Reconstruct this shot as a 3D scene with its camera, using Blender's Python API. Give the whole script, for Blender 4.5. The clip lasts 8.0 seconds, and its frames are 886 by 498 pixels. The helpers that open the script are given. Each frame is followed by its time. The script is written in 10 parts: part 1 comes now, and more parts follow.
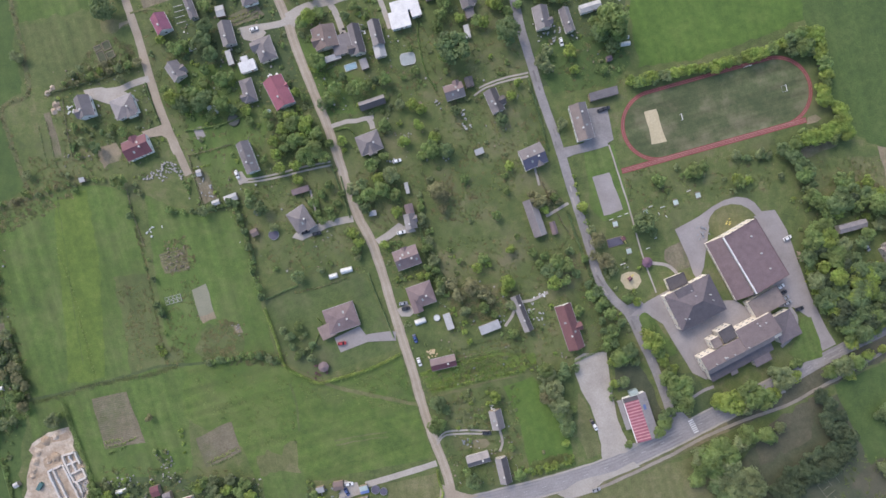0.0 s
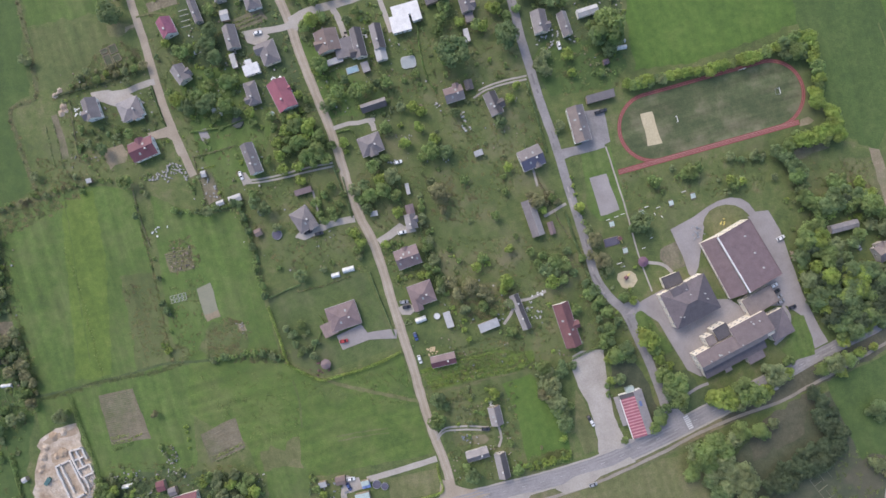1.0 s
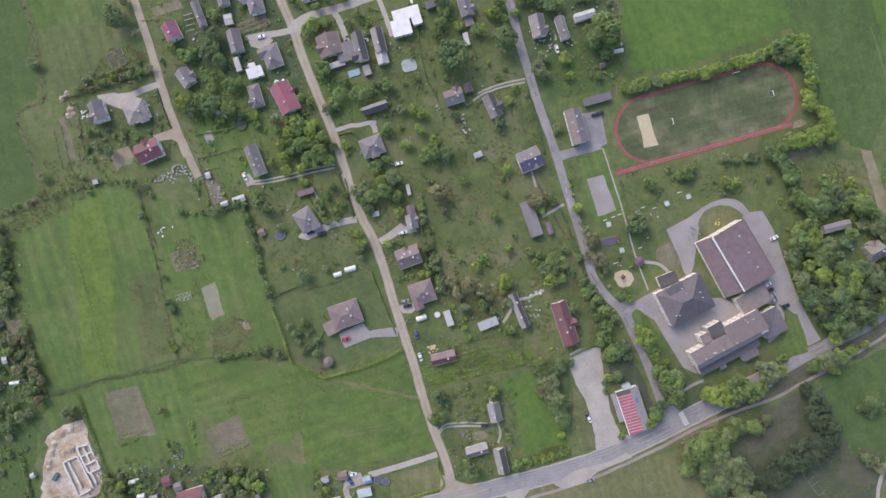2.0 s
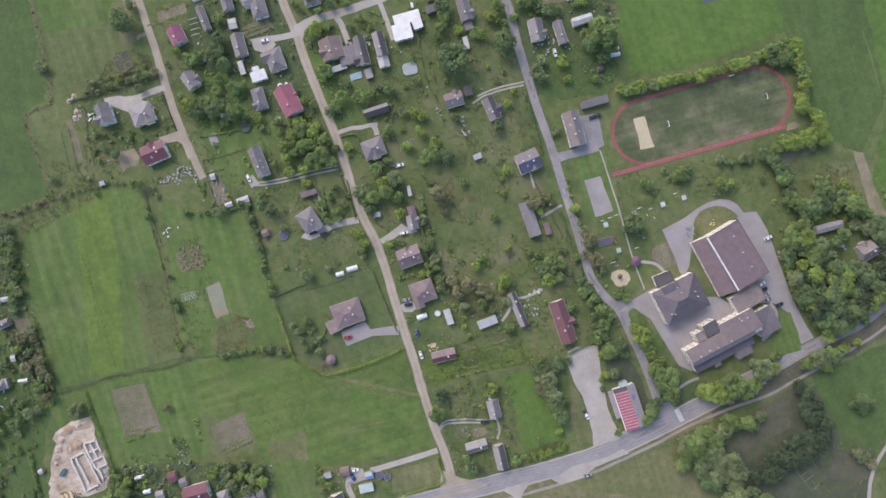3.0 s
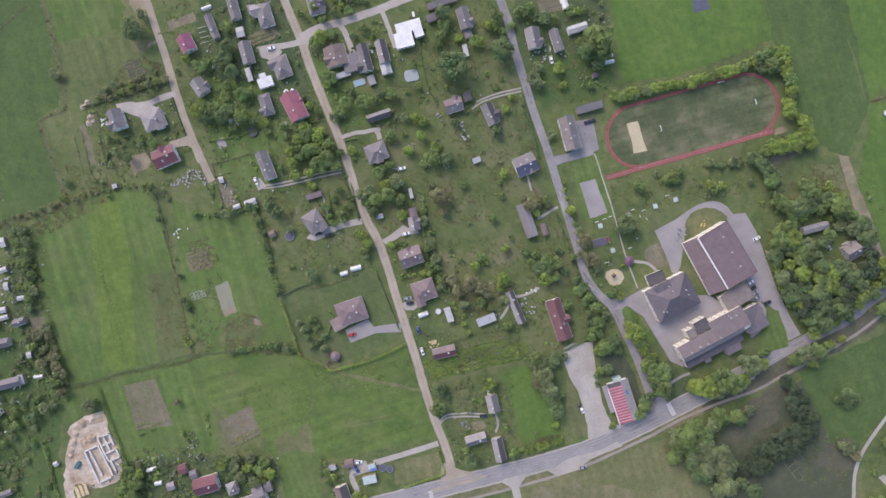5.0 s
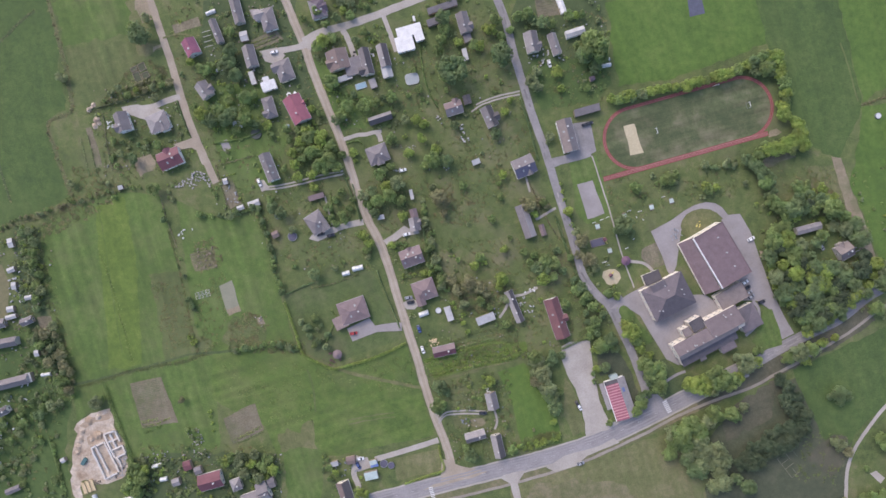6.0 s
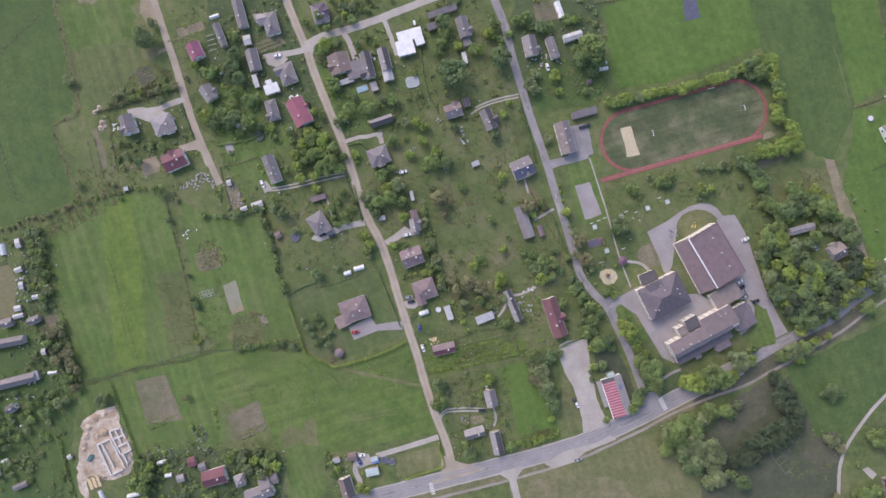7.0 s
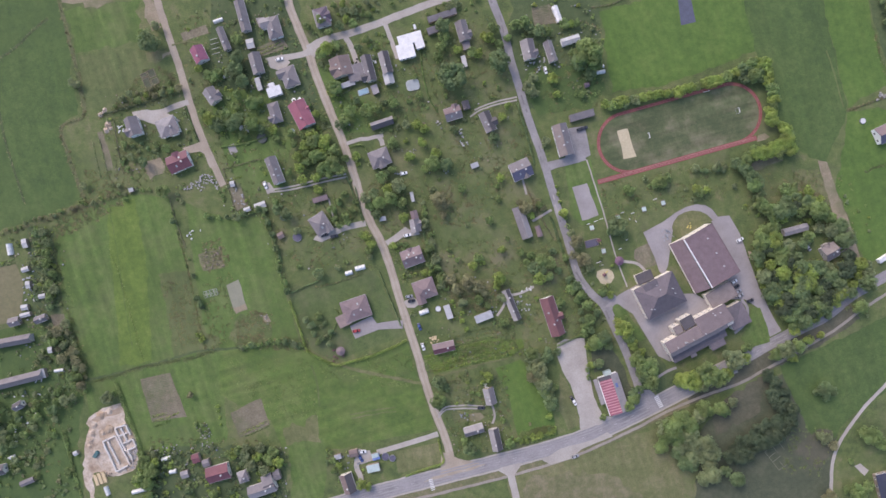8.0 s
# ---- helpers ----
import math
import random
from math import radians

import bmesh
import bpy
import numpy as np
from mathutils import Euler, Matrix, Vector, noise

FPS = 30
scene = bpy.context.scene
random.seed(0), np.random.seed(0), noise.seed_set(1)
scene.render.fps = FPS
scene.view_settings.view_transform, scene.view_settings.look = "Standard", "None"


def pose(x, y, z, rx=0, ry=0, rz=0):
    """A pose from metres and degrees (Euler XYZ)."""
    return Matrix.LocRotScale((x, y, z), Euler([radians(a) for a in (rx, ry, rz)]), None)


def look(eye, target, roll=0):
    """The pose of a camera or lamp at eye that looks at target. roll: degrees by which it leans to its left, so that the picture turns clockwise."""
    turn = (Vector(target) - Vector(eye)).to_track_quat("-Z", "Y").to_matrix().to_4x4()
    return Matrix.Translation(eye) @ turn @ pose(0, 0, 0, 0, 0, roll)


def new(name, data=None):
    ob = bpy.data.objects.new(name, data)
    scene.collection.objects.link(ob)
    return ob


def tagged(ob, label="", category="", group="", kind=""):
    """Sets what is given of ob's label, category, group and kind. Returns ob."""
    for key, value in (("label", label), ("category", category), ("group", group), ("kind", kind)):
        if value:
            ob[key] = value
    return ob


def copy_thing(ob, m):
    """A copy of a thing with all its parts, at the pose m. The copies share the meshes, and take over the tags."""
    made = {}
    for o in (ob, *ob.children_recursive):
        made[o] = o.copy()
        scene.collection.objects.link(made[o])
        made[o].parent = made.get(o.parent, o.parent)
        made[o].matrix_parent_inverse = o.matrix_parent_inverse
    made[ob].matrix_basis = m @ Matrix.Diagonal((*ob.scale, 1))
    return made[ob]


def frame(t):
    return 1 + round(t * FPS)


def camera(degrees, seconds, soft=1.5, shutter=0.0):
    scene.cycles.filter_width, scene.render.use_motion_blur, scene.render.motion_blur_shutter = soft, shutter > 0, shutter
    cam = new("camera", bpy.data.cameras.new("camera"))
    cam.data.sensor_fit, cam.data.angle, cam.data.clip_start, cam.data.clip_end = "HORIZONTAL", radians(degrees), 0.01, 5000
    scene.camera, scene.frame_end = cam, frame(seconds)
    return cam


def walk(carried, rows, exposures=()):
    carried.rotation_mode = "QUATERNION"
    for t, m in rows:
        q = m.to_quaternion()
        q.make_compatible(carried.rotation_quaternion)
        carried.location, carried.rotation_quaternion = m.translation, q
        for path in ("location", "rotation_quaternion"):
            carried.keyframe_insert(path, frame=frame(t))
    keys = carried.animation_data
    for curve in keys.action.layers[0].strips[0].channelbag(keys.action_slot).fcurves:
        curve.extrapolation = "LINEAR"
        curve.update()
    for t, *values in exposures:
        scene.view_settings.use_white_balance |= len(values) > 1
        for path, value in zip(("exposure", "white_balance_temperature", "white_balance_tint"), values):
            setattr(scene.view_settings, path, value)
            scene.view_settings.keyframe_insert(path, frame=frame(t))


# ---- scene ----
cam = camera(75.4, 8.0, soft=1.5)
PATH = [
    (0, 0.032, 0.164, 285.051, 0.000, 0.000, 0.010),
    (0.5, -0.032, 0.190, 287.877, -0.029, -0.014, 0.012),
    (1, -0.120, 0.250, 290.701, -0.057, -0.029, 0.011),
    (1.5, -0.227, 0.340, 293.529, -0.086, -0.043, 0.007),
    (2.25, -0.414, 0.528, 297.770, -0.129, -0.065, -0.003),
    (3, -0.622, 0.768, 302.012, -0.171, -0.087, -0.016),
    (3.5, -0.766, 0.953, 304.840, -0.200, -0.101, -0.026),
    (4, -0.909, 1.155, 307.669, -0.229, -0.115, -0.034),
    (4.5, -1.046, 1.371, 310.497, -0.257, -0.130, -0.044),
    (5.25, -1.235, 1.716, 314.737, -0.300, -0.151, -0.053),
    (6, -1.390, 2.077, 318.976, -0.343, -0.173, -0.058),
    (6.5, -1.469, 2.323, 321.800, -0.371, -0.187, -0.057),
    (7, -1.523, 2.568, 324.623, -0.400, -0.202, -0.052),
    (7.5, -1.548, 2.813, 327.443, -0.428, -0.216, -0.044),
    (8, -1.540, 3.051, 330.261, -0.457, -0.231, -0.029),
]
walk(cam, [(t, pose(x, y, z, rx, ry, rz)) for t, x, y, z, rx, ry, rz in PATH], [(0.0, 0.93, 6500, 13.0), (4.5, 0.93, 6470, 15.5), (8.0, 0.93, 6420, 19.5)])

# ---- light: a hazy sun from the upper left of the plan, and sky ----
SUN_AZIMUTH, SUN_HEIGHT = radians(-40), radians(42)
world = bpy.data.worlds.new("sky")
scene.world = world
world.use_nodes = True
sky = world.node_tree.nodes.new("ShaderNodeTexSky")
sky.sky_type, sky.sun_disc = "NISHITA", False
sky.sun_elevation, sky.sun_rotation = SUN_HEIGHT, SUN_AZIMUTH % (2 * math.pi)
sky.air_density, sky.dust_density = 1.0, 2.7
background = world.node_tree.nodes["Background"]
background.inputs["Strength"].default_value = 0.15
world.node_tree.links.new(sky.outputs[0], background.inputs["Color"])
sun = new("sun", bpy.data.lights.new("sun", "SUN"))
sun.data.energy, sun.data.angle, sun.data.color = 0.5, radians(22), (1.0, 0.95, 0.88)
toward = Vector((math.sin(SUN_AZIMUTH) * math.cos(SUN_HEIGHT), math.cos(SUN_AZIMUTH) * math.cos(SUN_HEIGHT), math.sin(SUN_HEIGHT)))
sun.matrix_world = look(toward * 400, (0, 0, 0))

# ---- materials ----


def ramp_of(nodes, stops):
    ramp = nodes.new("ShaderNodeValToRGB")
    while len(ramp.color_ramp.elements) < len(stops):
        ramp.color_ramp.elements.new(0.5)
    for el, (at, colour) in zip(ramp.color_ramp.elements, stops):
        el.position, el.color = at, (*colour, 1)
    return ramp


def shade(c, k):
    return tuple(min(0.9, max(0.003, v * k)) for v in c)


def surface(name, colours, big=0.05, fine=1.5, rough=0.85, metal=0.0, bump=0.3, reach=0.3, grit=0.35, per_object=0.0, spread=0.22, ribs=None, hues=0.0, mid=0.0, streak=0.0, worn=None, lay=0.28):
    """A weathered surface: a slow drift between colours, finer grit over it, relief, and a shift from object to object."""
    m = bpy.data.materials.new(name)
    m.use_nodes = True
    n, link = m.node_tree.nodes, m.node_tree.links.new
    bsdf = n["Principled BSDF"]
    where = n.new("ShaderNodeNewGeometry").outputs["Position"]
    slow = n.new("ShaderNodeTexNoise")
    slow.inputs["Scale"].default_value, slow.inputs["Detail"].default_value, slow.inputs["Roughness"].default_value = big, 5, 0.62
    link(where, slow.inputs["Vector"])
    k = len(colours)
    stops = [(0.5 + spread * (2 * i / (k - 1) - 1), c) for i, c in enumerate(colours)] if k > 1 else [(0.3, shade(colours[0], 0.85)), (0.7, shade(colours[0], 1.12))]
    ramp = ramp_of(n, stops)
    drift = slow.outputs["Fac"]
    if mid:
        tuft = n.new("ShaderNodeTexNoise")
        tuft.inputs["Scale"].default_value, tuft.inputs["Detail"].default_value, tuft.inputs["Roughness"].default_value = mid, 4, 0.65
        link(where, tuft.inputs["Vector"])
        both = n.new("ShaderNodeMix")
        both.inputs["Factor"].default_value = 0.5
        link(slow.outputs["Fac"], both.inputs["A"])
        link(tuft.outputs["Fac"], both.inputs["B"])
        drift = both.outputs["Result"]
    link(drift, ramp.inputs["Fac"])
    small = n.new("ShaderNodeTexNoise")
    small.inputs["Scale"].default_value, small.inputs["Detail"].default_value, small.inputs["Roughness"].default_value = fine, 6, 0.7
    link(where, small.inputs["Vector"])
    lift = n.new("ShaderNodeMapRange")
    lift.inputs["From Min"].default_value, lift.inputs["From Max"].default_value = 0.3, 0.7
    lift.inputs["To Min"].default_value, lift.inputs["To Max"].default_value = 1 - grit, 1 + grit
    link(small.outputs["Fac"], lift.inputs["Value"])
    mix = n.new("ShaderNodeMix")
    mix.data_type, mix.blend_type = "RGBA", "MULTIPLY"
    mix.inputs["Factor"].default_value = 1
    link(ramp.outputs["Color"], mix.inputs["A"])
    link(lift.outputs["Result"], mix.inputs["B"])
    colour = mix.outputs["Result"]
    if mid:
        clump = n.new("ShaderNodeTexNoise")
        clump.inputs["Scale"].default_value, clump.inputs["Detail"].default_value, clump.inputs["Roughness"].default_value = 0.42, 3, 0.6
        link(where, clump.inputs["Vector"])
        tone = ramp_of(n, [(0.33, (0.87, 0.89, 0.88)), (0.5, (1, 1, 1)), (0.67, (1.12, 1.085, 1.09))])
        link(clump.outputs["Fac"], tone.inputs["Fac"])
        tinge = n.new("ShaderNodeMix")
        tinge.data_type, tinge.blend_type = "RGBA", "MULTIPLY"
        tinge.inputs["Factor"].default_value = 1
        link(colour, tinge.inputs["A"])
        link(tone.outputs["Color"], tinge.inputs["B"])
        colour = tinge.outputs["Result"]
    if worn:
        bare, far = worn
        spots = n.new("ShaderNodeTexNoise")
        spots.inputs["Scale"].default_value, spots.inputs["Detail"].default_value, spots.inputs["Roughness"].default_value = 0.045, 7, 0.68
        link(where, spots.inputs["Vector"])
        cut = n.new("ShaderNodeMapRange")
        cut.inputs["From Min"].default_value, cut.inputs["From Max"].default_value = 0.48, 0.67
        cut.inputs["To Max"].default_value = far
        link(spots.outputs["Fac"], cut.inputs["Value"])
        rub = n.new("ShaderNodeMix")
        rub.data_type = "RGBA"
        link(cut.outputs["Result"], rub.inputs["Factor"])
        link(colour, rub.inputs["A"])
        rub.inputs["B"].default_value = (*bare, 1)
        colour = rub.outputs["Result"]
    if streak:
        lie = n.new("ShaderNodeMapping")
        lie.vector_type = "TEXTURE"
        lie.inputs["Rotation"].default_value, lie.inputs["Scale"].default_value = (0, 0, lay), (1.0, 14.0, 1.0)
        rows = n.new("ShaderNodeTexNoise")
        rows.inputs["Scale"].default_value, rows.inputs["Detail"].default_value = 0.28, 5
        link(where, lie.inputs["Vector"])
        link(lie.outputs[0], rows.inputs["Vector"])
        swing = n.new("ShaderNodeMapRange")
        swing.inputs["From Min"].default_value, swing.inputs["From Max"].default_value = 0.32, 0.68
        swing.inputs["To Min"].default_value, swing.inputs["To Max"].default_value = 1 - streak, 1 + streak
        link(rows.outputs["Fac"], swing.inputs["Value"])
        lines = n.new("ShaderNodeMix")
        lines.data_type, lines.blend_type = "RGBA", "MULTIPLY"
        lines.inputs["Factor"].default_value = 1
        link(colour, lines.inputs["A"])
        link(swing.outputs["Result"], lines.inputs["B"])
        colour = lines.outputs["Result"]
    if per_object:
        chance = n.new("ShaderNodeObjectInfo").outputs["Random"]
        hsv = n.new("ShaderNodeHueSaturation")
        for key, lo, hi in (("Value", 1 - per_object, 1 + per_object), ("Hue", 0.5 - hues, 0.5 + hues)):
            span = n.new("ShaderNodeMapRange")
            span.inputs["To Min"].default_value, span.inputs["To Max"].default_value = lo, hi
            link(chance, span.inputs["Value"])
            link(span.outputs["Result"], hsv.inputs[key])
        link(colour, hsv.inputs["Color"])
        colour = hsv.outputs["Color"]
    link(colour, bsdf.inputs["Base Color"])
    bsdf.inputs["Roughness"].default_value, bsdf.inputs["Metallic"].default_value = rough, metal
    height = small.outputs["Fac"]
    if ribs:
        wave = n.new("ShaderNodeTexWave")
        wave.bands_direction = "X"
        wave.inputs["Scale"].default_value, wave.inputs["Distortion"].default_value = ribs, 0.4
        link(n.new("ShaderNodeTexCoord").outputs["Object"], wave.inputs["Vector"])
        add = n.new("ShaderNodeMath")
        link(small.outputs["Fac"], add.inputs[0])
        link(wave.outputs["Fac"], add.inputs[1])
        height = add.outputs[0]
    if bump:
        relief = n.new("ShaderNodeBump")
        relief.inputs["Strength"].default_value, relief.inputs["Distance"].default_value = bump, reach
        link(height, relief.inputs["Height"])
        link(relief.outputs["Normal"], bsdf.inputs["Normal"])
    return m


GRASS = surface("meadow_grass", [(0.062, 0.088, 0.029), (0.082, 0.114, 0.036), (0.105, 0.134, 0.044), (0.142, 0.146, 0.066)], 0.025, 1.7, 0.95, 0, 0.35, 0.3, 0.36, spread=0.11, mid=0.16, streak=0.04, worn=((0.155, 0.150, 0.080), 0.5))
LAWN = surface("lawn_grass", [(0.068, 0.114, 0.028), (0.084, 0.135, 0.032), (0.105, 0.151, 0.043)], 0.03, 1.7, 0.95, 0, 0.35, 0.3, 0.30, spread=0.10, mid=0.16, streak=0.16, worn=((0.142, 0.148, 0.068), 0.4), lay=0.30)
MOWN = surface("mown_meadow_grass", [(0.067, 0.112, 0.026), (0.086, 0.136, 0.030), (0.110, 0.153, 0.041)], 0.03, 1.7, 0.95, 0, 0.35, 0.3, 0.30, spread=0.10, mid=0.16, streak=0.14, worn=((0.146, 0.150, 0.068), 0.35), lay=radians(-73))
LUSH = surface("lush_grass", [(0.084, 0.132, 0.026), (0.102, 0.154, 0.030), (0.128, 0.174, 0.040)], 0.03, 1.7, 0.95, 0, 0.35, 0.3, 0.26, spread=0.10, mid=0.16, streak=0.10)
DRY = surface("dry_grass", [(0.106, 0.122, 0.048), (0.132, 0.140, 0.060), (0.165, 0.158, 0.080)], 0.05, 1.7, 0.95, 0, 0.35, 0.3, 0.28, spread=0.11, mid=0.16, streak=0.10)
SCRUB = surface("rough_grass", [(0.068, 0.099, 0.031), (0.098, 0.127, 0.043), (0.136, 0.147, 0.063)], 0.05, 1.7, 0.95, 0, 0.35, 0.3, 0.36, spread=0.11, mid=0.16, worn=((0.178, 0.156, 0.098), 0.62))
PITCH = surface("worn_pitch_grass", [(0.064, 0.086, 0.038), (0.084, 0.102, 0.047), (0.116, 0.122, 0.066)], 0.045, 1.7, 0.95, 0, 0.35, 0.3, 0.24, spread=0.12, mid=0.16, streak=0.22, worn=((0.200, 0.178, 0.116), 0.7), lay=radians(-74.4))
SOIL = surface("garden_soil", [(0.138, 0.122, 0.079), (0.172, 0.150, 0.101), (0.206, 0.180, 0.127)], 0.12, 0.9, 0.95, 0, 0.8, 0.4, 0.34, streak=0.18, worn=((0.100, 0.122, 0.052), 0.95))
GRAVEL = surface("gravel", [(0.255, 0.213, 0.164), (0.315, 0.266, 0.207), (0.370, 0.320, 0.257)], 0.09, 1.6, 0.9, 0, 0.4, 0.1, 0.16)
PALE = surface("pale_gravel", [(0.290, 0.262, 0.232), (0.350, 0.320, 0.285), (0.400, 0.368, 0.335)], 0.08, 1.5, 0.9, 0, 0.4, 0.1, 0.15)
ASPHALT = surface("old_asphalt", [(0.185, 0.175, 0.175), (0.240, 0.226, 0.227), (0.295, 0.280, 0.278)], 0.11, 1.4, 0.85, 0, 0.25, 0.05, 0.16)
PAVING = surface("concrete_paving", [(0.228, 0.208, 0.203), (0.272, 0.249, 0.244), (0.312, 0.287, 0.281)], 0.1, 1.8, 0.85, 0, 0.25, 0.05, 0.12)
GRAVEL_WORN = surface("worn_gravel_wheel_track", [(0.300, 0.256, 0.204), (0.355, 0.308, 0.250), (0.400, 0.352, 0.292)], 0.09, 1.6, 0.9, 0, 0.4, 0.1, 0.16)
FOOTWAY = surface("trodden_gravel_footway", [(0.205, 0.180, 0.148), (0.262, 0.232, 0.196), (0.320, 0.286, 0.246)], 0.07, 1.6, 0.9, 0, 0.4, 0.1, 0.2)
ASPHALT_NEW = surface("dark_asphalt_patch", [(0.150, 0.143, 0.142), (0.190, 0.181, 0.178)], 0.2, 1.6, 0.85, 0, 0.2, 0.05, 0.16)
SAND = surface("sand", [(0.400, 0.345, 0.225), (0.490, 0.425, 0.290)], 0.15, 1.2, 0.95, 0, 0.5, 0.15, 0.12)
RUBBLE = surface("building_sand", [(0.290, 0.215, 0.150), (0.400, 0.318, 0.240), (0.480, 0.402, 0.322), (0.540, 0.472, 0.396)], 0.1, 0.6, 0.95, 0, 1.0, 0.8, 0.24, spread=0.16)
TARTAN = surface("red_running_track", [(0.184, 0.053, 0.047), (0.234, 0.070, 0.063)], 0.1, 1.5, 0.85, 0, 0.2, 0.05, 0.12)
LANE = surface("faded_lane_paint", [(0.376, 0.207, 0.196)], 0.5, 3, 0.8, 0, 0, 0, 0.2)
PARCHED = surface("parched_grass", [(0.110, 0.122, 0.055), (0.145, 0.142, 0.072), (0.185, 0.165, 0.098)], 0.04, 1.7, 0.95, 0, 0.35, 0.3, 0.26, spread=0.11, mid=0.16)
STRAW = surface("straw_lawn", [(0.135, 0.135, 0.066), (0.178, 0.160, 0.092)], 0.05, 1.7, 0.95, 0, 0.35, 0.3, 0.22, mid=0.16)
GREEN = surface("green_meadow_grass", [(0.065, 0.118, 0.024), (0.078, 0.138, 0.027), (0.097, 0.154, 0.034)], 0.03, 1.7, 0.95, 0, 0.35, 0.3, 0.24, spread=0.11, mid=0.16, streak=0.08)
PASTURE = surface("cool_green_pasture", [(0.051, 0.088, 0.026), (0.064, 0.106, 0.029), (0.080, 0.121, 0.036)], 0.025, 1.7, 0.95, 0, 0.35, 0.3, 0.27, spread=0.11, mid=0.14, streak=0.08)
TRODDEN = surface("trodden_woodland_floor", [(0.068, 0.074, 0.046), (0.088, 0.088, 0.057), (0.112, 0.106, 0.072)], 0.05, 1.7, 0.95, 0, 0.4, 0.3, 0.26, spread=0.14, mid=0.16)
# dull dark grass; near trees and buildings its tone also carries their shade
DULL = surface("dull_shade_toned_grass", [(0.052, 0.078, 0.031), (0.066, 0.095, 0.037), (0.083, 0.109, 0.045)], 0.04, 1.7, 0.95, 0, 0.35, 0.3, 0.28, spread=0.11, mid=0.16)
GARDEN = surface("worn_garden_lawn", [(0.066, 0.096, 0.032), (0.080, 0.114, 0.037), (0.100, 0.128, 0.047)], 0.03, 1.7, 0.95, 0, 0.35, 0.3, 0.30, spread=0.11, mid=0.16, streak=0.06, worn=((0.150, 0.142, 0.082), 0.5))
OLIVE = surface("olive_stubble", [(0.080, 0.107, 0.037), (0.099, 0.123, 0.044), (0.120, 0.135, 0.055)], 0.05, 1.7, 0.95, 0, 0.35, 0.3, 0.3, spread=0.11, mid=0.16, streak=0.2)
# dull grey-green grass; between the tree rows it holds their shade as colour
MURK = surface("grey_green_dull_shade_grass", [(0.057, 0.069, 0.040), (0.071, 0.083, 0.047), (0.090, 0.097, 0.059)], 0.04, 1.7, 0.95, 0, 0.35, 0.3, 0.28, spread=0.12, mid=0.16)
DITCH = surface("dry_ditch_weeds", [(0.078, 0.098, 0.040), (0.106, 0.118, 0.051), (0.142, 0.140, 0.070)], 0.15, 1.7, 0.95, 0, 0.5, 0.4, 0.35)
FURROW = surface("pale_furrow_soil", [(0.140, 0.130, 0.084), (0.185, 0.164, 0.116), (0.226, 0.200, 0.148)], 0.12, 1.6, 0.95, 0, 0.6, 0.3, 0.3, worn=((0.115, 0.130, 0.060), 0.7))
EARTH = surface("bare_pinkish_earth", [(0.196, 0.161, 0.108), (0.253, 0.209, 0.145), (0.297, 0.250, 0.177)], 0.1, 1.3, 0.95, 0, 0.6, 0.4, 0.22, worn=((0.12, 0.13, 0.06), 0.85))
ASPHALT_PALE = surface("worn_pale_asphalt", [(0.289, 0.265, 0.253), (0.352, 0.324, 0.307)], 0.15, 1.6, 0.85, 0, 0.2, 0.05, 0.18)
ASPHALT_TRACK = surface("worn_wheel_track_asphalt", [(0.225, 0.211, 0.212), (0.290, 0.272, 0.270)], 0.12, 1.4, 0.85, 0, 0.2, 0.05, 0.18)
SILT = surface("grey_green_silt", [(0.192, 0.195, 0.137), (0.234, 0.230, 0.168)], 0.2, 1.2, 0.8, 0, 0.2, 0.05, 0.12)
BLOCK = surface("grey_block_wall", [(0.306, 0.293, 0.281), (0.391, 0.374, 0.361)], 0.4, 2, 0.9, 0, 0.2, 0.03, 0.15)
WORN = surface("worn_line_paint", [(0.42, 0.41, 0.40)], 0.5, 3, 0.8, 0, 0, 0, 0.3)
LINE = surface("white_line_paint", [(0.66, 0.66, 0.65)], 0.5, 3, 0.7, 0, 0.1, 0.02, 0.2)
WATER_PALE = surface("pale_pool_cover", [(0.29, 0.32, 0.32)], 0.3, 1, 0.4, 0, 0.1, 0.05, 0.08)
SAND_BROWN = surface("brown_sandy_earth", [(0.300, 0.220, 0.150), (0.380, 0.300, 0.220)], 0.2, 0.8, 0.95, 0, 0.8, 0.4, 0.2)
SKIP = surface("green_steel", [(0.07, 0.15, 0.15)], 0.5, 3, 0.5, 0.2, 0.1, 0.02, 0.15)
TARP_BRIGHT = surface("bright_blue_sheet", [(0.16, 0.24, 0.52), (0.22, 0.30, 0.58)], 0.5, 2, 0.5, 0, 0.2, 0.05, 0.12)
TARP_BLUE = surface("faded_blue_sheet", [(0.11, 0.15, 0.30)], 0.4, 2, 0.5, 0, 0.1, 0.03, 0.15)
WATER_BLUE = surface("pool_water", [(0.24, 0.36, 0.42)], 0.3, 1, 0.1, 0, 0.1, 0.05, 0.08)


def roofing(name, c, rough=0.7, metal=0.0, ribs=3.0):
    return surface(name, [shade(c, 0.82), c, shade(c, 1.15)], 0.35, 2.2, rough, metal, 0.35, 0.06, 0.16, 0.06, ribs=ribs, hues=0.01)


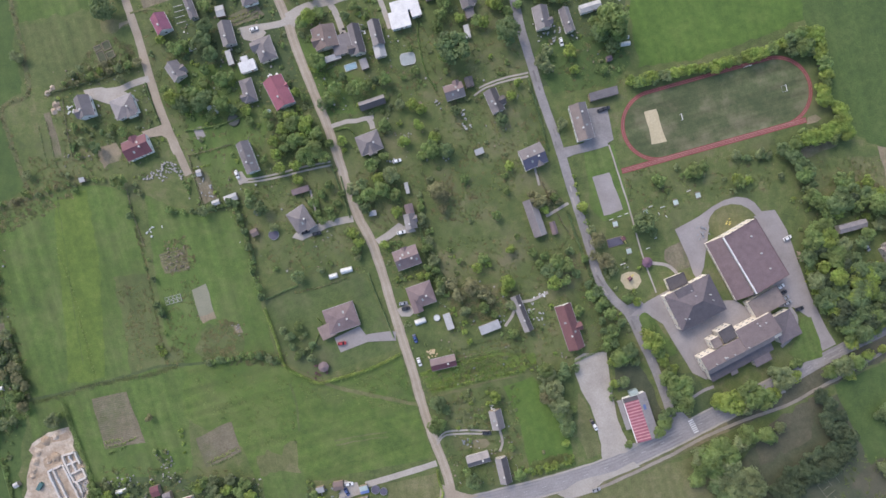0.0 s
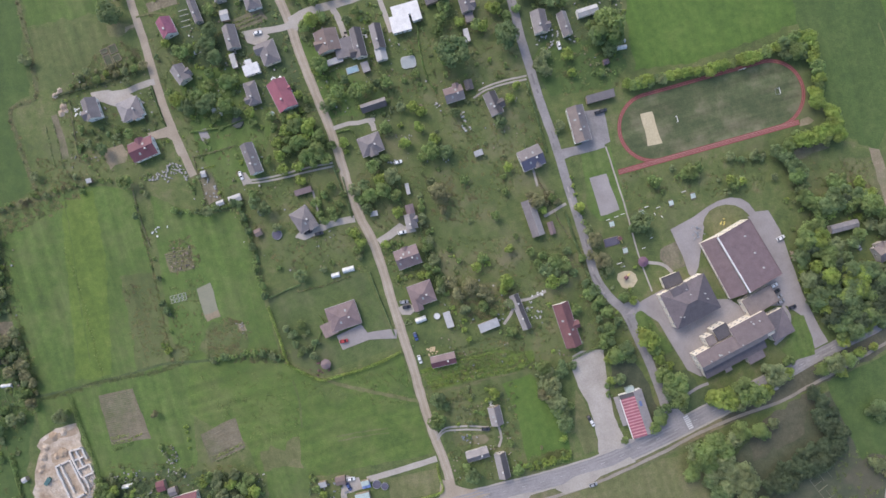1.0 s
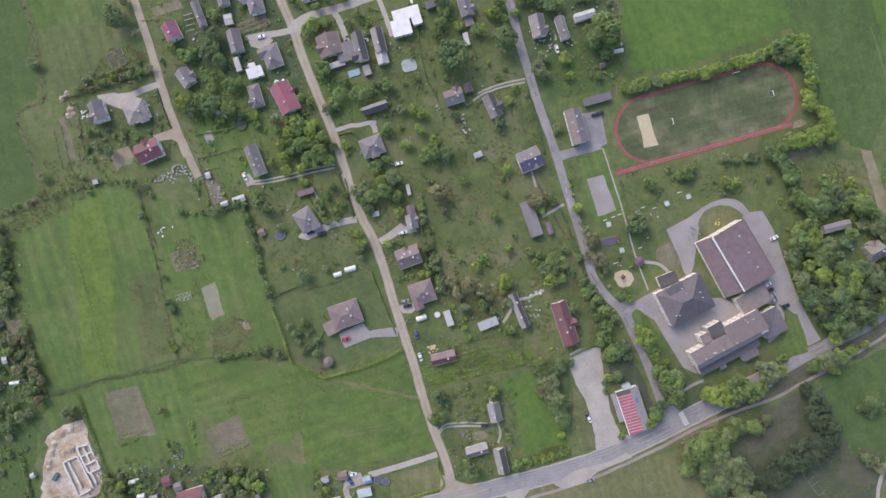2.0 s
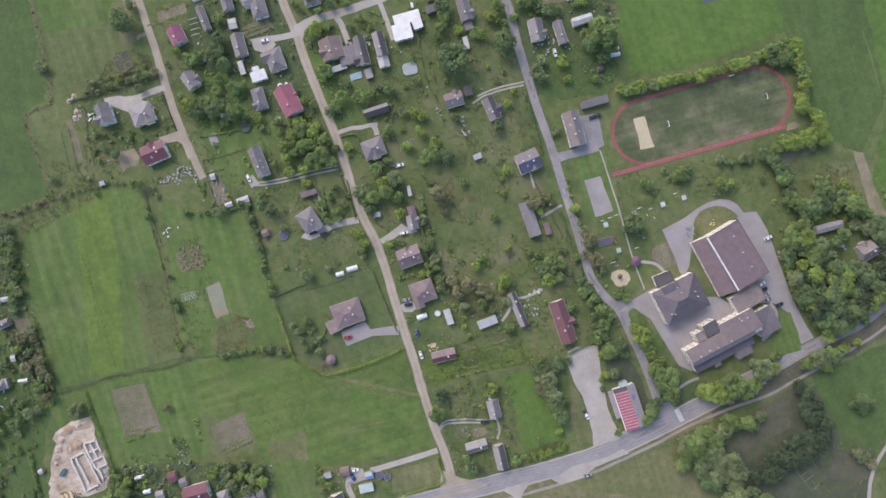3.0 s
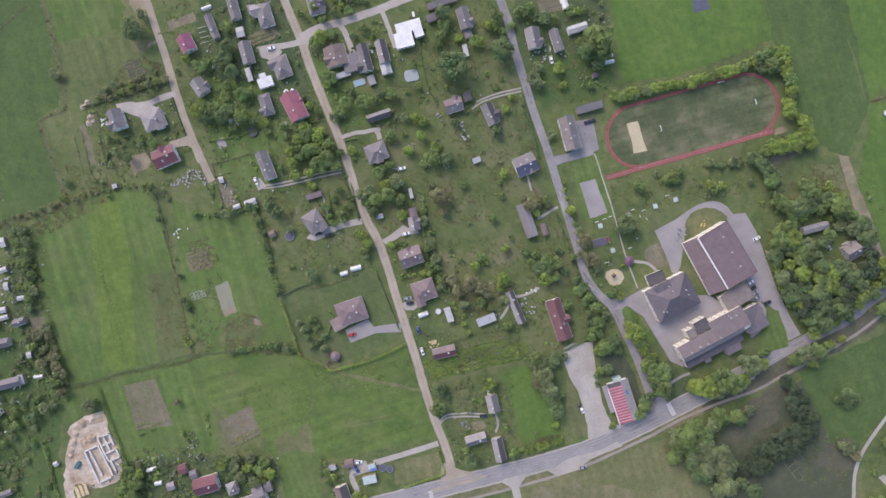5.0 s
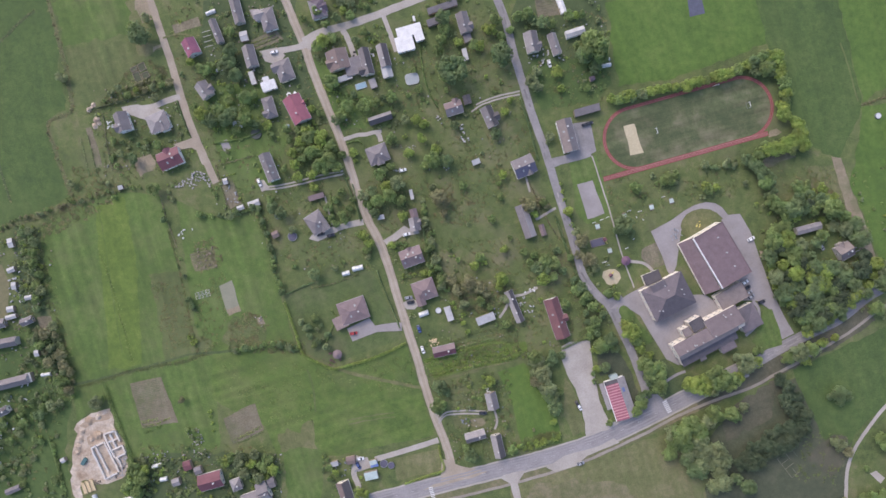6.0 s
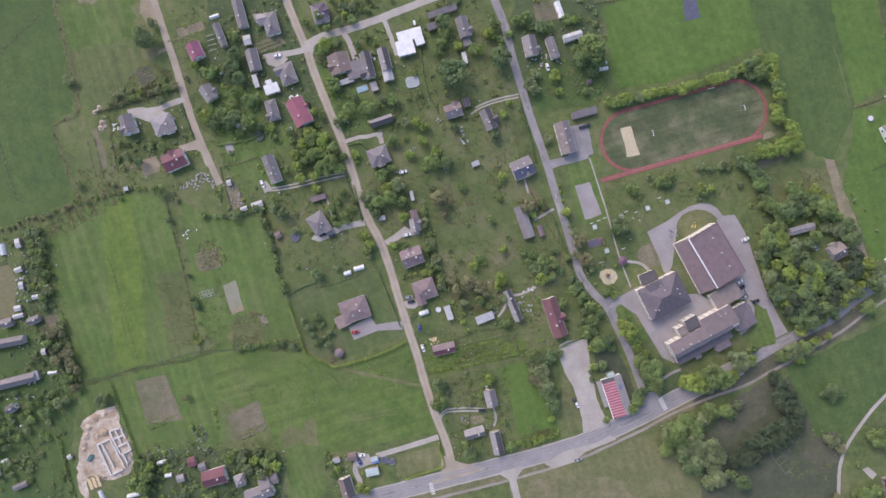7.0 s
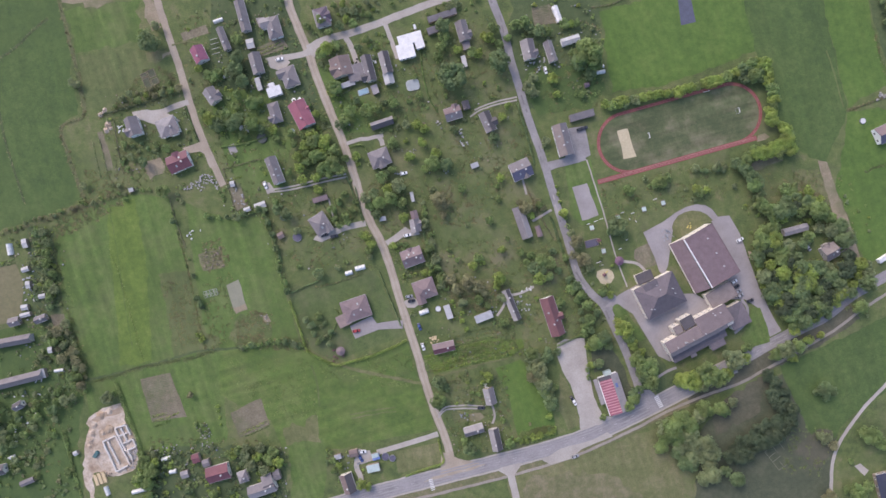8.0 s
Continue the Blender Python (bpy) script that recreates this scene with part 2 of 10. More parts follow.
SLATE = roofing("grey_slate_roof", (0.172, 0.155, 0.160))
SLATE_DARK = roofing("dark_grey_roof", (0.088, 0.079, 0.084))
# pale grey roofs; also the lit tone for sunward slopes of darker roofs
SLATE_PALE = roofing("pale_grey_roof", (0.255, 0.236, 0.236))
MAUVE = roofing("mauve_tile_roof", (0.184, 0.136, 0.139))
BROWN = roofing("brown_tile_roof", (0.180, 0.134, 0.122))
WINE = roofing("wine_red_roof", (0.155, 0.060, 0.070))
CRIMSON = roofing("crimson_sheet_roof", (0.270, 0.092, 0.125), 0.55)
MAGENTA = roofing("magenta_sheet_roof", (0.245, 0.085, 0.138), 0.55)
RUST = roofing("red_brown_roof", (0.150, 0.069, 0.077))
SCHOOL_ROOF = roofing("mauve_brown_sheet_roof", (0.165, 0.118, 0.125), 0.6)
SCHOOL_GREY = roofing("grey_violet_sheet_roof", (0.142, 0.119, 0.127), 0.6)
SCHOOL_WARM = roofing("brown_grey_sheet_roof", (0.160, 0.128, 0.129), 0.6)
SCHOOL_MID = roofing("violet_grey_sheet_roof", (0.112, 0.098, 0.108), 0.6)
# darker copy of the school grey, for slopes turned from the sun
SCHOOL_SHADE = roofing("shade_side_grey_violet_sheet_roof", (0.090, 0.080, 0.092), 0.6)
ROSE_PALE = roofing("pinkish_tile_roof", (0.265, 0.195, 0.175))
ROSE = roofing("faded_red_roof", (0.150, 0.064, 0.080))
LINK = roofing("brown_grey_felt_roof", (0.200, 0.165, 0.152), 0.8, ribs=None)
VIOLET = roofing("violet_sheet_roof", (0.105, 0.080, 0.105))
BLUE_ROOF = roofing("dark_blue_roof", (0.082, 0.086, 0.128))
NAVY = roofing("navy_roof", (0.036, 0.040, 0.062))
PINK = roofing("pale_pink_sheet", (0.50, 0.26, 0.27), 0.6, ribs=None)
TIN = roofing("pale_tin_roof", (0.378, 0.374, 0.374), 0.45)
WHITE_ROOF = roofing("white_membrane_roof", (0.62, 0.61, 0.60), 0.6, ribs=None)
MINT = roofing("pale_green_tin_roof", (0.414, 0.486, 0.459), 0.5)
FILM = surface("greenhouse_film", [(0.52, 0.53, 0.52), (0.64, 0.64, 0.62)], 0.4, 2, 0.35, 0, 0.2, 0.05, 0.1)
PLASTER = surface("cream_plaster", [(0.62, 0.57, 0.48), (0.72, 0.67, 0.58)], 0.3, 2, 0.9, 0, 0.15, 0.03, 0.1, 0.08)
WHITEWASH = surface("white_plaster", [(0.70, 0.69, 0.67), (0.80, 0.79, 0.77)], 0.3, 2, 0.9, 0, 0.15, 0.03, 0.08)
BRICK = surface("grey_brick", [(0.36, 0.34, 0.32), (0.46, 0.43, 0.40)], 0.4, 3, 0.9, 0, 0.3, 0.03, 0.15)
GLASS = surface("window_glass", [(0.030, 0.035, 0.042)], 0.3, 1, 0.08, 0, 0, 0, 0.1)
TIMBER = surface("weathered_timber", [(0.20, 0.16, 0.12), (0.30, 0.25, 0.19)], 0.5, 3, 0.9, 0, 0.4, 0.05, 0.2, 0.1)
NEW_WOOD = surface("new_timber", [(0.48, 0.37, 0.22), (0.58, 0.47, 0.30)], 0.5, 3, 0.85, 0, 0.2, 0.03, 0.12)
CONCRETE = surface("pale_concrete", [(0.46, 0.45, 0.44), (0.58, 0.57, 0.55)], 0.3, 2, 0.9, 0, 0.3, 0.04, 0.12)
STEEL = surface("grey_steel", [(0.30, 0.31, 0.32)], 0.5, 3, 0.5, 0.6, 0.1, 0.02, 0.1)
RUBBER = surface("black_rubber", [(0.02, 0.02, 0.02)], 0.5, 3, 0.8, 0, 0, 0, 0.1)
BARK = surface("bark", [(0.09, 0.07, 0.05), (0.13, 0.10, 0.075)], 0.8, 4, 0.95, 0, 0.5, 0.05, 0.25)


def leafage(name, c, warm):
    """Leaves that let some light through."""
    m = surface(name, [shade(c, 0.8), c, warm], 0.45, 2.5, 0.7, 0, 0, 0, 0.30, 0.0, 0.2)
    n, link = m.node_tree.nodes, m.node_tree.links.new
    bsdf = n["Principled BSDF"]
    # from crown to crown, also within joined growth
    cell, hsv = n.new("ShaderNodeTexNoise"), n.new("ShaderNodeHueSaturation")
    cell.inputs["Scale"].default_value, cell.inputs["Detail"].default_value = 0.13, 1.0
    link(n.new("ShaderNodeNewGeometry").outputs["Position"], cell.inputs["Vector"])
    for key, source, lo, hi in (("Value", cell.outputs["Fac"], 0.80, 1.24), ("Hue", cell.outputs["Color"], 0.487, 0.513)):
        span = n.new("ShaderNodeMapRange")
        span.inputs["From Min"].default_value, span.inputs["From Max"].default_value = 0.33, 0.67
        span.inputs["To Min"].default_value, span.inputs["To Max"].default_value = lo, hi
        link(source, span.inputs["Value"])
        link(span.outputs["Result"], hsv.inputs[key])
    link(bsdf.inputs["Base Color"].links[0].from_socket, hsv.inputs["Color"])
    link(hsv.outputs["Color"], bsdf.inputs["Base Color"])
    thin, mix = n.new("ShaderNodeBsdfTranslucent"), n.new("ShaderNodeMixShader")
    mix.inputs["Fac"].default_value = 0.5
    link(bsdf.inputs["Base Color"].links[0].from_socket, thin.inputs["Color"])
    link(bsdf.outputs[0], mix.inputs[1])
    link(thin.outputs[0], mix.inputs[2])
    link(mix.outputs[0], n["Material Output"].inputs["Surface"])
    return m


TUFT_GREEN = leafage("green_tall_grass", (0.182, 0.226, 0.077), (0.220, 0.259, 0.094))
TUFT_DRY = leafage("dry_tall_grass", (0.225, 0.205, 0.095), (0.265, 0.235, 0.125))
TUFT_DARK = leafage("dark_tall_grass", (0.144, 0.180, 0.070), (0.174, 0.204, 0.084))
LEAF_DARK = leafage("dark_green_leaves", (0.180, 0.252, 0.112), (0.230, 0.298, 0.130))
LEAF_DEEP = leafage("deep_green_leaves", (0.100, 0.140, 0.076), (0.132, 0.168, 0.090))
LEAF_MID = leafage("green_leaves", (0.222, 0.305, 0.108), (0.278, 0.352, 0.126))
LEAF_BRIGHT = leafage("yellow_green_leaves", (0.285, 0.372, 0.094), (0.352, 0.430, 0.112))
LEAF_GREY = leafage("grey_green_leaves", (0.250, 0.300, 0.146), (0.318, 0.360, 0.182))
LEAF_RUST = leafage("olive_brown_leaves", (0.275, 0.276, 0.143), (0.329, 0.311, 0.171))

# ---- building blocks ----


def part(name, bm, material, parent=None, label=""):
    """Links a bmesh as one mesh object, under a thing where one is given."""
    me = bpy.data.meshes.new(name)
    bm.normal_update()
    bm.to_mesh(me)
    bm.free()
    me.materials.append(material)
    ob = new(name, me)
    ob.parent = parent
    return tagged(ob, label)


def thing(name, x, y, yaw, label, category, group="", z=0.0):
    ob = new(name)
    ob.matrix_world = pose(x, y, z, 0, 0, yaw)
    return tagged(ob, label, category, group)


def box(bm, x0, x1, y0, y1, z0, z1, bevel=0.0):
    vs = [bm.verts.new(p) for p in ((x0, y0, z0), (x1, y0, z0), (x1, y1, z0), (x0, y1, z0), (x0, y0, z1), (x1, y0, z1), (x1, y1, z1), (x0, y1, z1))]
    faces = [bm.faces.new([vs[i] for i in f]) for f in ((3, 2, 1, 0), (4, 5, 6, 7), (0, 1, 5, 4), (1, 2, 6, 5), (2, 3, 7, 6), (3, 0, 4, 7))]
    if bevel:
        bmesh.ops.bevel(bm, geom=list({e for f in faces for e in f.edges}), offset=bevel, segments=2, affect="EDGES")
    return bm


def a_box(*sizes, bevel=0.0):
    return box(bmesh.new(), *sizes, bevel=bevel)


def slab(bm, corners, thick):
    """A plate with the given upper corners (counter-clockwise from above), that thick downwards."""
    top = [bm.verts.new(c) for c in corners]
    low = [bm.verts.new((c[0], c[1], c[2] - thick)) for c in corners]
    bm.faces.new(top)
    bm.faces.new(low[::-1])
    for i in range(len(top)):
        j = (i + 1) % len(top)
        bm.faces.new((top[j], top[i], low[i], low[j]))
    return bm


def a_slab(corners, thick):
    return slab(bmesh.new(), corners, thick)


def tube(bm, x, y, z0, z1, r0, r1, sides=10):
    low = [bm.verts.new((x + r0 * math.cos(a), y + r0 * math.sin(a), z0)) for a in (2 * math.pi * i / sides for i in range(sides))]
    top = [bm.verts.new((x + r1 * math.cos(a), y + r1 * math.sin(a), z1)) for a in (2 * math.pi * i / sides for i in range(sides))]
    for i in range(sides):
        j = (i + 1) % sides
        bm.faces.new((low[i], low[j], top[j], top[i]))
    bm.faces.new(top)
    bm.faces.new(low[::-1])
    return bm


def smooth_line(points, step=3.0):
    """A Catmull-Rom line through the points, at even steps."""
    pts = [Vector(q) for q in points]
    pts = [2 * pts[0] - pts[1], *pts, 2 * pts[-1] - pts[-2]]
    out = []
    for a, b, c, d in zip(pts, pts[1:], pts[2:], pts[3:]):
        k = max(1, round((c - b).length / step))
        for i in range(k):
            t = i / k
            out.append(0.5 * (2 * b + (c - a) * t + (2 * a - 5 * b + 4 * c - d) * t * t + (3 * b - a - 3 * c + d) * t ** 3))
    return out + [pts[-2]]


def beside(points, off):
    """The line that runs off metres to the left of another."""
    line = smooth_line(points, 8.0)
    out = []
    for i, q in enumerate(line):
        d = (line[min(i + 1, len(line) - 1)] - line[max(i - 1, 0)]).normalized()
        out.append((q.x - d.y * off, q.y + d.x * off))
    return out


def wobble(x, y, much, size=6.0):
    q = Vector((x / size, y / size, 3.3))
    return much * noise.noise(q), much * noise.noise(q + Vector((31, 17, 5)))


def strip_mesh(points, width, z, ragged=0.25, step=2.0, thick=0.0):
    line = smooth_line(points, step)
    bm, rows = bmesh.new(), []
    for i, q in enumerate(line):
        d = (line[min(i + 1, len(line) - 1)] - line[max(i - 1, 0)]).normalized()
        side = Vector((-d.y, d.x))
        row = []
        for s in (1, -1):
            e = q + side * s * width / 2
            dx, dy = wobble(e.x, e.y, ragged, 4.0)
            row.append(bm.verts.new((e.x + dx, e.y + dy, z)))
        rows.append(row)
    for a, b in zip(rows, rows[1:]):
        bm.faces.new((a[0], a[1], b[1], b[0]))
    if thick:
        got = bmesh.ops.extrude_face_region(bm, geom=bm.faces[:])
        bmesh.ops.translate(bm, vec=(0, 0, -thick), verts=[v for v in got["geom"] if isinstance(v, bmesh.types.BMVert)])
    return bm


HARD, PAVED, BUILT = [], [], []


def strip(name, points, width, material, z, label, ragged=0.25, kind="structure", category="road"):
    if category == "road":
        HARD.append((np.array([tuple(q) for q in smooth_line(points, 2.0)]), width / 2 + 0.6))
    return tagged(part(name, strip_mesh(points, width, z, ragged), material), label, category, kind=kind)


def patch(name, points, material, z, label, ragged=0.5, category="ground", rounded=False):
    """A flat piece of ground with an uneven outline."""
    if rounded:
        n = len(points)
        closed = smooth_line([points[-1], *points, points[0], points[1]], 2.0)
        first = min(range(len(closed)), key=lambda i: (closed[i] - Vector(points[0])).length)
        last = max(i for i in range(len(closed)) if (closed[i] - Vector(points[0])).length < 1.0)
        line = closed[first:last]
    else:
        line = []
        for a, b in zip(points, points[1:] + points[:1]):
            k = max(1, round(math.dist(a, b) / 3))
            line += [Vector(a).lerp(Vector(b), i / k) for i in range(k)]
    if name.split("_")[0] in ("yard", "layby", "sand", "hard", "blue", "play", "building") or material in (SOIL, STRAW, SILT, EARTH):
        PAVED.append(list(points))
    bm = bmesh.new()
    vs = []
    for q in line:
        dx, dy = wobble(q.x, q.y, ragged, 5.0)
        vs.append(bm.verts.new((q.x + dx, q.y + dy, z)))
    face = bm.faces.new(vs)
    face.normal_update()
    if face.normal.z < 0:
        face.normal_flip()
    bmesh.ops.triangulate(bm, faces=[face])
    return tagged(part(name, bm, material), label, category, kind="structure")

# ---- ground, one sheet to the horizon ----
bm = bmesh.new()
for i in range(-12, 12):
    for j in range(-12, 12):
        q = [(math.copysign(abs(u) ** 2.2 * 13, u), math.copysign(abs(v) ** 2.2 * 13, v), 0) for u, v in ((i, j), (i + 1, j), (i + 1, j + 1), (i, j + 1))]
        bm.faces.new([bm.verts.new(p) for p in q])
bmesh.ops.remove_doubles(bm, verts=bm.verts, dist=0.001)
tagged(part("ground", bm, GRASS), "uneven green village grassland with drier patches", "ground", kind="structure")

# meadows and plots
patch("field_1", [(-224.3, 12.6), (-191.7, 29.7), (-173.9, 32.0), (-157.7, 29.7), (-148.1, -3.8), (-141.9, -64.1), (-207.0, -74.4), (-218.1, -37.9)], LAWN, 0.02, "green mown meadow beside the ditch", 1.0)
patch("field_2", [(-193.4, 23.3), (-177.2, 29.7), (-170.2, -11.9), (-167.9, -64.0), (-185.8, -67.3)], LUSH, 0.04, "brighter green strip of the mown meadow", 1.5)
patch("field_3", [(-163.8, -13.5), (-146.5, -11.9), (-141.2, -57.6), (-154.3, -64.1)], OLIVE, 0.045, "strip of dry yellowish stubble", 1.5)
patch("field_4", [(-128.8, -51.1), (-86.5, -54.4), (-60.5, -67.5), (-21.3, -52.9), (-5.1, -103.7), (-60.6, -115.0), (-93.2, -113.3), (-99.7, -98.5), (-129.0, -83.7)], MOWN, 0.03, "open mown meadow beside the gravel road", 1.0)
patch("field_5", [(89.6, 137.4), (171.0, 156.9), (180.9, 114.7), (128.8, 95.2), (97.8, 90.4)], GREEN, 0.02, "bright green meadow behind the running track", 2.0)
patch("field_6", [(30.3, -68.4), (44.4, -63.5), (52.0, -73.9), (62.8, -94.2), (65.8, -107.1), (53.6, -110.2), (42.8, -107.7), (38.5, -88.0)], GREEN, 0.03, "bright green meadow beside the gravel yard", 0.8)
patch("field_7", [(194.6, -68.1), (256.2, -38.7), (280.0, -65.0), (234.1, -97.7), (226.0, -109.2), (214.5, -109.1), (207.9, -97.6)], PASTURE, 0.02, "dull green field beyond the footpath", 1.5)
patch("field_8", [(-218.6, 137.3), (-174.9, 142.1), (-173.4, 119.5), (-209.1, 113.0)], LAWN, 0.03, "green meadow strip", 4.0)
patch("field_9", [(-209.1, 111.4), (-160.5, 117.9), (-163.8, 106.6), (-193.1, 82.3), (-206.0, 79.1)], OLIVE, 0.02, "dry grazed meadow by the lane", 1.5)
patch("field_10", [(-13.0, 36.8), (21.2, 46.5), (37.5, 26.9), (34.2, 0.9), (14.6, -12.2), (-1.7, -18.7), (-11.4, 14.0)], SCRUB, 0.02, "rough orchard grass with worn patches", 2.0)
patch("field_11", [(37.4, -133.3), (129.1, -100.7), (139.0, -136.9), (135.8, -169.7), (44.0, -169.4)], DRY, 0.02, "grass bank along the footpath", 2.0)
patch("field_22", [(45.6, -132.7), (70.2, -129.4), (91.5, -128.5), (103.0, -133.5), (116.1, -143.4), (112.8, -169.7), (47.3, -169.5)], PARCHED, 0.024, "drying brownish part of the grass bank", 5.0)
patch("field_23", [(-11.3, 77.4), (4.9, 82.2), (27.7, 77.4), (39.1, 66.0), (45.6, 46.5), (62.0, 4.1), (66.9, -18.8), (47.3, -22.0), (30.9, -8.9), (21.2, 7.4), (4.9, 36.7), (-4.8, 56.3)], SCRUB, 0.018, "rough orchard grass with worn yellowish patches", 3.0)
patch("field_24", [(-47.2, 49.8), (-14.6, 62.8), (-8.1, 46.5), (-13.1, 7.4), (-27.7, 14.0), (-40.7, 23.8)], SCRUB, 0.016, "rough garden grass", 3.0)
patch("field_25", [(-73.0, 108.2), (-47.1, 88.8), (-27.6, 79.0), (-30.9, 69.3), (-60.1, 66.0), (-69.8, 85.5)], LAWN, 0.016, "garden lawns between houses", 2.0)
patch("field_26", [(-134.7, 92.0), (-99.0, 92.0), (-86.1, 66.0), (-92.7, 36.8), (-112.2, 30.3), (-125.1, 49.8)], LAWN, 0.014, "garden lawns with hedges", 2.0)
patch("field_27", [(1.7, 117.9), (31.0, 124.4), (42.4, 92.0), (18.0, 82.2), (-4.8, 88.7)], SCRUB, 0.014, "rough garden grass", 2.0)
patch("plot", [(-174.8, -74.5), (-157.5, -70.6), (-147.9, -96.1), (-168.1, -99.3)], SOIL, 0.05, "bare harvested garden plot of grey soil", 0.4)
patch("plot", [(-123.1, -94.2), (-105.2, -85.4), (-100.4, -100.8), (-117.7, -108.9)], SOIL, 0.05, "bare fallow vegetable plot", 0.5)
patch("plot", [(-171.4, 50.4), (-162.3, 52.9), (-160.3, 48.8), (-161.5, 43.0), (-168.1, 41.3), (-170.6, 45.5)], EARTH, 0.056, "trodden brown earth beside a house", 2.5)
patch("plot", [(-184.7, 48.8), (-171.4, 50.4), (-170.6, 48.4), (-182.2, 43.8), (-187.2, 42.1)], DRY, 0.054, "brown trodden cart way", 2.0)
patch("sand_bed", [(-124.9, -20.4), (-118.1, -17.1), (-116.3, -21.7), (-113.6, -32.4), (-120.3, -35.4), (-122.7, -28.4)], SILT, 0.05, "pale silted garden pond bed", 0.25)
patch("plot", [(-120.6, -33.6), (-113.9, -31.1), (-112.7, -33.9), (-119.1, -36.6)], EARTH, 0.054, "brown muddy end of a garden pond", 0.8)
patch("plot", [(-12.2, -61.7), (4.8, -56.6), (24.4, -51.4), (45.6, -51.4), (46.6, -55.3), (39.1, -61.9), (14.6, -67.0), (-5.0, -71.6)], LUSH, 0.05, "lush green vegetable plot with rows", 0.8)
patch("plot", [(-150.7, 124.4), (-136.1, 129.2), (-134.5, 124.4), (-149.1, 119.5)], SOIL, 0.05, "dug vegetable plot beside a track", 0.4)
patch("plot", [(50.5, 139.0), (62.2, 141.3), (65.2, 130.3), (52.2, 128.3)], SOIL, 0.05, "dark dug vegetable plot", 0.4)
patch("plot", [(216.5, 50.9), (221.7, 50.9), (226.3, 36.6), (235.3, 13.7), (241.9, -6.6), (233.7, -6.6), (226.4, 17.0), (220.5, 34.9)], EARTH, 0.05, "strip of bare ploughed earth", 1.0)
patch("plot", [(-198.4, 67.4), (-195.5, 68.1), (-189.2, 46.3), (-192.9, 45.1)], SOIL, 0.05, "narrow dug strip of brown soil", 0.5)
# brown-grey tone takes in the deep shade below the crowns
patch("plot", [(165.2, -84.4), (184.8, -73.0), (189.7, -74.6), (184.8, -81.2), (183.2, -94.3), (155.4, -109.0), (156.0, -95.9)], TRODDEN, 0.04, "worn dry grass under the trees, darkened for their shade", 3.5)
patch("plot", [(-268.2, -11.1), (-245.5, -8.5), (-241.7, -18.3), (-242.4, -36.2), (-252.2, -42.7), (-268.4, -44.3)], STRAW, 0.04, "dry straw-coloured garden lawn", 0.8)
patch("plot", [(200.8, 46.4), (217.1, 46.4), (223.8, 23.5), (207.4, 23.5)], DRY, 0.04, "dry overgrown garden strips", 0.8)
patch("plot", [(14.3, -95.4), (17.4, -93.8), (21.7, -94.2), (23.5, -96.6), (21.3, -99.1), (16.1, -99.1)], EARTH, 0.055, "trodden round yard of pale earth", 0.9)
patch("plot", [(4.8, -93.9), (14.6, -93.2), (16.2, -98.8), (6.4, -100.4)], DRY, 0.05, "worn yard of trodden earth", 0.4)
patch("plot", [(-93.2, -103.4), (-73.6, -96.9), (-72.0, -110.0), (-91.6, -111.6)], DRY, 0.05, "worn patch in the meadow", 4.0)
patch("plot", [(-28.0, -116.7), (-2.5, -110.9), (-1.2, -122.7), (-26.3, -129.2)], DRY, 0.05, "mown yellowing lawn behind a hedge", 0.6)
patch("plot", [(67.1, -71.1), (71.4, -76.6), (75.1, -86.4), (78.8, -101.2), (72.1, -104.3), (67.1, -92.0)], DRY, 0.05, "dry verge beside the gravel yard", 0.6)

patch("plot", [(-119.4, -38.2), (-110.2, -37.0), (-101.1, -38.8), (-98.6, -45.6), (-100.2, -52.3), (-108.7, -54.1), (-116.4, -55.3), (-122.5, -50.4)], SCRUB, 0.052, "brown weedy patch in the grass", 3.0)
patch("plot", [(-104.0, -38.1), (-100.8, -38.1), (-99.5, -41.3), (-102.7, -42.0)], EARTH, 0.056, "brown ash of an old bonfire", 1.0)
patch("plot", [(-141.6, -2.2), (-127.9, 1.1), (-125.4, -10.3), (-138.4, -12.6)], DRY, 0.052, "weedy brown vegetable plot", 1.0)
patch("plot", [(-123.6, 36.8), (-117.1, 38.5), (-112.2, 25.5), (-118.8, 22.2)], SOIL, 0.056, "dug brown garden plot", 0.5)
patch("plot", [(-124.1, 59.6), (-120.2, 61.2), (-118.0, 56.3), (-121.9, 54.4)], PAVING, 0.056, "pale square of bare ground", 0.3)
patch("plot", [(-107.0, 116.6), (-92.4, 121.2), (-88.5, 116.6), (-102.2, 110.8), (-106.7, 111.4)], SOIL, 0.055, "dug vegetable beds behind a hedge", 0.8)
patch("plot", [(-170.9, 112.7), (-164.8, 114.5), (-159.6, 115.7), (-156.6, 113.9), (-155.4, 110.2), (-159.7, 109.0), (-165.5, 106.6), (-168.8, 108.4)], DRY, 0.054, "trodden grass where carts leave the lane", 2.5)
patch("plot", [(-160.9, 112.7), (-157.2, 114.5), (-155.4, 111.4), (-157.8, 110.2), (-160.9, 109.0)], EARTH, 0.058, "trodden earth beside the lane", 2.0)
patch("plot", [(-172.6, 143.8), (-167.5, 145.4), (-163.6, 134.1), (-162.1, 126.0), (-166.3, 125.0), (-170.1, 130.8)], EARTH, 0.053, "bare rubbly earth beside the lane", 4.0)
patch("plot", [(-226.2, -37.9), (-218.1, -36.6), (-215.9, -44.4), (-223.0, -47.6)], SOIL, 0.056, "dark dug garden plot", 0.6)
patch("plot", [(-6.5, 31.9), (0.0, 33.5), (3.3, 22.1), (-3.3, 18.8)], DRY, 0.03, "worn dry patch of the orchard", 1.5)
